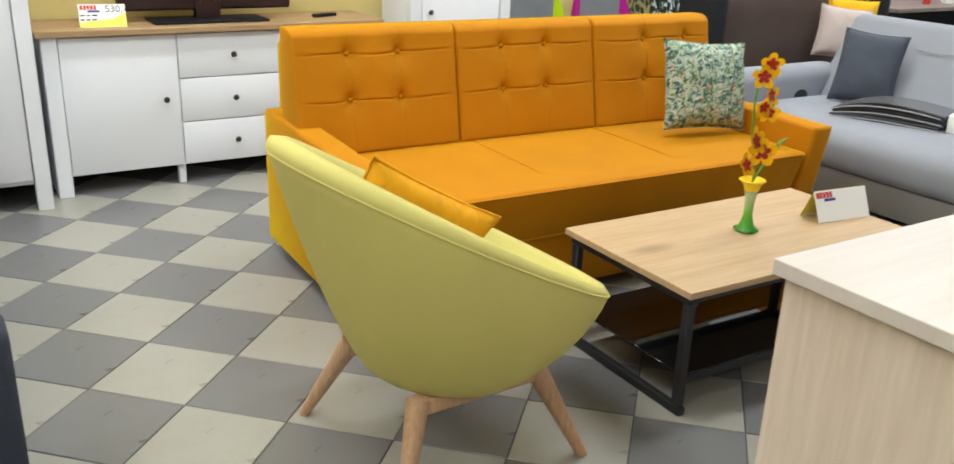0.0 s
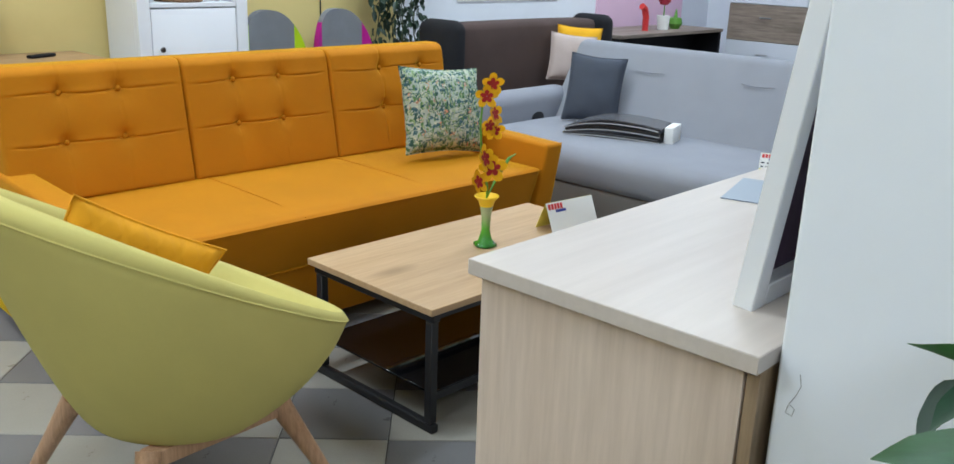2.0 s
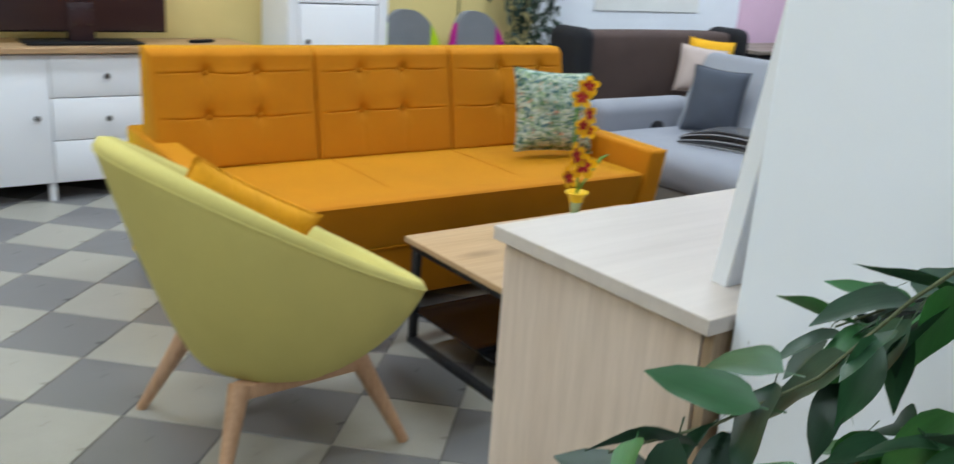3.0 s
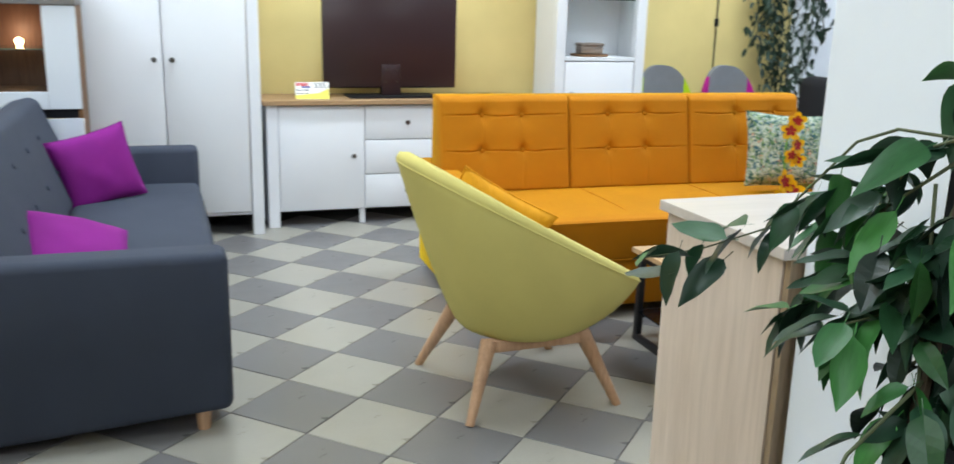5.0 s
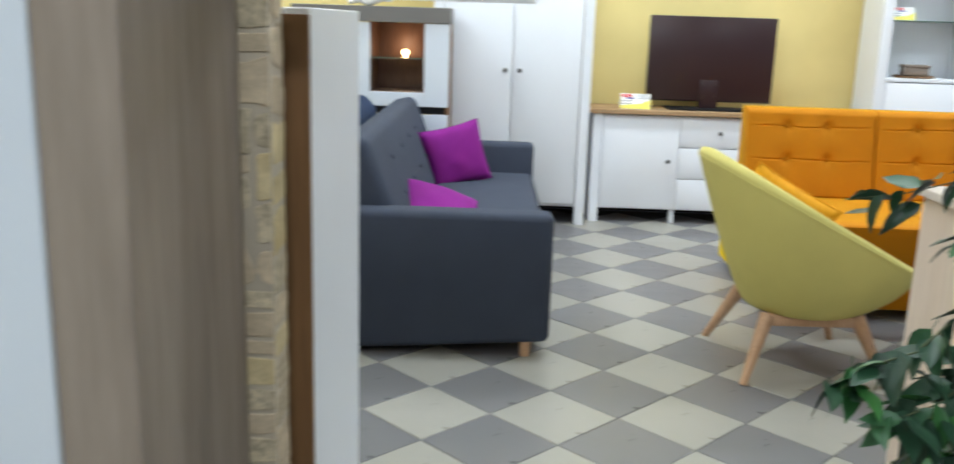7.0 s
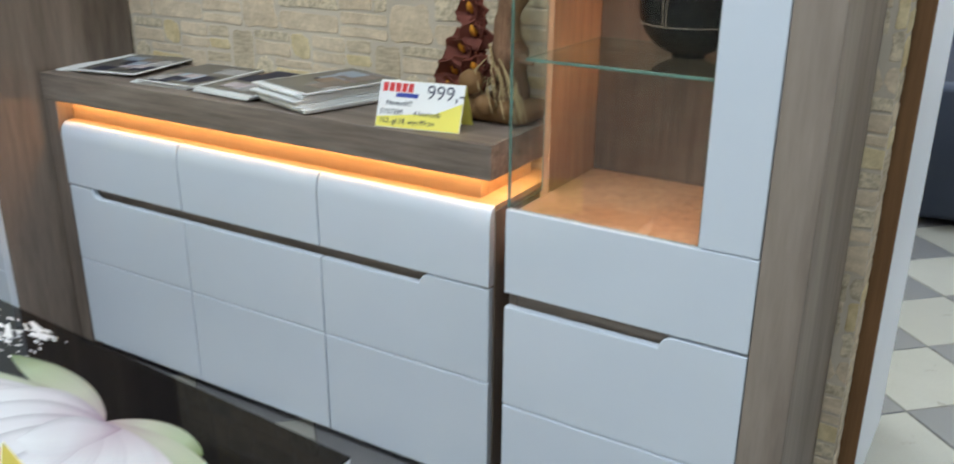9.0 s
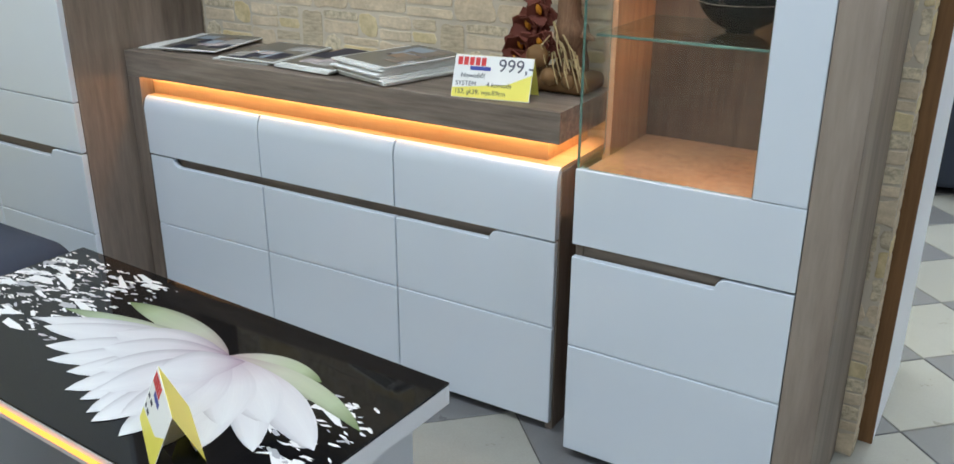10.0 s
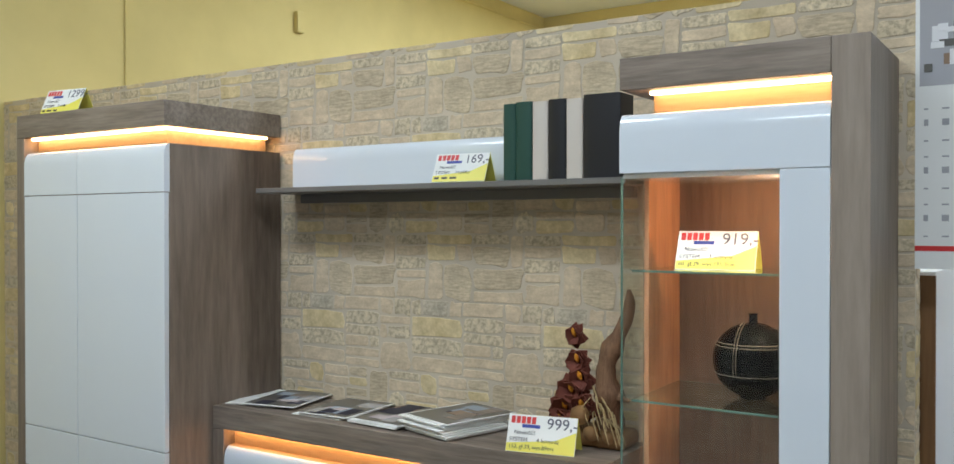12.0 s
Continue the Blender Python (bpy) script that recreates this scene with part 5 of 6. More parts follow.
# ---- swivel chairs by the yellow wall ----
def shell_chair(x, side, label):
    c = thing("swivel_chair", pose(x, 5.0, 0), label, "chair", "swivel chairs")
    for nm, a0, a1, mt in (("back_pad", -0.17, 0.17, M["seat_grey"]), ("side_wing", -0.25, -0.165, side), ("side_wing", 0.165, 0.25, side)):
        bm = bmesh.new()
        nx, nz = 12, 12
        rows = []
        for th in (0.0, 0.05):
            for j in range(nz + 1):
                z = 0.50 + 0.56 * j / nz
                row = []
                for i in range(nx + 1):
                    u = a0 + (a1 - a0) * i / nx
                    top = 0.545 * math.sqrt(max(0.02, 1 - (abs(u) / 0.268) ** 2.6))
                    zz = 0.50 + min(0.56 * j / nz, top if j == nz else top * j / nz)
                    row.append(bm.verts.new((u, 0.10 - 1.5 * u * u + th, zz)))
                rows.append(row)
        h = nz + 1
        for s in (0, h):
            for j in range(nz):
                for i in range(nx):
                    bm.faces.new((rows[s + j][i], rows[s + j][i + 1], rows[s + j + 1][i + 1], rows[s + j + 1][i]))
        ring = [(0, i) for i in range(nx + 1)] + [(j, nx) for j in range(1, nz + 1)] + [(nz, i) for i in range(nx - 1, -1, -1)] + [(j, 0) for j in range(nz - 1, 0, -1)]
        for k in range(len(ring)):
            (j0, i0), (j1, i1) = ring[k], ring[(k + 1) % len(ring)]
            bm.faces.new((rows[j0][i0], rows[j1][i1], rows[h + j1][i1], rows[h + j0][i0]))
        bmesh.ops.recalc_face_normals(bm, faces=bm.faces)
        part(nm, bm, mt, c, "", None, 60)
    part("seat", soft_box(-0.23, 0.23, -0.32, 0.10, 0.43, 0.50, 0.03, 3), M["seat_grey"], c)
    part("column", rod((0, -0.1, 0.08), (0, -0.1, 0.43), 0.025), M["chrome"], c)
    for k in range(5):
        t = 2 * math.pi * k / 5
        part("foot", rod((0, -0.1, 0.09), (0.26 * math.cos(t), -0.1 + 0.24 * math.sin(t), 0.03), 0.018, 0.012), M["black"], c)


shell_chair(3.52, M["seat_green"], "grey swivel chair with lime green side wings")
shell_chair(4.08, M["seat_pink"], "grey swivel chair with magenta side wings")


# ---- hanging ivy by the wall ----


def leaf_mesh(name, length, width, curl, material, n=5, stalk=0.0):
    """A pointed leaf folded along its midrib, widest below the middle, with a short stalk."""
    bm = bmesh.new()
    rows = []
    for i in range(n + 1):
        t = i / n
        w = width * 1.72 * t ** 0.62 * (1 - t) ** 0.95 * (1.0 if t < 0.8 else 0.86) + 0.0012
        z = -curl * length * t * t
        wave = 0.05 * w * math.sin(9 * t)
        rows.append([bm.verts.new((length * t, -w / 2, z + 0.17 * w + wave)), bm.verts.new((length * t, 0, z)), bm.verts.new((length * t, w / 2, z + 0.17 * w - wave))])
    if stalk:
        rows.insert(0, [bm.verts.new((-stalk, q, 0.12 * stalk)) for q in (-0.0009, 0, 0.0009)])
    for a, b in zip(rows, rows[1:]):
        for k in range(2):
            bm.faces.new((a[k], b[k], b[k + 1], a[k + 1]))
    me = mesh_from(bm, name, smooth=True)
    me.materials.append(material)
    return me


def ivy():
    v = thing("hanging_ivy", pose(4.55, 5.2, 0), "artificial ivy garland hanging down the wall", "plant")
    rng = random.Random(11)
    src = leaf_mesh("ivy_leaf", 0.075, 0.05, 0.25, M["ivy"], 4)
    vs, fs = [], []
    for strand in range(9):
        x, y = -0.18 + 0.075 * strand + rng.uniform(-0.05, 0.05), rng.uniform(-0.10, 0.08)
        z1 = 2.5
        z0 = [1.15, 1.0, 0.75, 0.55, 0.45, 0.45, 0.6, 0.8, 1.2][strand]
        pts = []
        z = z1
        while z > z0:
            pts.append((x + 0.05 * math.sin(z * 5 + strand), y + 0.03 * math.cos(z * 4), z))
            z -= 0.1
        part("vine", add_tube(bmesh.new(), pts, 0.004, 5), M["twig"], v)
        for p in pts:
            for k in range(8):
                m = Matrix.Translation((p[0] + rng.uniform(-0.085, 0.085), p[1] + rng.uniform(-0.05, 0.02), p[2] + rng.uniform(-0.05, 0.05))) @ Euler((rng.uniform(-0.6, 0.6), rng.uniform(0.3, 1.5), rng.uniform(0, 6.28))).to_matrix().to_4x4() @ Matrix.Scale(rng.uniform(0.7, 1.25), 4)
                o = len(vs)
                vs += [tuple(m @ q.co) for q in src.vertices]
                fs += [tuple(o + q for q in f.vertices) for f in src.polygons]
    me = bpy.data.meshes.new("foliage")
    me.from_pydata(vs, [], fs)
    me.materials.append(M["ivy"])
    ob = new("foliage", me)
    ob.parent = v
    tagged(ob, "dense green and white-edged ivy leaves", "", "", "stuff")


ivy()


# ---- black cabinet and ficus by the column ----
bc = thing("black_cabinet", pose(0.975, -0.45, 0), "plain matt black cabinet standing by the column", "cabinet")
part("body", box(0, 0.40, 0, 0.50, 0.03, 1.315, 0.003), M["black"], bc)
part("top_board", box(-0.004, 0.404, -0.004, 0.504, 1.316, 1.335, 0.002), M["black"], bc)
part("plinth", box(0.02, 0.38, 0.02, 0.48, 0, 0.029, 0), M["black"], bc)


def ficus():
    f = thing("artificial_ficus", pose(0.80, -0.10, 0), "artificial ficus with large dark green leaves by the column", "plant")
    part("pot", lathe([(0.075, 0), (0.085, 0.01), (0.10, 0.19), (0.108, 0.20), (0.108, 0.215), (0.095, 0.215), (0.09, 0.19)], 24), M["black"], f, "black plastic plant pot")
    trunk = [(0, 0, 0.18), (0.02, 0.01, 0.5), (0.0, 0.0, 0.8), (0.03, 0.0, 1.05), (0.08, 0.04, 1.24), (0.115, 0.07, 1.34)]
    part("trunk", add_tube(bmesh.new(), trunk, [0.013, 0.012, 0.011, 0.009, 0.006, 0.004], 8), M["bark"], f)
    rng = random.Random(21)
    shapes = [leaf_mesh("leaf_shape", 0.086, 0.060, c, M["leaf"], 8, 0.018) for c in (0.1, 0.3, 0.55, -0.1)]
    # branches in metres from the plant's foot: way points, number of leaves, where the leaves begin
    branches = [
        ([(0.11, 0.08, 1.29), (0.10, 0.17, 1.29), (0.09, 0.23, 1.265), (0.07, 0.28, 1.20), (0.026, 0.32, 1.125), (-0.06, 0.35, 1.092), (-0.14, 0.385, 1.073)], 17, 0.40),
        ([(0.105, 0.045, 1.29), (0.05, 0.04, 1.15), (0.0, 0.06, 1.08), (-0.045, 0.085, 1.06)], 24, 0.15),
        ([(0.10, 0.05, 1.28), (0.062, 0.14, 1.19), (0.055, 0.18, 1.10)], 9, 0.4),
        ([(0.026, 0.0, 1.02), (-0.12, -0.045, 0.965), (-0.21, -0.10, 0.916), (-0.29, -0.125, 0.90), (-0.34, -0.15, 0.87)], 22, 0.25),
        ([(0.10, 0.07, 1.32), (0.12, 0.08, 1.375), (0.145, 0.085, 1.41)], 9, 0.2),
        ([(0.06, 0.06, 1.24), (0.015, 0.0, 1.02), (-0.01, -0.04, 0.92), (-0.035, -0.08, 0.82), (-0.06, -0.10, 0.70)], 52, 0.05),
        ([(0.014, 0.0, 0.95), (-0.10, -0.09, 0.88), (-0.19, -0.15, 0.85), (-0.27, -0.19, 0.84)], 30, 0.2),
        ([(0.03, -0.01, 0.97), (0.03, -0.07, 0.81), (0.02, -0.10, 0.66)], 26, 0.1),
        ([(0.04, 0.0, 1.22), (0.07, -0.05, 1.13), (0.06, -0.09, 1.00)], 22, 0.15),
        ([(0.0, 0.0, 0.80), (-0.10, -0.10, 0.76), (-0.20, -0.16, 0.68)], 20, 0.2),
        ([(0.0, 0.0, 0.72), (-0.12, 0.0, 0.72), (-0.20, 0.03, 0.62)], 16, 0.2),
        ([(0.11, 0.08, 1.29), (0.175, 0.22, 1.225), (0.20, 0.34, 1.155), (0.20, 0.41, 1.10)], 30, 0.3),
        ([(0.05, 0.05, 1.18), (0.10, 0.18, 1.12), (0.14, 0.30, 1.04), (0.13, 0.36, 0.97)], 30, 0.25),
        ([(0.10, 0.05, 1.30), (0.075, 0.10, 1.275), (0.06, 0.12, 1.23), (0.05, 0.13, 1.17)], 15, 0.1),
        ([(0.0, 0.0, 0.75), (0.0, 0.09, 0.76), (-0.05, 0.16, 0.66)], 12, 0.2),
    ]
    inner_v, inner_f = [], []
    for pts, count, start in branches:
        pts = [Vector(q) for q in pts]
        n = len(pts) - 1
        part("branch", add_tube(bmesh.new(), pts, [0.0026 - 0.0015 * i / n for i in range(n + 1)], 6), M["twig"], f)
        for k in range(count):
            t = min(0.999, start + (1 - start) * (k + rng.random() * 0.7) / count) * n
            i = int(t)
            p = pts[i].lerp(pts[i + 1], t - i)
            d = (pts[i + 1] - pts[i]).normalized()
            yaw = math.atan2(d.y, d.x) + (1 if k % 2 else -1) * rng.uniform(0.2, 1.5)
            off = Vector((rng.uniform(-0.022, 0.022), rng.uniform(-0.022, 0.022), rng.uniform(-0.03, 0.012)))
            m = Matrix.Translation(p + off) @ Euler((rng.uniform(-0.8, 0.8), rng.uniform(-0.05, 1.2), yaw)).to_matrix().to_4x4() @ Matrix.Scale(rng.uniform(0.7, 1.2), 4)
            lf2 = new("leaf", rng.choice(shapes))
            lf2.parent = f
            lf2.matrix_basis = m
    # leaves close to the stem, too dense to tell apart; shade is in their colour
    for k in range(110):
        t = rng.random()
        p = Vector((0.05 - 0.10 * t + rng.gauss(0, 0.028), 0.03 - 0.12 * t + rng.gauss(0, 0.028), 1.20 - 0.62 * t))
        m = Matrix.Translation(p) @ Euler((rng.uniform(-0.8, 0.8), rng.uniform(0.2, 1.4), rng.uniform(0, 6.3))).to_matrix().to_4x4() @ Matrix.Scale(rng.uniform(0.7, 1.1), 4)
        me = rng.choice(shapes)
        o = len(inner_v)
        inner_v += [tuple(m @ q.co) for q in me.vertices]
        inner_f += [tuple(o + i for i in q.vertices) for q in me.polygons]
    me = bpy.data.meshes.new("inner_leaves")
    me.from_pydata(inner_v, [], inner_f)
    me.materials.append(M["leaf_shaded"])
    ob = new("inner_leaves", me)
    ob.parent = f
    tagged(ob, "dense green inner leaves, darkened in colour for the shade among them", "", "", "stuff")


ficus()


# ---- white cupboard behind the partition ----
wc = thing("white_cupboard", pose(-1.145, -0.236, 0), "white cupboard with a brown board back behind the partition", "cabinet")
part("side_panel", box(0.742, 0.78, 0.012, 0.48, 0, 1.418, 0.002), M["white"], wc)
part("side_panel", box(0.0, 0.022, 0.012, 0.48, 0, 1.418, 0.002), M["white"], wc)
part("back_board", box(0.0, 0.78, 0.0, 0.011, 0, 1.408, 0.001), M["brown_board"], wc, "brown board back")
part("top_board", box(0.023, 0.741, 0.012, 0.46, 1.396, 1.417, 0.001), M["white"], wc)
part("front", box(0.023, 0.741, 0.462, 0.48, 0.05, 1.395, 0.002), M["white"], wc)


# ---- shelf with books over the sideboard ----
def wall_shelf():
    s = thing("wall_shelf", pose(-2.58, -0.331, 1.643), "grey-brown wall shelf with a white lacquer upstand", "shelf")
    part("board", box(0, 1.47, -0.20, 0, 0.014, 0.032, 0.0015), M["shelf_grey"], s)
    part("wall_rail", box(0.06, 1.42, -0.03, 0, -0.02, 0.013, 0.001), M["shelf_grey"], s)
    rf = rounded_front("upstand", 0.075, 1.47, 0.033, 0.182, -0.085, s, 0.05)


wall_shelf()


def binder(x, w, h, d, mat, label, lean=0):
    b = thing("book", pose(x, -0.51, 1.676, 0, lean, 0), label, "book", "books on the wall shelf")
    part("cover", box(0, 0.003, 0, d, 0, h, 0.001), M[mat], b)
    part("cover", box(w - 0.003, w, 0, d, 0, h, 0.001), M[mat], b)
    bm = bmesh.new()
    n = 8
    a = [bm.verts.new((w / 2 - w / 2 * math.cos(math.pi * k / n), -0.006 * math.sin(math.pi * k / n), 0)) for k in range(n + 1)]
    c = [bm.verts.new((v.co.x, v.co.y, h)) for v in a]
    a2 = [bm.verts.new((v.co.x, 0.003, 0)) for v in a]
    c2 = [bm.verts.new((v.co.x, 0.003, h)) for v in a]
    for k in range(n):
        bm.faces.new((a[k], a[k + 1], c[k + 1], c[k]))
        bm.faces.new((a2[k + 1], a2[k], c2[k], c2[k + 1]))
        bm.faces.new((c[k], c[k + 1], c2[k + 1], c2[k]))
        bm.faces.new((a[k + 1], a[k], a2[k], a2[k + 1]))
    part("spine", bm, M[mat], b)
    part("pages", box(0.0035, w - 0.0035, 0.005, d - 0.004, 0.004, h - 0.004, 0), M["paper"], b)


for bx, bw, bh, bd, bmat, blab in ((-1.520, 0.043, 0.232, 0.085, "green_cover", "tall dark green book on the shelf"), (-1.476, 0.055, 0.235, 0.085, "green_cover", "tall dark green book on the shelf"), (-1.418, 0.052, 0.232, 0.085, "cream_cover", "pale cream book on the shelf"), (-1.364, 0.058, 0.235, 0.085, "black_cover", "tall black book on the shelf"), (-1.304, 0.052, 0.232, 0.085, "cream_cover", "pale cream book on the shelf"), (-1.248, 0.115, 0.24, 0.09, "black_cover", "wide black folder on the shelf")):
    binder(bx, bw, bh, bd, bmat, blab)


# ---- on the sideboard ----
def magazines():
    spots = [(-2.50, -0.47, 3, 12), (-2.19, -0.485, 3, 4), (-1.94, -0.48, 4, -3), (-1.70, -0.50, 11, -16)]
    rng = random.Random(8)
    for k, (x, y, n, turn) in enumerate(spots):
        s = thing("magazine_stack", pose(x, y, 0.8905, 0, 0, turn), ("fanned furniture magazines lying on the sideboard", "open furniture magazine lying on the sideboard", "small stack of furniture leaflets", "thick stack of glossy furniture magazines")[k], "magazines", "magazines on the sideboard")
        z = 0.0
        for i in range(n):
            dx, dy = rng.uniform(-0.02, 0.02), rng.uniform(-0.015, 0.015)
            if k == 0:
                dx += i * 0.05 - 0.05
            mg = part("magazine", box(-0.105 + dx, 0.105 + dx, -0.14 + dy, 0.14 + dy, z, z + 0.0042, 0.0008), M["paper"], s)
            z += 0.0048
        top = mg
        w0, h0 = -0.10 + dx, -0.135 + dy
        zz = z - 0.0005
        part("cover_picture", box(w0 - 0.003, w0 + 0.200, h0 - 0.002, h0 + 0.272, zz - 0.0002, zz + 0.0002, 0), M["print_dark"], top)
        for q in range(9):
            x0, y0 = w0 + rng.random() * 0.14, h0 + rng.random() * 0.19
            part("picture", box(x0, min(w0 + 0.2, x0 + rng.uniform(0.04, 0.10)), y0, min(h0 + 0.27, y0 + rng.uniform(0.04, 0.10)), zz, zz + 0.0003 + q * 0.00012, 0), M[rng.choice(("print_brown", "print_blue", "print_grey", "ink", "walnut_x", "lotus_pink"))], top)


magazines()


def dried_arrangement():
    d = thing("dried_arrangement", pose(-1.255, -0.42, 0.891), "dried flower arrangement with driftwood and seed pods", "ornament")
    # a twisted stem that swells and thins on its way up
    stem, girth = [], []
    for k in range(25):
        q = k / 24
        stem.append((0.02 + 0.075 * q + 0.016 * math.sin(9.0 * q), 0.012 * math.cos(7.0 * q), 0.46 * q))
        girth.append((0.040 * (1 - q) ** 0.7 + 0.007) * (1 + 0.16 * math.sin(23 * q) + 0.10 * math.sin(41 * q + 1)))
    part("driftwood", add_tube(bmesh.new(), stem, girth, 10), M["driftwood"], d, "gnarled brown driftwood")
    part("driftwood_arm", add_tube(bmesh.new(), [(0.05, 0, 0.12), (0.085, -0.02, 0.15), (0.12, -0.03, 0.14)], [0.02, 0.015, 0.005], 7), M["driftwood"], d)
    part("base_moss", soft_box(-0.11, 0.12, -0.07, 0.06, 0.0, 0.05, 0.022, 3), M["pod"], d)
    rng = random.Random(5)
    for cx, cy, cz, s0 in ((-0.06, -0.02, 0.15, 0.055), (-0.075, -0.03, 0.10, 0.06), (-0.045, -0.01, 0.24, 0.045), (-0.06, 0, 0.315, 0.038), (-0.02, -0.03, 0.11, 0.05), (-0.09, -0.03, 0.06, 0.05), (-0.03, -0.02, 0.19, 0.045)):
        bm = bmesh.new()
        for k in range(13):
            t = 2 * math.pi * k / 6.5 + rng.uniform(-0.25, 0.25)
            u = Vector((math.cos(t), (-0.35 if k < 7 else -1.1) + rng.uniform(-0.3, 0.3), math.sin(t))).normalized()
            v = u.cross(Vector((0, -1, 0))).normalized()
            c0 = Vector((cx, cy, cz))
            s = s0 * 1.08
            q = [c0, c0 + u * s * 0.6 + v * s * 0.42 + Vector((0, -0.012, 0)), c0 + u * s + Vector((0, 0.004, 0)), c0 + u * s * 0.6 - v * s * 0.42 + Vector((0, -0.012, 0))]
            vs = [bm.verts.new(x) for x in q] + [bm.verts.new(x + Vector((0, 0.004, 0.002))) for x in q]
            bm.faces.new(vs[:4])
            bm.faces.new(vs[4:][::-1])
            for i in range(4):
                bm.faces.new((vs[i], vs[4 + i], vs[4 + (i + 1) % 4], vs[(i + 1) % 4]))
        fl = part("dried_flower", bm, M["dried"], d, "dark red dried flower")
        part("flower_heart", lathe([(0.003, 0), (0.008, 0.012), (0.007, 0.024), (0.002, 0.032)], 8), M["amber"], fl, "amber flower heart", pose(cx, cy - 0.012, cz, 35))
    for k in range(22):
        t = rng.uniform(-0.5, 2.6)
        r = rng.uniform(0.07, 0.14)
        p1 = (0.03 + r * math.cos(t) * 0.6, -0.03 - rng.random() * 0.07, 0.06 + r * abs(math.sin(t)) * rng.uniform(0.2, 1.0))
        part("straw", add_tube(bmesh.new(), [(0.02, -0.01, 0.07), ((p1[0] + 0.02) / 2 + rng.uniform(-0.02, 0.02), p1[1] / 2, p1[2] + 0.02), p1, (p1[0] + 0.02, p1[1] - 0.01, p1[2] - 0.045)], [0.003, 0.0028, 0.0022, 0.0012], 5), M["straw"], d)
    for x, y, z, r in ((-0.01, -0.07, 0.085, 0.030), (0.03, -0.08, 0.04, 0.024), (-0.05, -0.075, 0.035, 0.022), (0.075, -0.06, 0.03, 0.02)):
        part("seed_pod", lathe([(r * 0.2, 0), (r * 0.8, r * 0.35), (r, r), (r * 0.8, r * 1.6), (r * 0.25, r * 1.95)], 12), M["pod"], d, "", pose(x, y, z - r * 0.6, 20))


dried_arrangement()


def round_vase():
    v = thing("vase", pose(-0.762, -0.50, 1.0905) @ Matrix.Scale(0.88, 4), "round glossy black vase with cream line rings", "vase")
    prof = []
    R, C = 0.118, 0.112
    for k in range(2, 21):
        t = -math.pi / 2 + math.pi * k / 22
        prof.append((R * math.cos(t) * 0.985, C + 0.112 * math.sin(t)))
    prof = [(0.038, 0.0)] + prof + [(0.013, 0.222), (0.012, 0.245), (0.016, 0.25), (0.010, 0.25)]
    b = part("body", lathe(prof, 40), M["ceramic"], v)
    for z in (0.074, 0.156, 0.165):
        r = R * math.sqrt(max(0.0, 1 - ((z - C) / 0.112) ** 2)) * 0.985 + 0.0006
        part("ring", lathe([(r - 0.001, z - 0.0005), (r + 0.0003, z - 0.0003), (r + 0.0003, z + 0.0003), (r - 0.001, z + 0.0005)], 40), M["line"], b)
    for dx in (-0.004, 0.004):
        pts = []
        for k in range(14):
            t = -0.35 + 1.8 * k / 13
            if t < 1.5:
                pts.append((dx - 0.02, -(R * math.cos(t) * 0.985 + 0.0008), C + 0.112 * math.sin(t)))
        part("stripe", add_tube(bmesh.new(), pts, 0.0005, 4), M["line"], b)


round_vase()


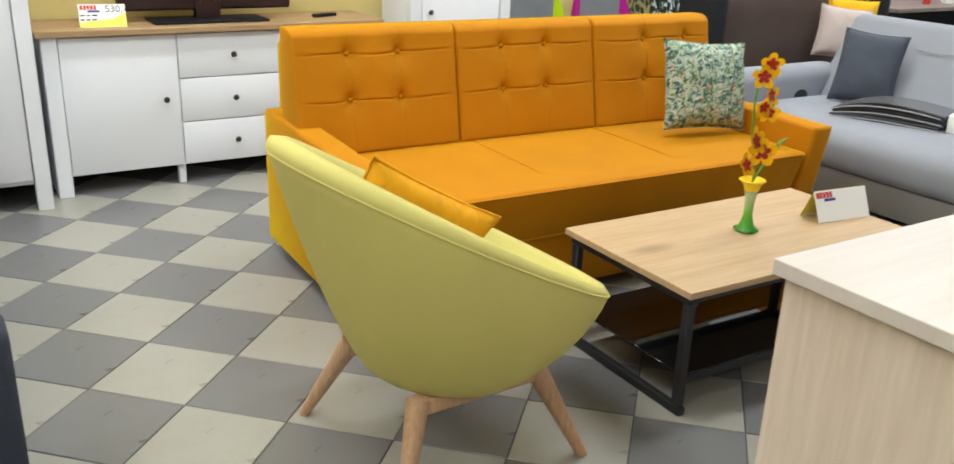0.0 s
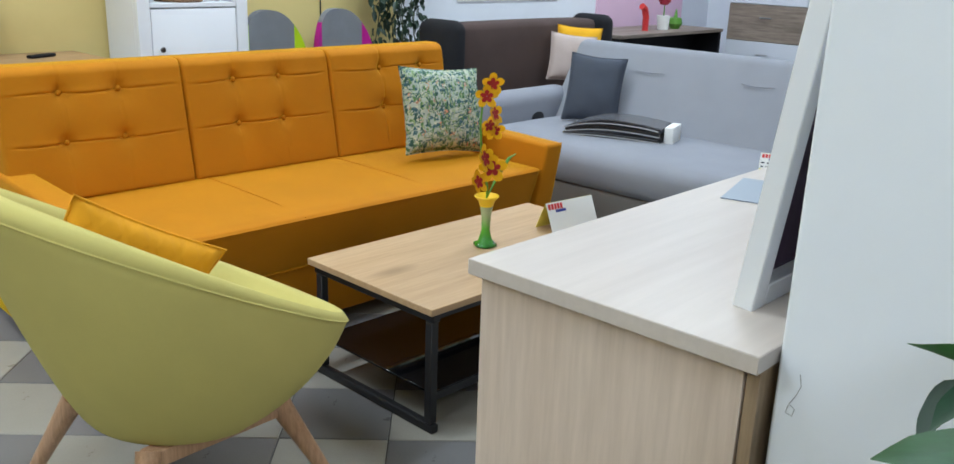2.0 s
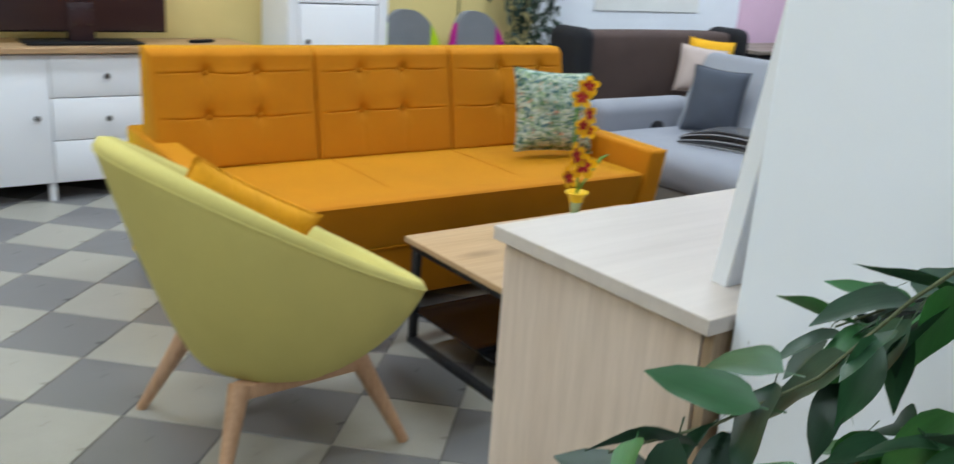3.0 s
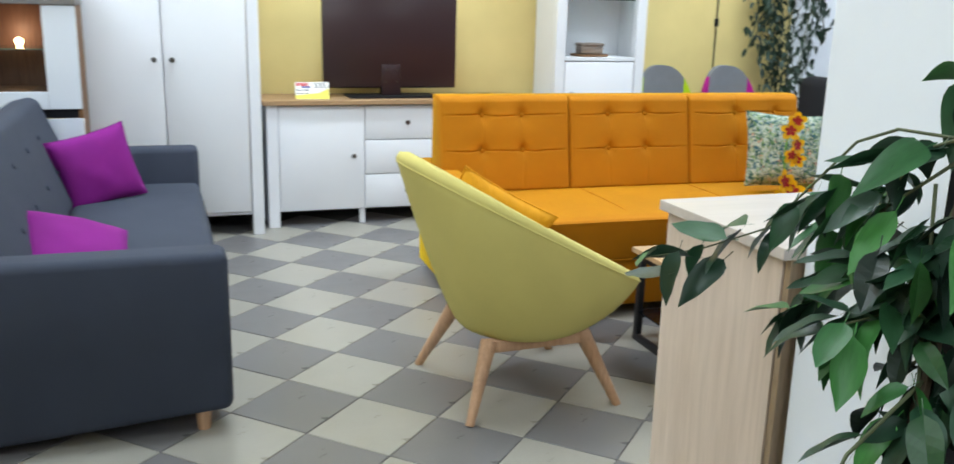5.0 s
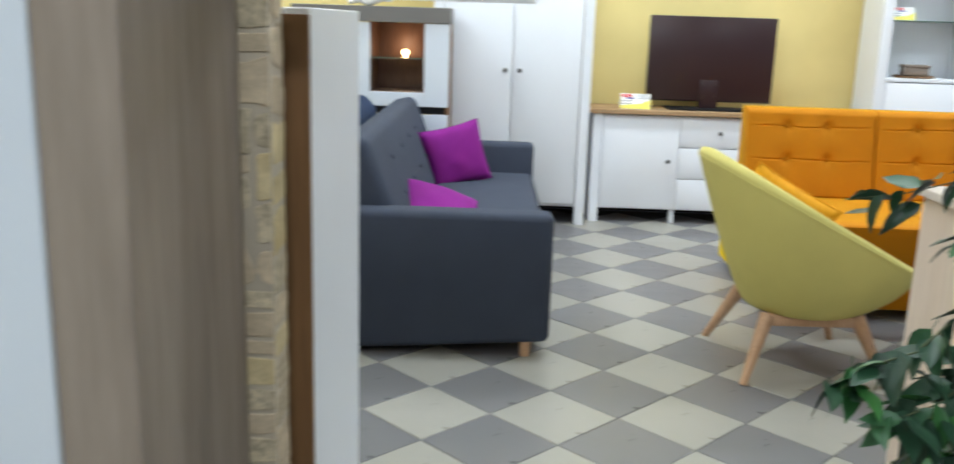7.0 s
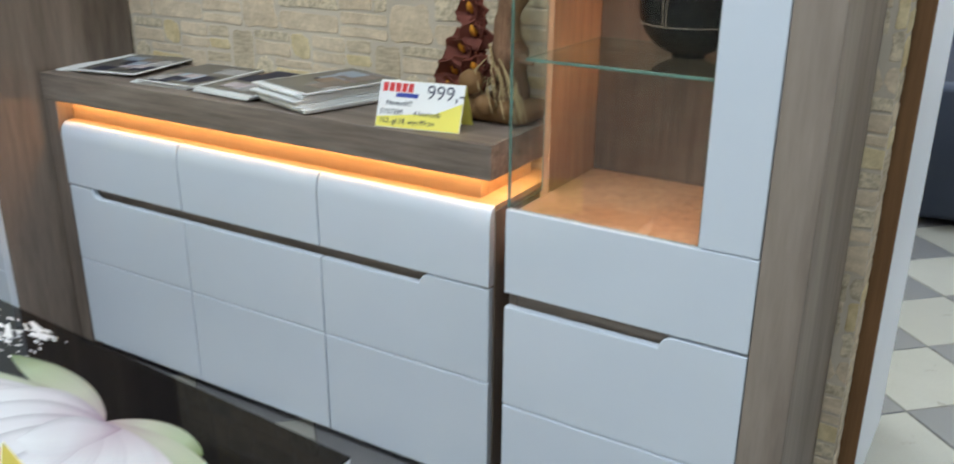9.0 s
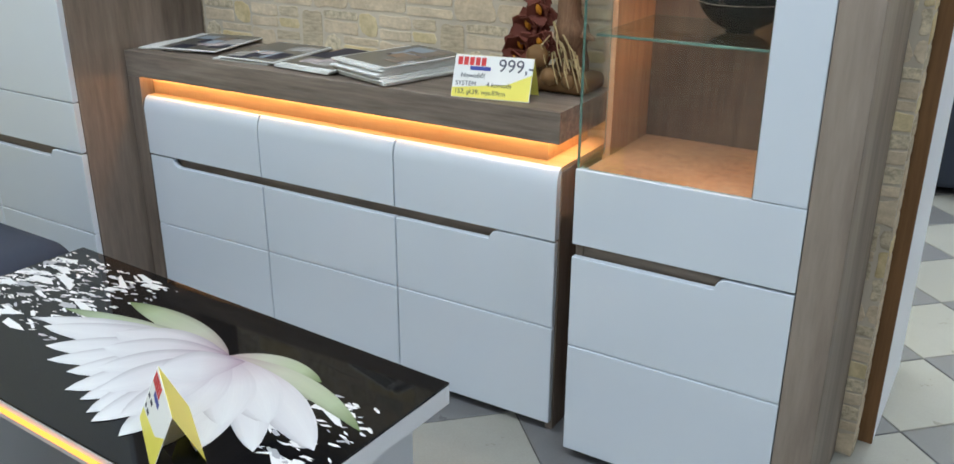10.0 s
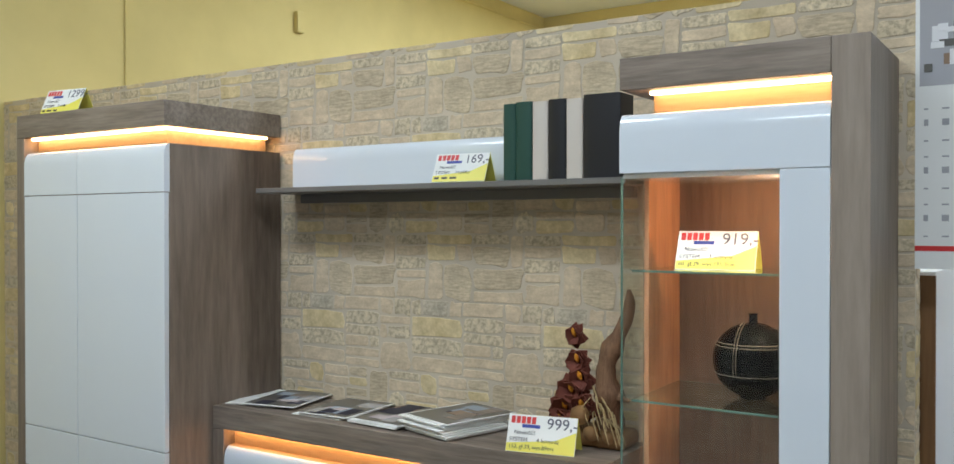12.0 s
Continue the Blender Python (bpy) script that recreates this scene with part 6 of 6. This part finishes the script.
# ---- glass-topped table with a printed water lily ----
def lily_table():
    t = thing("coffee_table", pose(-1.08, -1.19, 0, 0, 0, -2.6), "black glass-topped coffee table with a printed white water lily", "table")
    L, W, H = 1.25, 0.55, 0.45
    part("glass_top", box(-L, 0, -W, 0, H - 0.006, H, 0.001), M["black_glass"], t, "glossy black glass with a flower print")
    part("frame_edge", box(-L, 0, -0.012, 0, H - 0.05, H - 0.007, 0.001), M["white"], t)
    part("frame_edge", box(-0.012, 0, -W, -0.0125, H - 0.05, H - 0.007, 0.001), M["white"], t)
    part("frame_edge", box(-L, -L + 0.012, -W, -0.0125, H - 0.05, H - 0.007, 0.001), M["white"], t)
    part("frame_edge", box(-L + 0.0125, -0.0125, -W, -W + 0.012, H - 0.05, H - 0.007, 0.001), M["white"], t)
    part("light_strip", box(-L + 0.02, -0.02, -W - 0.006, -W - 0.001, H - 0.03, H - 0.02, 0.0005), M["led_edge"], t, "glowing orange light strip")
    for x in (-L + 0.05, -0.35):
        part("leg_panel", box(x, x + 0.30, -W + 0.06, -0.06, 0.05, H - 0.051, 0.002), M["white"], t)
    part("floor_board", box(-L + 0.04, -0.04, -W + 0.05, -0.05, 0.0, 0.049, 0.002), M["black"], t)
    # petals printed on the glass, laid a hair above it
    cx, cy = -0.451, -0.182
    z = H + 0.0004
    layer = [0]

    def petal(ang, ln, wd, mat, ox=0.0, oy=0.0, bend=0.0, blunt=1.0):
        bm = bmesh.new()
        uv = bm.loops.layers.uv.new("petal")
        layer[0] += 1
        zz = z + layer[0] * 0.00008
        sides = []
        n = 14
        for k in range(n + 1):
            s = k / n
            w = wd * math.sin(math.pi * s ** blunt) ** 0.75 * 0.52 + 0.0008
            a = radians(ang) + bend * s
            px, py = cx + ox + math.cos(a) * ln * s, cy + oy + math.sin(a) * ln * s
            nx, ny = -math.sin(a), math.cos(a)
            sides.append([bm.verts.new((px + nx * w * q, py + ny * w * q, zz)) for q in (-1, -0.33, 0.33, 1)])
        for k in range(n):
            for q in range(3):
                f = bm.faces.new((sides[k][q], sides[k + 1][q], sides[k + 1][q + 1], sides[k][q + 1]))
                for loop, (u, v) in zip(f.loops, ((q, k), (q, k + 1), (q + 1, k + 1), (q + 1, k))):
                    loop[uv].uv = (u / 3, v / n)
        part("printed_petal", bm, M[mat], t)

    for ang, ln, wd, bend in ((166, 0.40, 0.070, 0.14), (28, 0.24, 0.055, -0.35), (10, 0.42, 0.050, -0.3), (182, 0.50, 0.05, 0.1)):
        petal(ang, ln, wd, "lotus_leaf", bend=bend)
    rng = random.Random(2)
    # outer petals first, then the shorter ones over them
    for ang in (187, 194, 202, 211, 221, 232, 244, 256, -12, -27, -42, -57, -72, -87):
        turn = abs(((ang + 105) + 180) % 360 - 180)
        ln = 0.31 + (0.34 if ang > 0 else 0.10) * max(0.0, (turn - 30) / 70)
        petal(ang + rng.uniform(-2, 2), ln * rng.uniform(0.95, 1.05), rng.uniform(0.080, 0.100), "lotus_petal", bend=0.10 if ang > 180 else -0.14, blunt=1.2)
    for ang in (192, 207, 223, 240, -20, -38, -60, -80):
        petal(ang + rng.uniform(-4, 4), rng.uniform(0.23, 0.30), rng.uniform(0.085, 0.105), "lotus_petal", bend=0.06 if ang > 180 else -0.1, blunt=1.25)
    petal(226, 0.18, 0.125, "lotus_petal", 0.05, 0.0, 0.0, 1.3)
    # splashes of water in the print, too fine to tell apart
    for mat, count in (("lotus_white", 330), ("print_grey", 170)):
        bm = bmesh.new()
        for k in range(count):
            if k % 5:
                x, y = -L + 0.01 + rng.random() ** 1.3 * 0.44, -0.03 - rng.random() * 0.34
            else:
                x, y = -0.27 + rng.random() * 0.26, -0.16 - rng.random() * 0.24
            r, a0 = rng.uniform(0.002, 0.007) * (3.0 if rng.random() < 0.10 else 1.0), rng.uniform(-0.5, 0.5)
            vs = []
            for q in range(5):
                a = 2 * math.pi * q / 5 + rng.uniform(-0.4, 0.4)
                dx, dy = r * rng.uniform(0.6, 1.4) * math.cos(a) * 2.6, r * rng.uniform(0.5, 1.2) * math.sin(a) * 0.9
                px, py = x + dx * math.cos(a0) - dy * math.sin(a0), y + dx * math.sin(a0) + dy * math.cos(a0)
                vs.append(bm.verts.new((max(-L + 0.004, min(-0.004, px)), max(-W + 0.004, min(-0.004, py)), z - 0.0003 + 0.000001 * k + (0.0001 if mat == "print_grey" else 0))))
            bm.faces.new(vs)
        tagged(part("printed_splash", bm, M[mat], t), "white and grey printed water splashes", "", "", "stuff")


lily_table()


def dark_pouffe():
    s = thing("pouffe", pose(-2.80, -1.33, 0), "dark grey upholstered pouffe with rounded edges", "pouffe")
    part("body", soft_box(-0.45, 0.45, -0.40, 0.20, 0.06, 0.47, 0.07, 4, 0.012, 6), M["charcoal"], s)
    for x in (-0.36, 0.36):
        for y in (-0.32, 0.12):
            part("foot", rod((x, y, 0), (x, y, 0.06), 0.02, 0.024), M["black"], s)


dark_pouffe()


# ---- calendar on the partition's end ----
def calendar():
    c = thing("wall_calendar", pose(-0.402, -0.336, 1.43), "large printed paper calendar hanging at the partition's edge", "calendar")
    part("sheet", box(0.0, 0.36, -0.004, -0.002, 0, 0.70, 0), M["paper"], c)
    part("photo", box(0.01, 0.35, -0.0046, -0.0041, 0.46, 0.69, 0), M["print_grey"], c, "grey printed interior photo")
    rng = random.Random(9)
    for k in range(26):
        x0, z0 = 0.02 + rng.random() * 0.28, 0.48 + rng.random() * 0.13
        part("photo_detail", box(x0, x0 + 0.012 + rng.random() * 0.03, -0.0049 - 0.0001 * k, -0.0047, z0, z0 + 0.012 + rng.random() * 0.03, 0), M[rng.choice(("print_dark", "lotus_white", "lotus_white", "print_blue", "print_brown"))], c)
    for row in range(9):
        for col in range(8):
            x0, z0 = 0.02 + col * 0.041, 0.08 + row * 0.040
            tall = 0.016 if row % 3 == 1 else 0.004
            part("printed_mark", box(x0, x0 + 0.010 + 0.006 * ((row * 3 + col) % 3), -0.0046, -0.0041, z0, z0 + tall, 0), M["print_grey"], c)
    part("red_line", box(0.0, 0.36, -0.0046, -0.0041, 0.045, 0.058, 0), M["red"], c)


calendar()


# ---- far end: desk, flowers, cupboards, painting ----
def far_end():
    d = thing("desk", pose(6.75, 4.62, 0), "grey-oak desk against the pink wall", "desk")
    part("top_board", box(0, 1.75, 0, 0.62, 0.77, 0.80, 0.003), M["walnut_x"], d)
    part("modesty_panel", box(0.03, 1.72, 0.30, 0.32, 0.35, 0.768, 0.002), M["black"], d)
    for x in (0.0, 1.71):
        part("side_panel", box(x, x + 0.04, 0.02, 0.60, 0, 0.769, 0.002), M["black"], d)
    p = thing("potted_flower", pose(7.75, 4.85, 0.80), "dark red artificial flower in a white pot", "flower")
    part("pot", lathe([(0.05, 0), (0.065, 0.13), (0.06, 0.13), (0.05, 0.11)], 16), M["paper"], p)
    part("stem", add_tube(bmesh.new(), [(0, 0, 0.1), (0, 0, 0.2), (0.01, 0, 0.28)], 0.006, 5), M["stem_green"], p)
    for k in range(9):
        t = k * 0.7
        part("petal", soft_box(0.05 * math.cos(t) - 0.04, 0.05 * math.cos(t) + 0.04, -0.02, 0.02, 0.27 + 0.045 * math.sin(t), 0.31 + 0.045 * math.sin(t), 0.012, 2), M["flower_red"], p)
    g = thing("potted_plant", pose(7.98, 4.86, 0.80), "small green plant in a round pot", "plant")
    part("pot", lathe([(0.04, 0), (0.07, 0.05), (0.06, 0.10), (0.045, 0.105)], 16), M["stem_green"], g)
    part("shoot", add_tube(bmesh.new(), [(0, 0, 0.1), (0.01, 0, 0.18)], [0.02, 0.006], 6), M["stem_green"], g)
    r = thing("desk_ornament", pose(7.42, 4.85, 0.80), "bright red curved desk ornament", "ornament")
    part("body", add_tube(bmesh.new(), [(0.03, 0, 0), (0.03, 0, 0.12), (0, 0, 0.20), (-0.05, 0, 0.22)], 0.03, 8), M["red"], r)
    w = setting("trim_pink_panel", box(7.45, 9.0, NORTH + 0.03, NORTH + 0.048, 0, 2.6, 0), M["pink"], "pale pink painted wall panel")
    # tall cupboards on the east side
    for k, (x, y) in enumerate(((8.55, 4.60), (8.75, 3.75), (8.85, 2.9), (8.85, 2.0))):
        c = thing("tall_cupboard", pose(x, y, 0), "pale grey tall cupboard with bar handles", "cupboard", "far cupboards")
        part("body", box(0, 0.5, -0.80, 0, 0, 2.1, 0.003), M["lacquer_grey"], c)
        for q, (z0, z1) in enumerate(((0.05, 0.70), (0.705, 1.05), (1.055, 2.08))):
            dr = part("door", box(-0.02, -0.001, -0.795, -0.005, z0, z1, 0.003), M["lacquer_grey"] if q != 1 or k else M["walnut_y"], c)
            part("handle", rod((-0.04, -0.46, z1 - 0.12), (-0.04, -0.34, z1 - 0.12), 0.006), M["chrome"], dr)
    pt = thing("wall_picture", pose(5.55, NORTH + 0.046, 1.05), "white wall picture with pink flower print", "picture")
    part("sheet", box(0, 1.3, -0.006, 0, 0, 1.2, 0.001), M["paper"], pt)
    rng = random.Random(6)
    for k in range(26):
        bm = bmesh.new()
        x, z, r2 = 0.38 + rng.gauss(0, 0.13), 0.22 + abs(rng.gauss(0, 0.16)), rng.uniform(0.03, 0.09)
        a0 = rng.random() * 6
        bm.faces.new([bm.verts.new((x + r2 * math.cos(a0 - q * 0.785) * rng.uniform(0.7, 1.2), -0.0065 - 0.0001 * k, z + r2 * math.sin(a0 - q * 0.785) * rng.uniform(0.7, 1.2))) for q in range(8)])
        part("printed_petal", bm, M[rng.choice(("flower_pink", "flower_pink", "lotus_pink", "card_yellow"))], pt)


far_end()


# ---- floor tiles, laid on the diagonal ----
SIDE = 0.333
LAT = SIDE / 2 ** 0.5
TX, TY = 0.633, 1.753


def tile_mesh(name, material):
    bm = bmesh.new()
    h = SIDE / 2 - 0.002
    add_box(bm, -h, h, -h, h, -0.02, 0.0, 0.0)
    top = [e for e in bm.edges if all(v.co.z > -0.001 for v in e.verts)]
    bmesh.ops.bevel(bm, geom=top, offset=0.0018, segments=1, affect="EDGES")
    me = mesh_from(bm, name)
    me.materials.append(material)
    return me


def floor_tiles():
    floor = setting("floor", box(WEST, EAST, SOUTH, NORTH, -0.05, -0.0035, 0), M["grout"], "checkered floor of grey and beige ceramic tiles")
    pale, grey = tile_mesh("tile_pale", M["tile_pale"]), tile_mesh("tile_grey", M["tile_grey"])
    turn = Matrix.Rotation(radians(45), 4, "Z")
    near, far = [], []
    for i in range(-60, 60):
        for j in range(-70, 60):
            if (i + j) % 2 == 0:
                continue
            x, y = TX + i * LAT, TY + j * LAT
            if WEST + 0.2 < x < EAST - 0.2 and SOUTH + 0.2 < y < NORTH - 0.1:
                near.append((math.hypot(x - 0.6, (y - 2.0) * 0.8), x, y, (i % 2) == PALE))
    near.sort()
    for k, (d, x, y, light) in enumerate(near):
        if k < 300:
            ob = new("tile", pale if light else grey)
            ob.parent = floor
            ob.matrix_basis = Matrix.Translation((x, y, 0.0005 * ((k * 7) % 3 - 1) * 0.6)) @ turn
        else:
            far.append((x, y, light))
    for light in (True, False):
        vs, fs = [], []
        src = pale if light else grey
        for x, y, l in far:
            if l != light:
                continue
            o = len(vs)
            vs += [tuple((Matrix.Translation((x, y, 0)) @ turn) @ v.co) for v in src.vertices]
            fs += [tuple(o + q for q in p.vertices) for p in src.polygons]
        me = bpy.data.meshes.new("tiles_beyond")
        me.from_pydata(vs, [], fs)
        me.materials.append(M["tile_pale"] if light else M["tile_grey"])
        ob = new("tiles_beyond", me)
        ob.parent = floor
        tagged(ob, "pale beige floor tiles" if light else "grey floor tiles", "", "", "stuff")


PALE = 0
floor_tiles()


# ---- stones of the partition ----
# the cladding comes in lengths of one width, on which the same stones return
ROLL_W, ROLL_H = 0.53, 0.64


def stone_mesh(x0, x1, z0, z1, rng, material):
    """One uneven stone, in its place on the roll."""
    bm = bmesh.new()
    w, h = x1 - x0 - 0.0035, z1 - z0 - 0.0035
    cx, cz = (x0 + x1) / 2, (z0 + z1) / 2
    r = min(w, h) * rng.uniform(0.08, 0.26)
    j = min(w, h) * 0.13
    pts = []
    for sx, sz, a in ((-1, -1, 180), (1, -1, 270), (1, 1, 0), (-1, 1, 90)):
        ox, oz = rng.uniform(-j, j * 0.3) * sx, rng.uniform(-j, j * 0.3) * sz
        for k in range(3):
            t = radians(a + 45 * k)
            pts.append((sx * (w / 2 - r) + ox + r * math.cos(t), sz * (h / 2 - r) + oz + r * math.sin(t)))
        nx, nz = ((0, -1), (1, 0), (0, 1), (-1, 0))[(a // 90 + 2) % 4]
        pts.append((nx * w / 2 + rng.uniform(-j, 0.2 * j) * nx + nz * rng.uniform(-0.1, 0.1) * w, nz * h / 2 + rng.uniform(-j, 0.2 * j) * nz + nx * rng.uniform(-0.1, 0.1) * h))
    low = [bm.verts.new((cx + x, 0, cz + z)) for x, z in pts]
    top = [bm.verts.new((cx + x * (1 - 0.003 / w), -0.0018, cz + z * (1 - 0.003 / h))) for x, z in pts]
    n = len(pts)
    for k in range(n):
        bm.faces.new((low[k], low[(k + 1) % n], top[(k + 1) % n], top[k]))
    bm.faces.new(top)
    bmesh.ops.recalc_face_normals(bm, faces=bm.faces)
    me = mesh_from(bm, "stone", angle=30)
    me.materials.append(material)
    return me


def roll_stones(rng):
    """The stones of one width: bands, split again and again into uneven pieces."""
    got = []

    def split(x0, x1, z0, z1):
        w, h = x1 - x0, z1 - z0
        small = w * h < rng.choice((0.006, 0.010, 0.016)) and w < 0.24 and h < 0.16
        if w > 0.27 or (not small and w > rng.uniform(1.2, 2.8) * h):
            x = x0 + w * rng.uniform(0.24, 0.76)
            split(x0, x, z0, z1)
            split(x, x1, z0, z1)
        elif not small:
            z = z0 + h * rng.uniform(0.3, 0.7)
            split(x0, x1, z0, z)
            split(x0, x1, z, z1)
        else:
            k = rng.choices(range(5), (0.44, 0.13, 0.16, 0.18, 0.09))[0]
            got.append((x0, z0, stone_mesh(x0, x1, z0, z1, rng, STONES[k])))

    z = 0.0
    for h in (0.23, 0.15, 0.26):
        o = rng.uniform(-0.3, 0.0)
        split(o, o + ROLL_W, z, z + h)
        z += h
    return got


def partition_stones():
    rng = random.Random(31)
    cell = roll_stones(rng)
    rows = []
    for i in range(-1, 10):
        for q in range(4):
            for x0, z0, me in cell:
                dx, dz = PX0 + i * ROLL_W, q * ROLL_H
                xs = [dx + v.co.x for v in me.vertices]
                zs = [dz + v.co.z for v in me.vertices]
                if min(xs) > PX1 - 0.015 or max(xs) < PX0 + 0.015 or min(zs) > PZ - 0.015:
                    continue
                if min(xs) < PX0 or max(xs) > PX1 or max(zs) > PZ:
                    # a stone cut off at the cladding's edge
                    me = me.copy()
                    for v in me.vertices:
                        v.co.x = max(PX0 - dx, min(PX1 - dx, v.co.x))
                        v.co.z = min(PZ - dz, v.co.z)
                u, z = sum(xs) / len(xs), sum(zs) / len(zs)
                rows.append((math.hypot((u + 1.75) * 0.75, z - 1.45), Matrix.Translation((dx, PY + 0.0035, dz)), me))
    z = 0.0
    while z < PZ - 0.05:
        h = rng.uniform(0.04, 0.09)
        h = min(h, PZ - z)
        me = stone_mesh(PY + 0.006, -0.244, z, z + h, rng, STONES[rng.choices(range(5), (0.45, 0.25, 0.1, 0.15, 0.05))[0]])
        rows.append((abs(z - 1.2) * 0.4, Matrix.Translation((PX1 + 0.0005, 0, 0)) @ Matrix.Rotation(radians(90), 4, "Z"), me))
        z += h
    rows.sort(key=lambda r: r[0])
    far = [([], []) for m in STONES]
    for k, (d, m, me) in enumerate(rows):
        if k < 300:
            ob = new("stone", me)
            ob.parent = partition
            ob.matrix_basis = m
        else:
            vs, fs = far[STONES.index(me.materials[0])]
            o = len(vs)
            vs += [tuple(m @ v.co) for v in me.vertices]
            fs += [tuple(o + q for q in p.vertices) for p in me.polygons]
    for mat, (vs, fs) in zip(STONES, far):
        me = bpy.data.meshes.new("stones_beyond")
        me.from_pydata(vs, [], fs)
        me.materials.append(mat)
        ob = new("stones_beyond", me)
        ob.parent = partition
        tagged(ob, "beige and grey cladding stones", "", "", "stuff")


partition_stones()
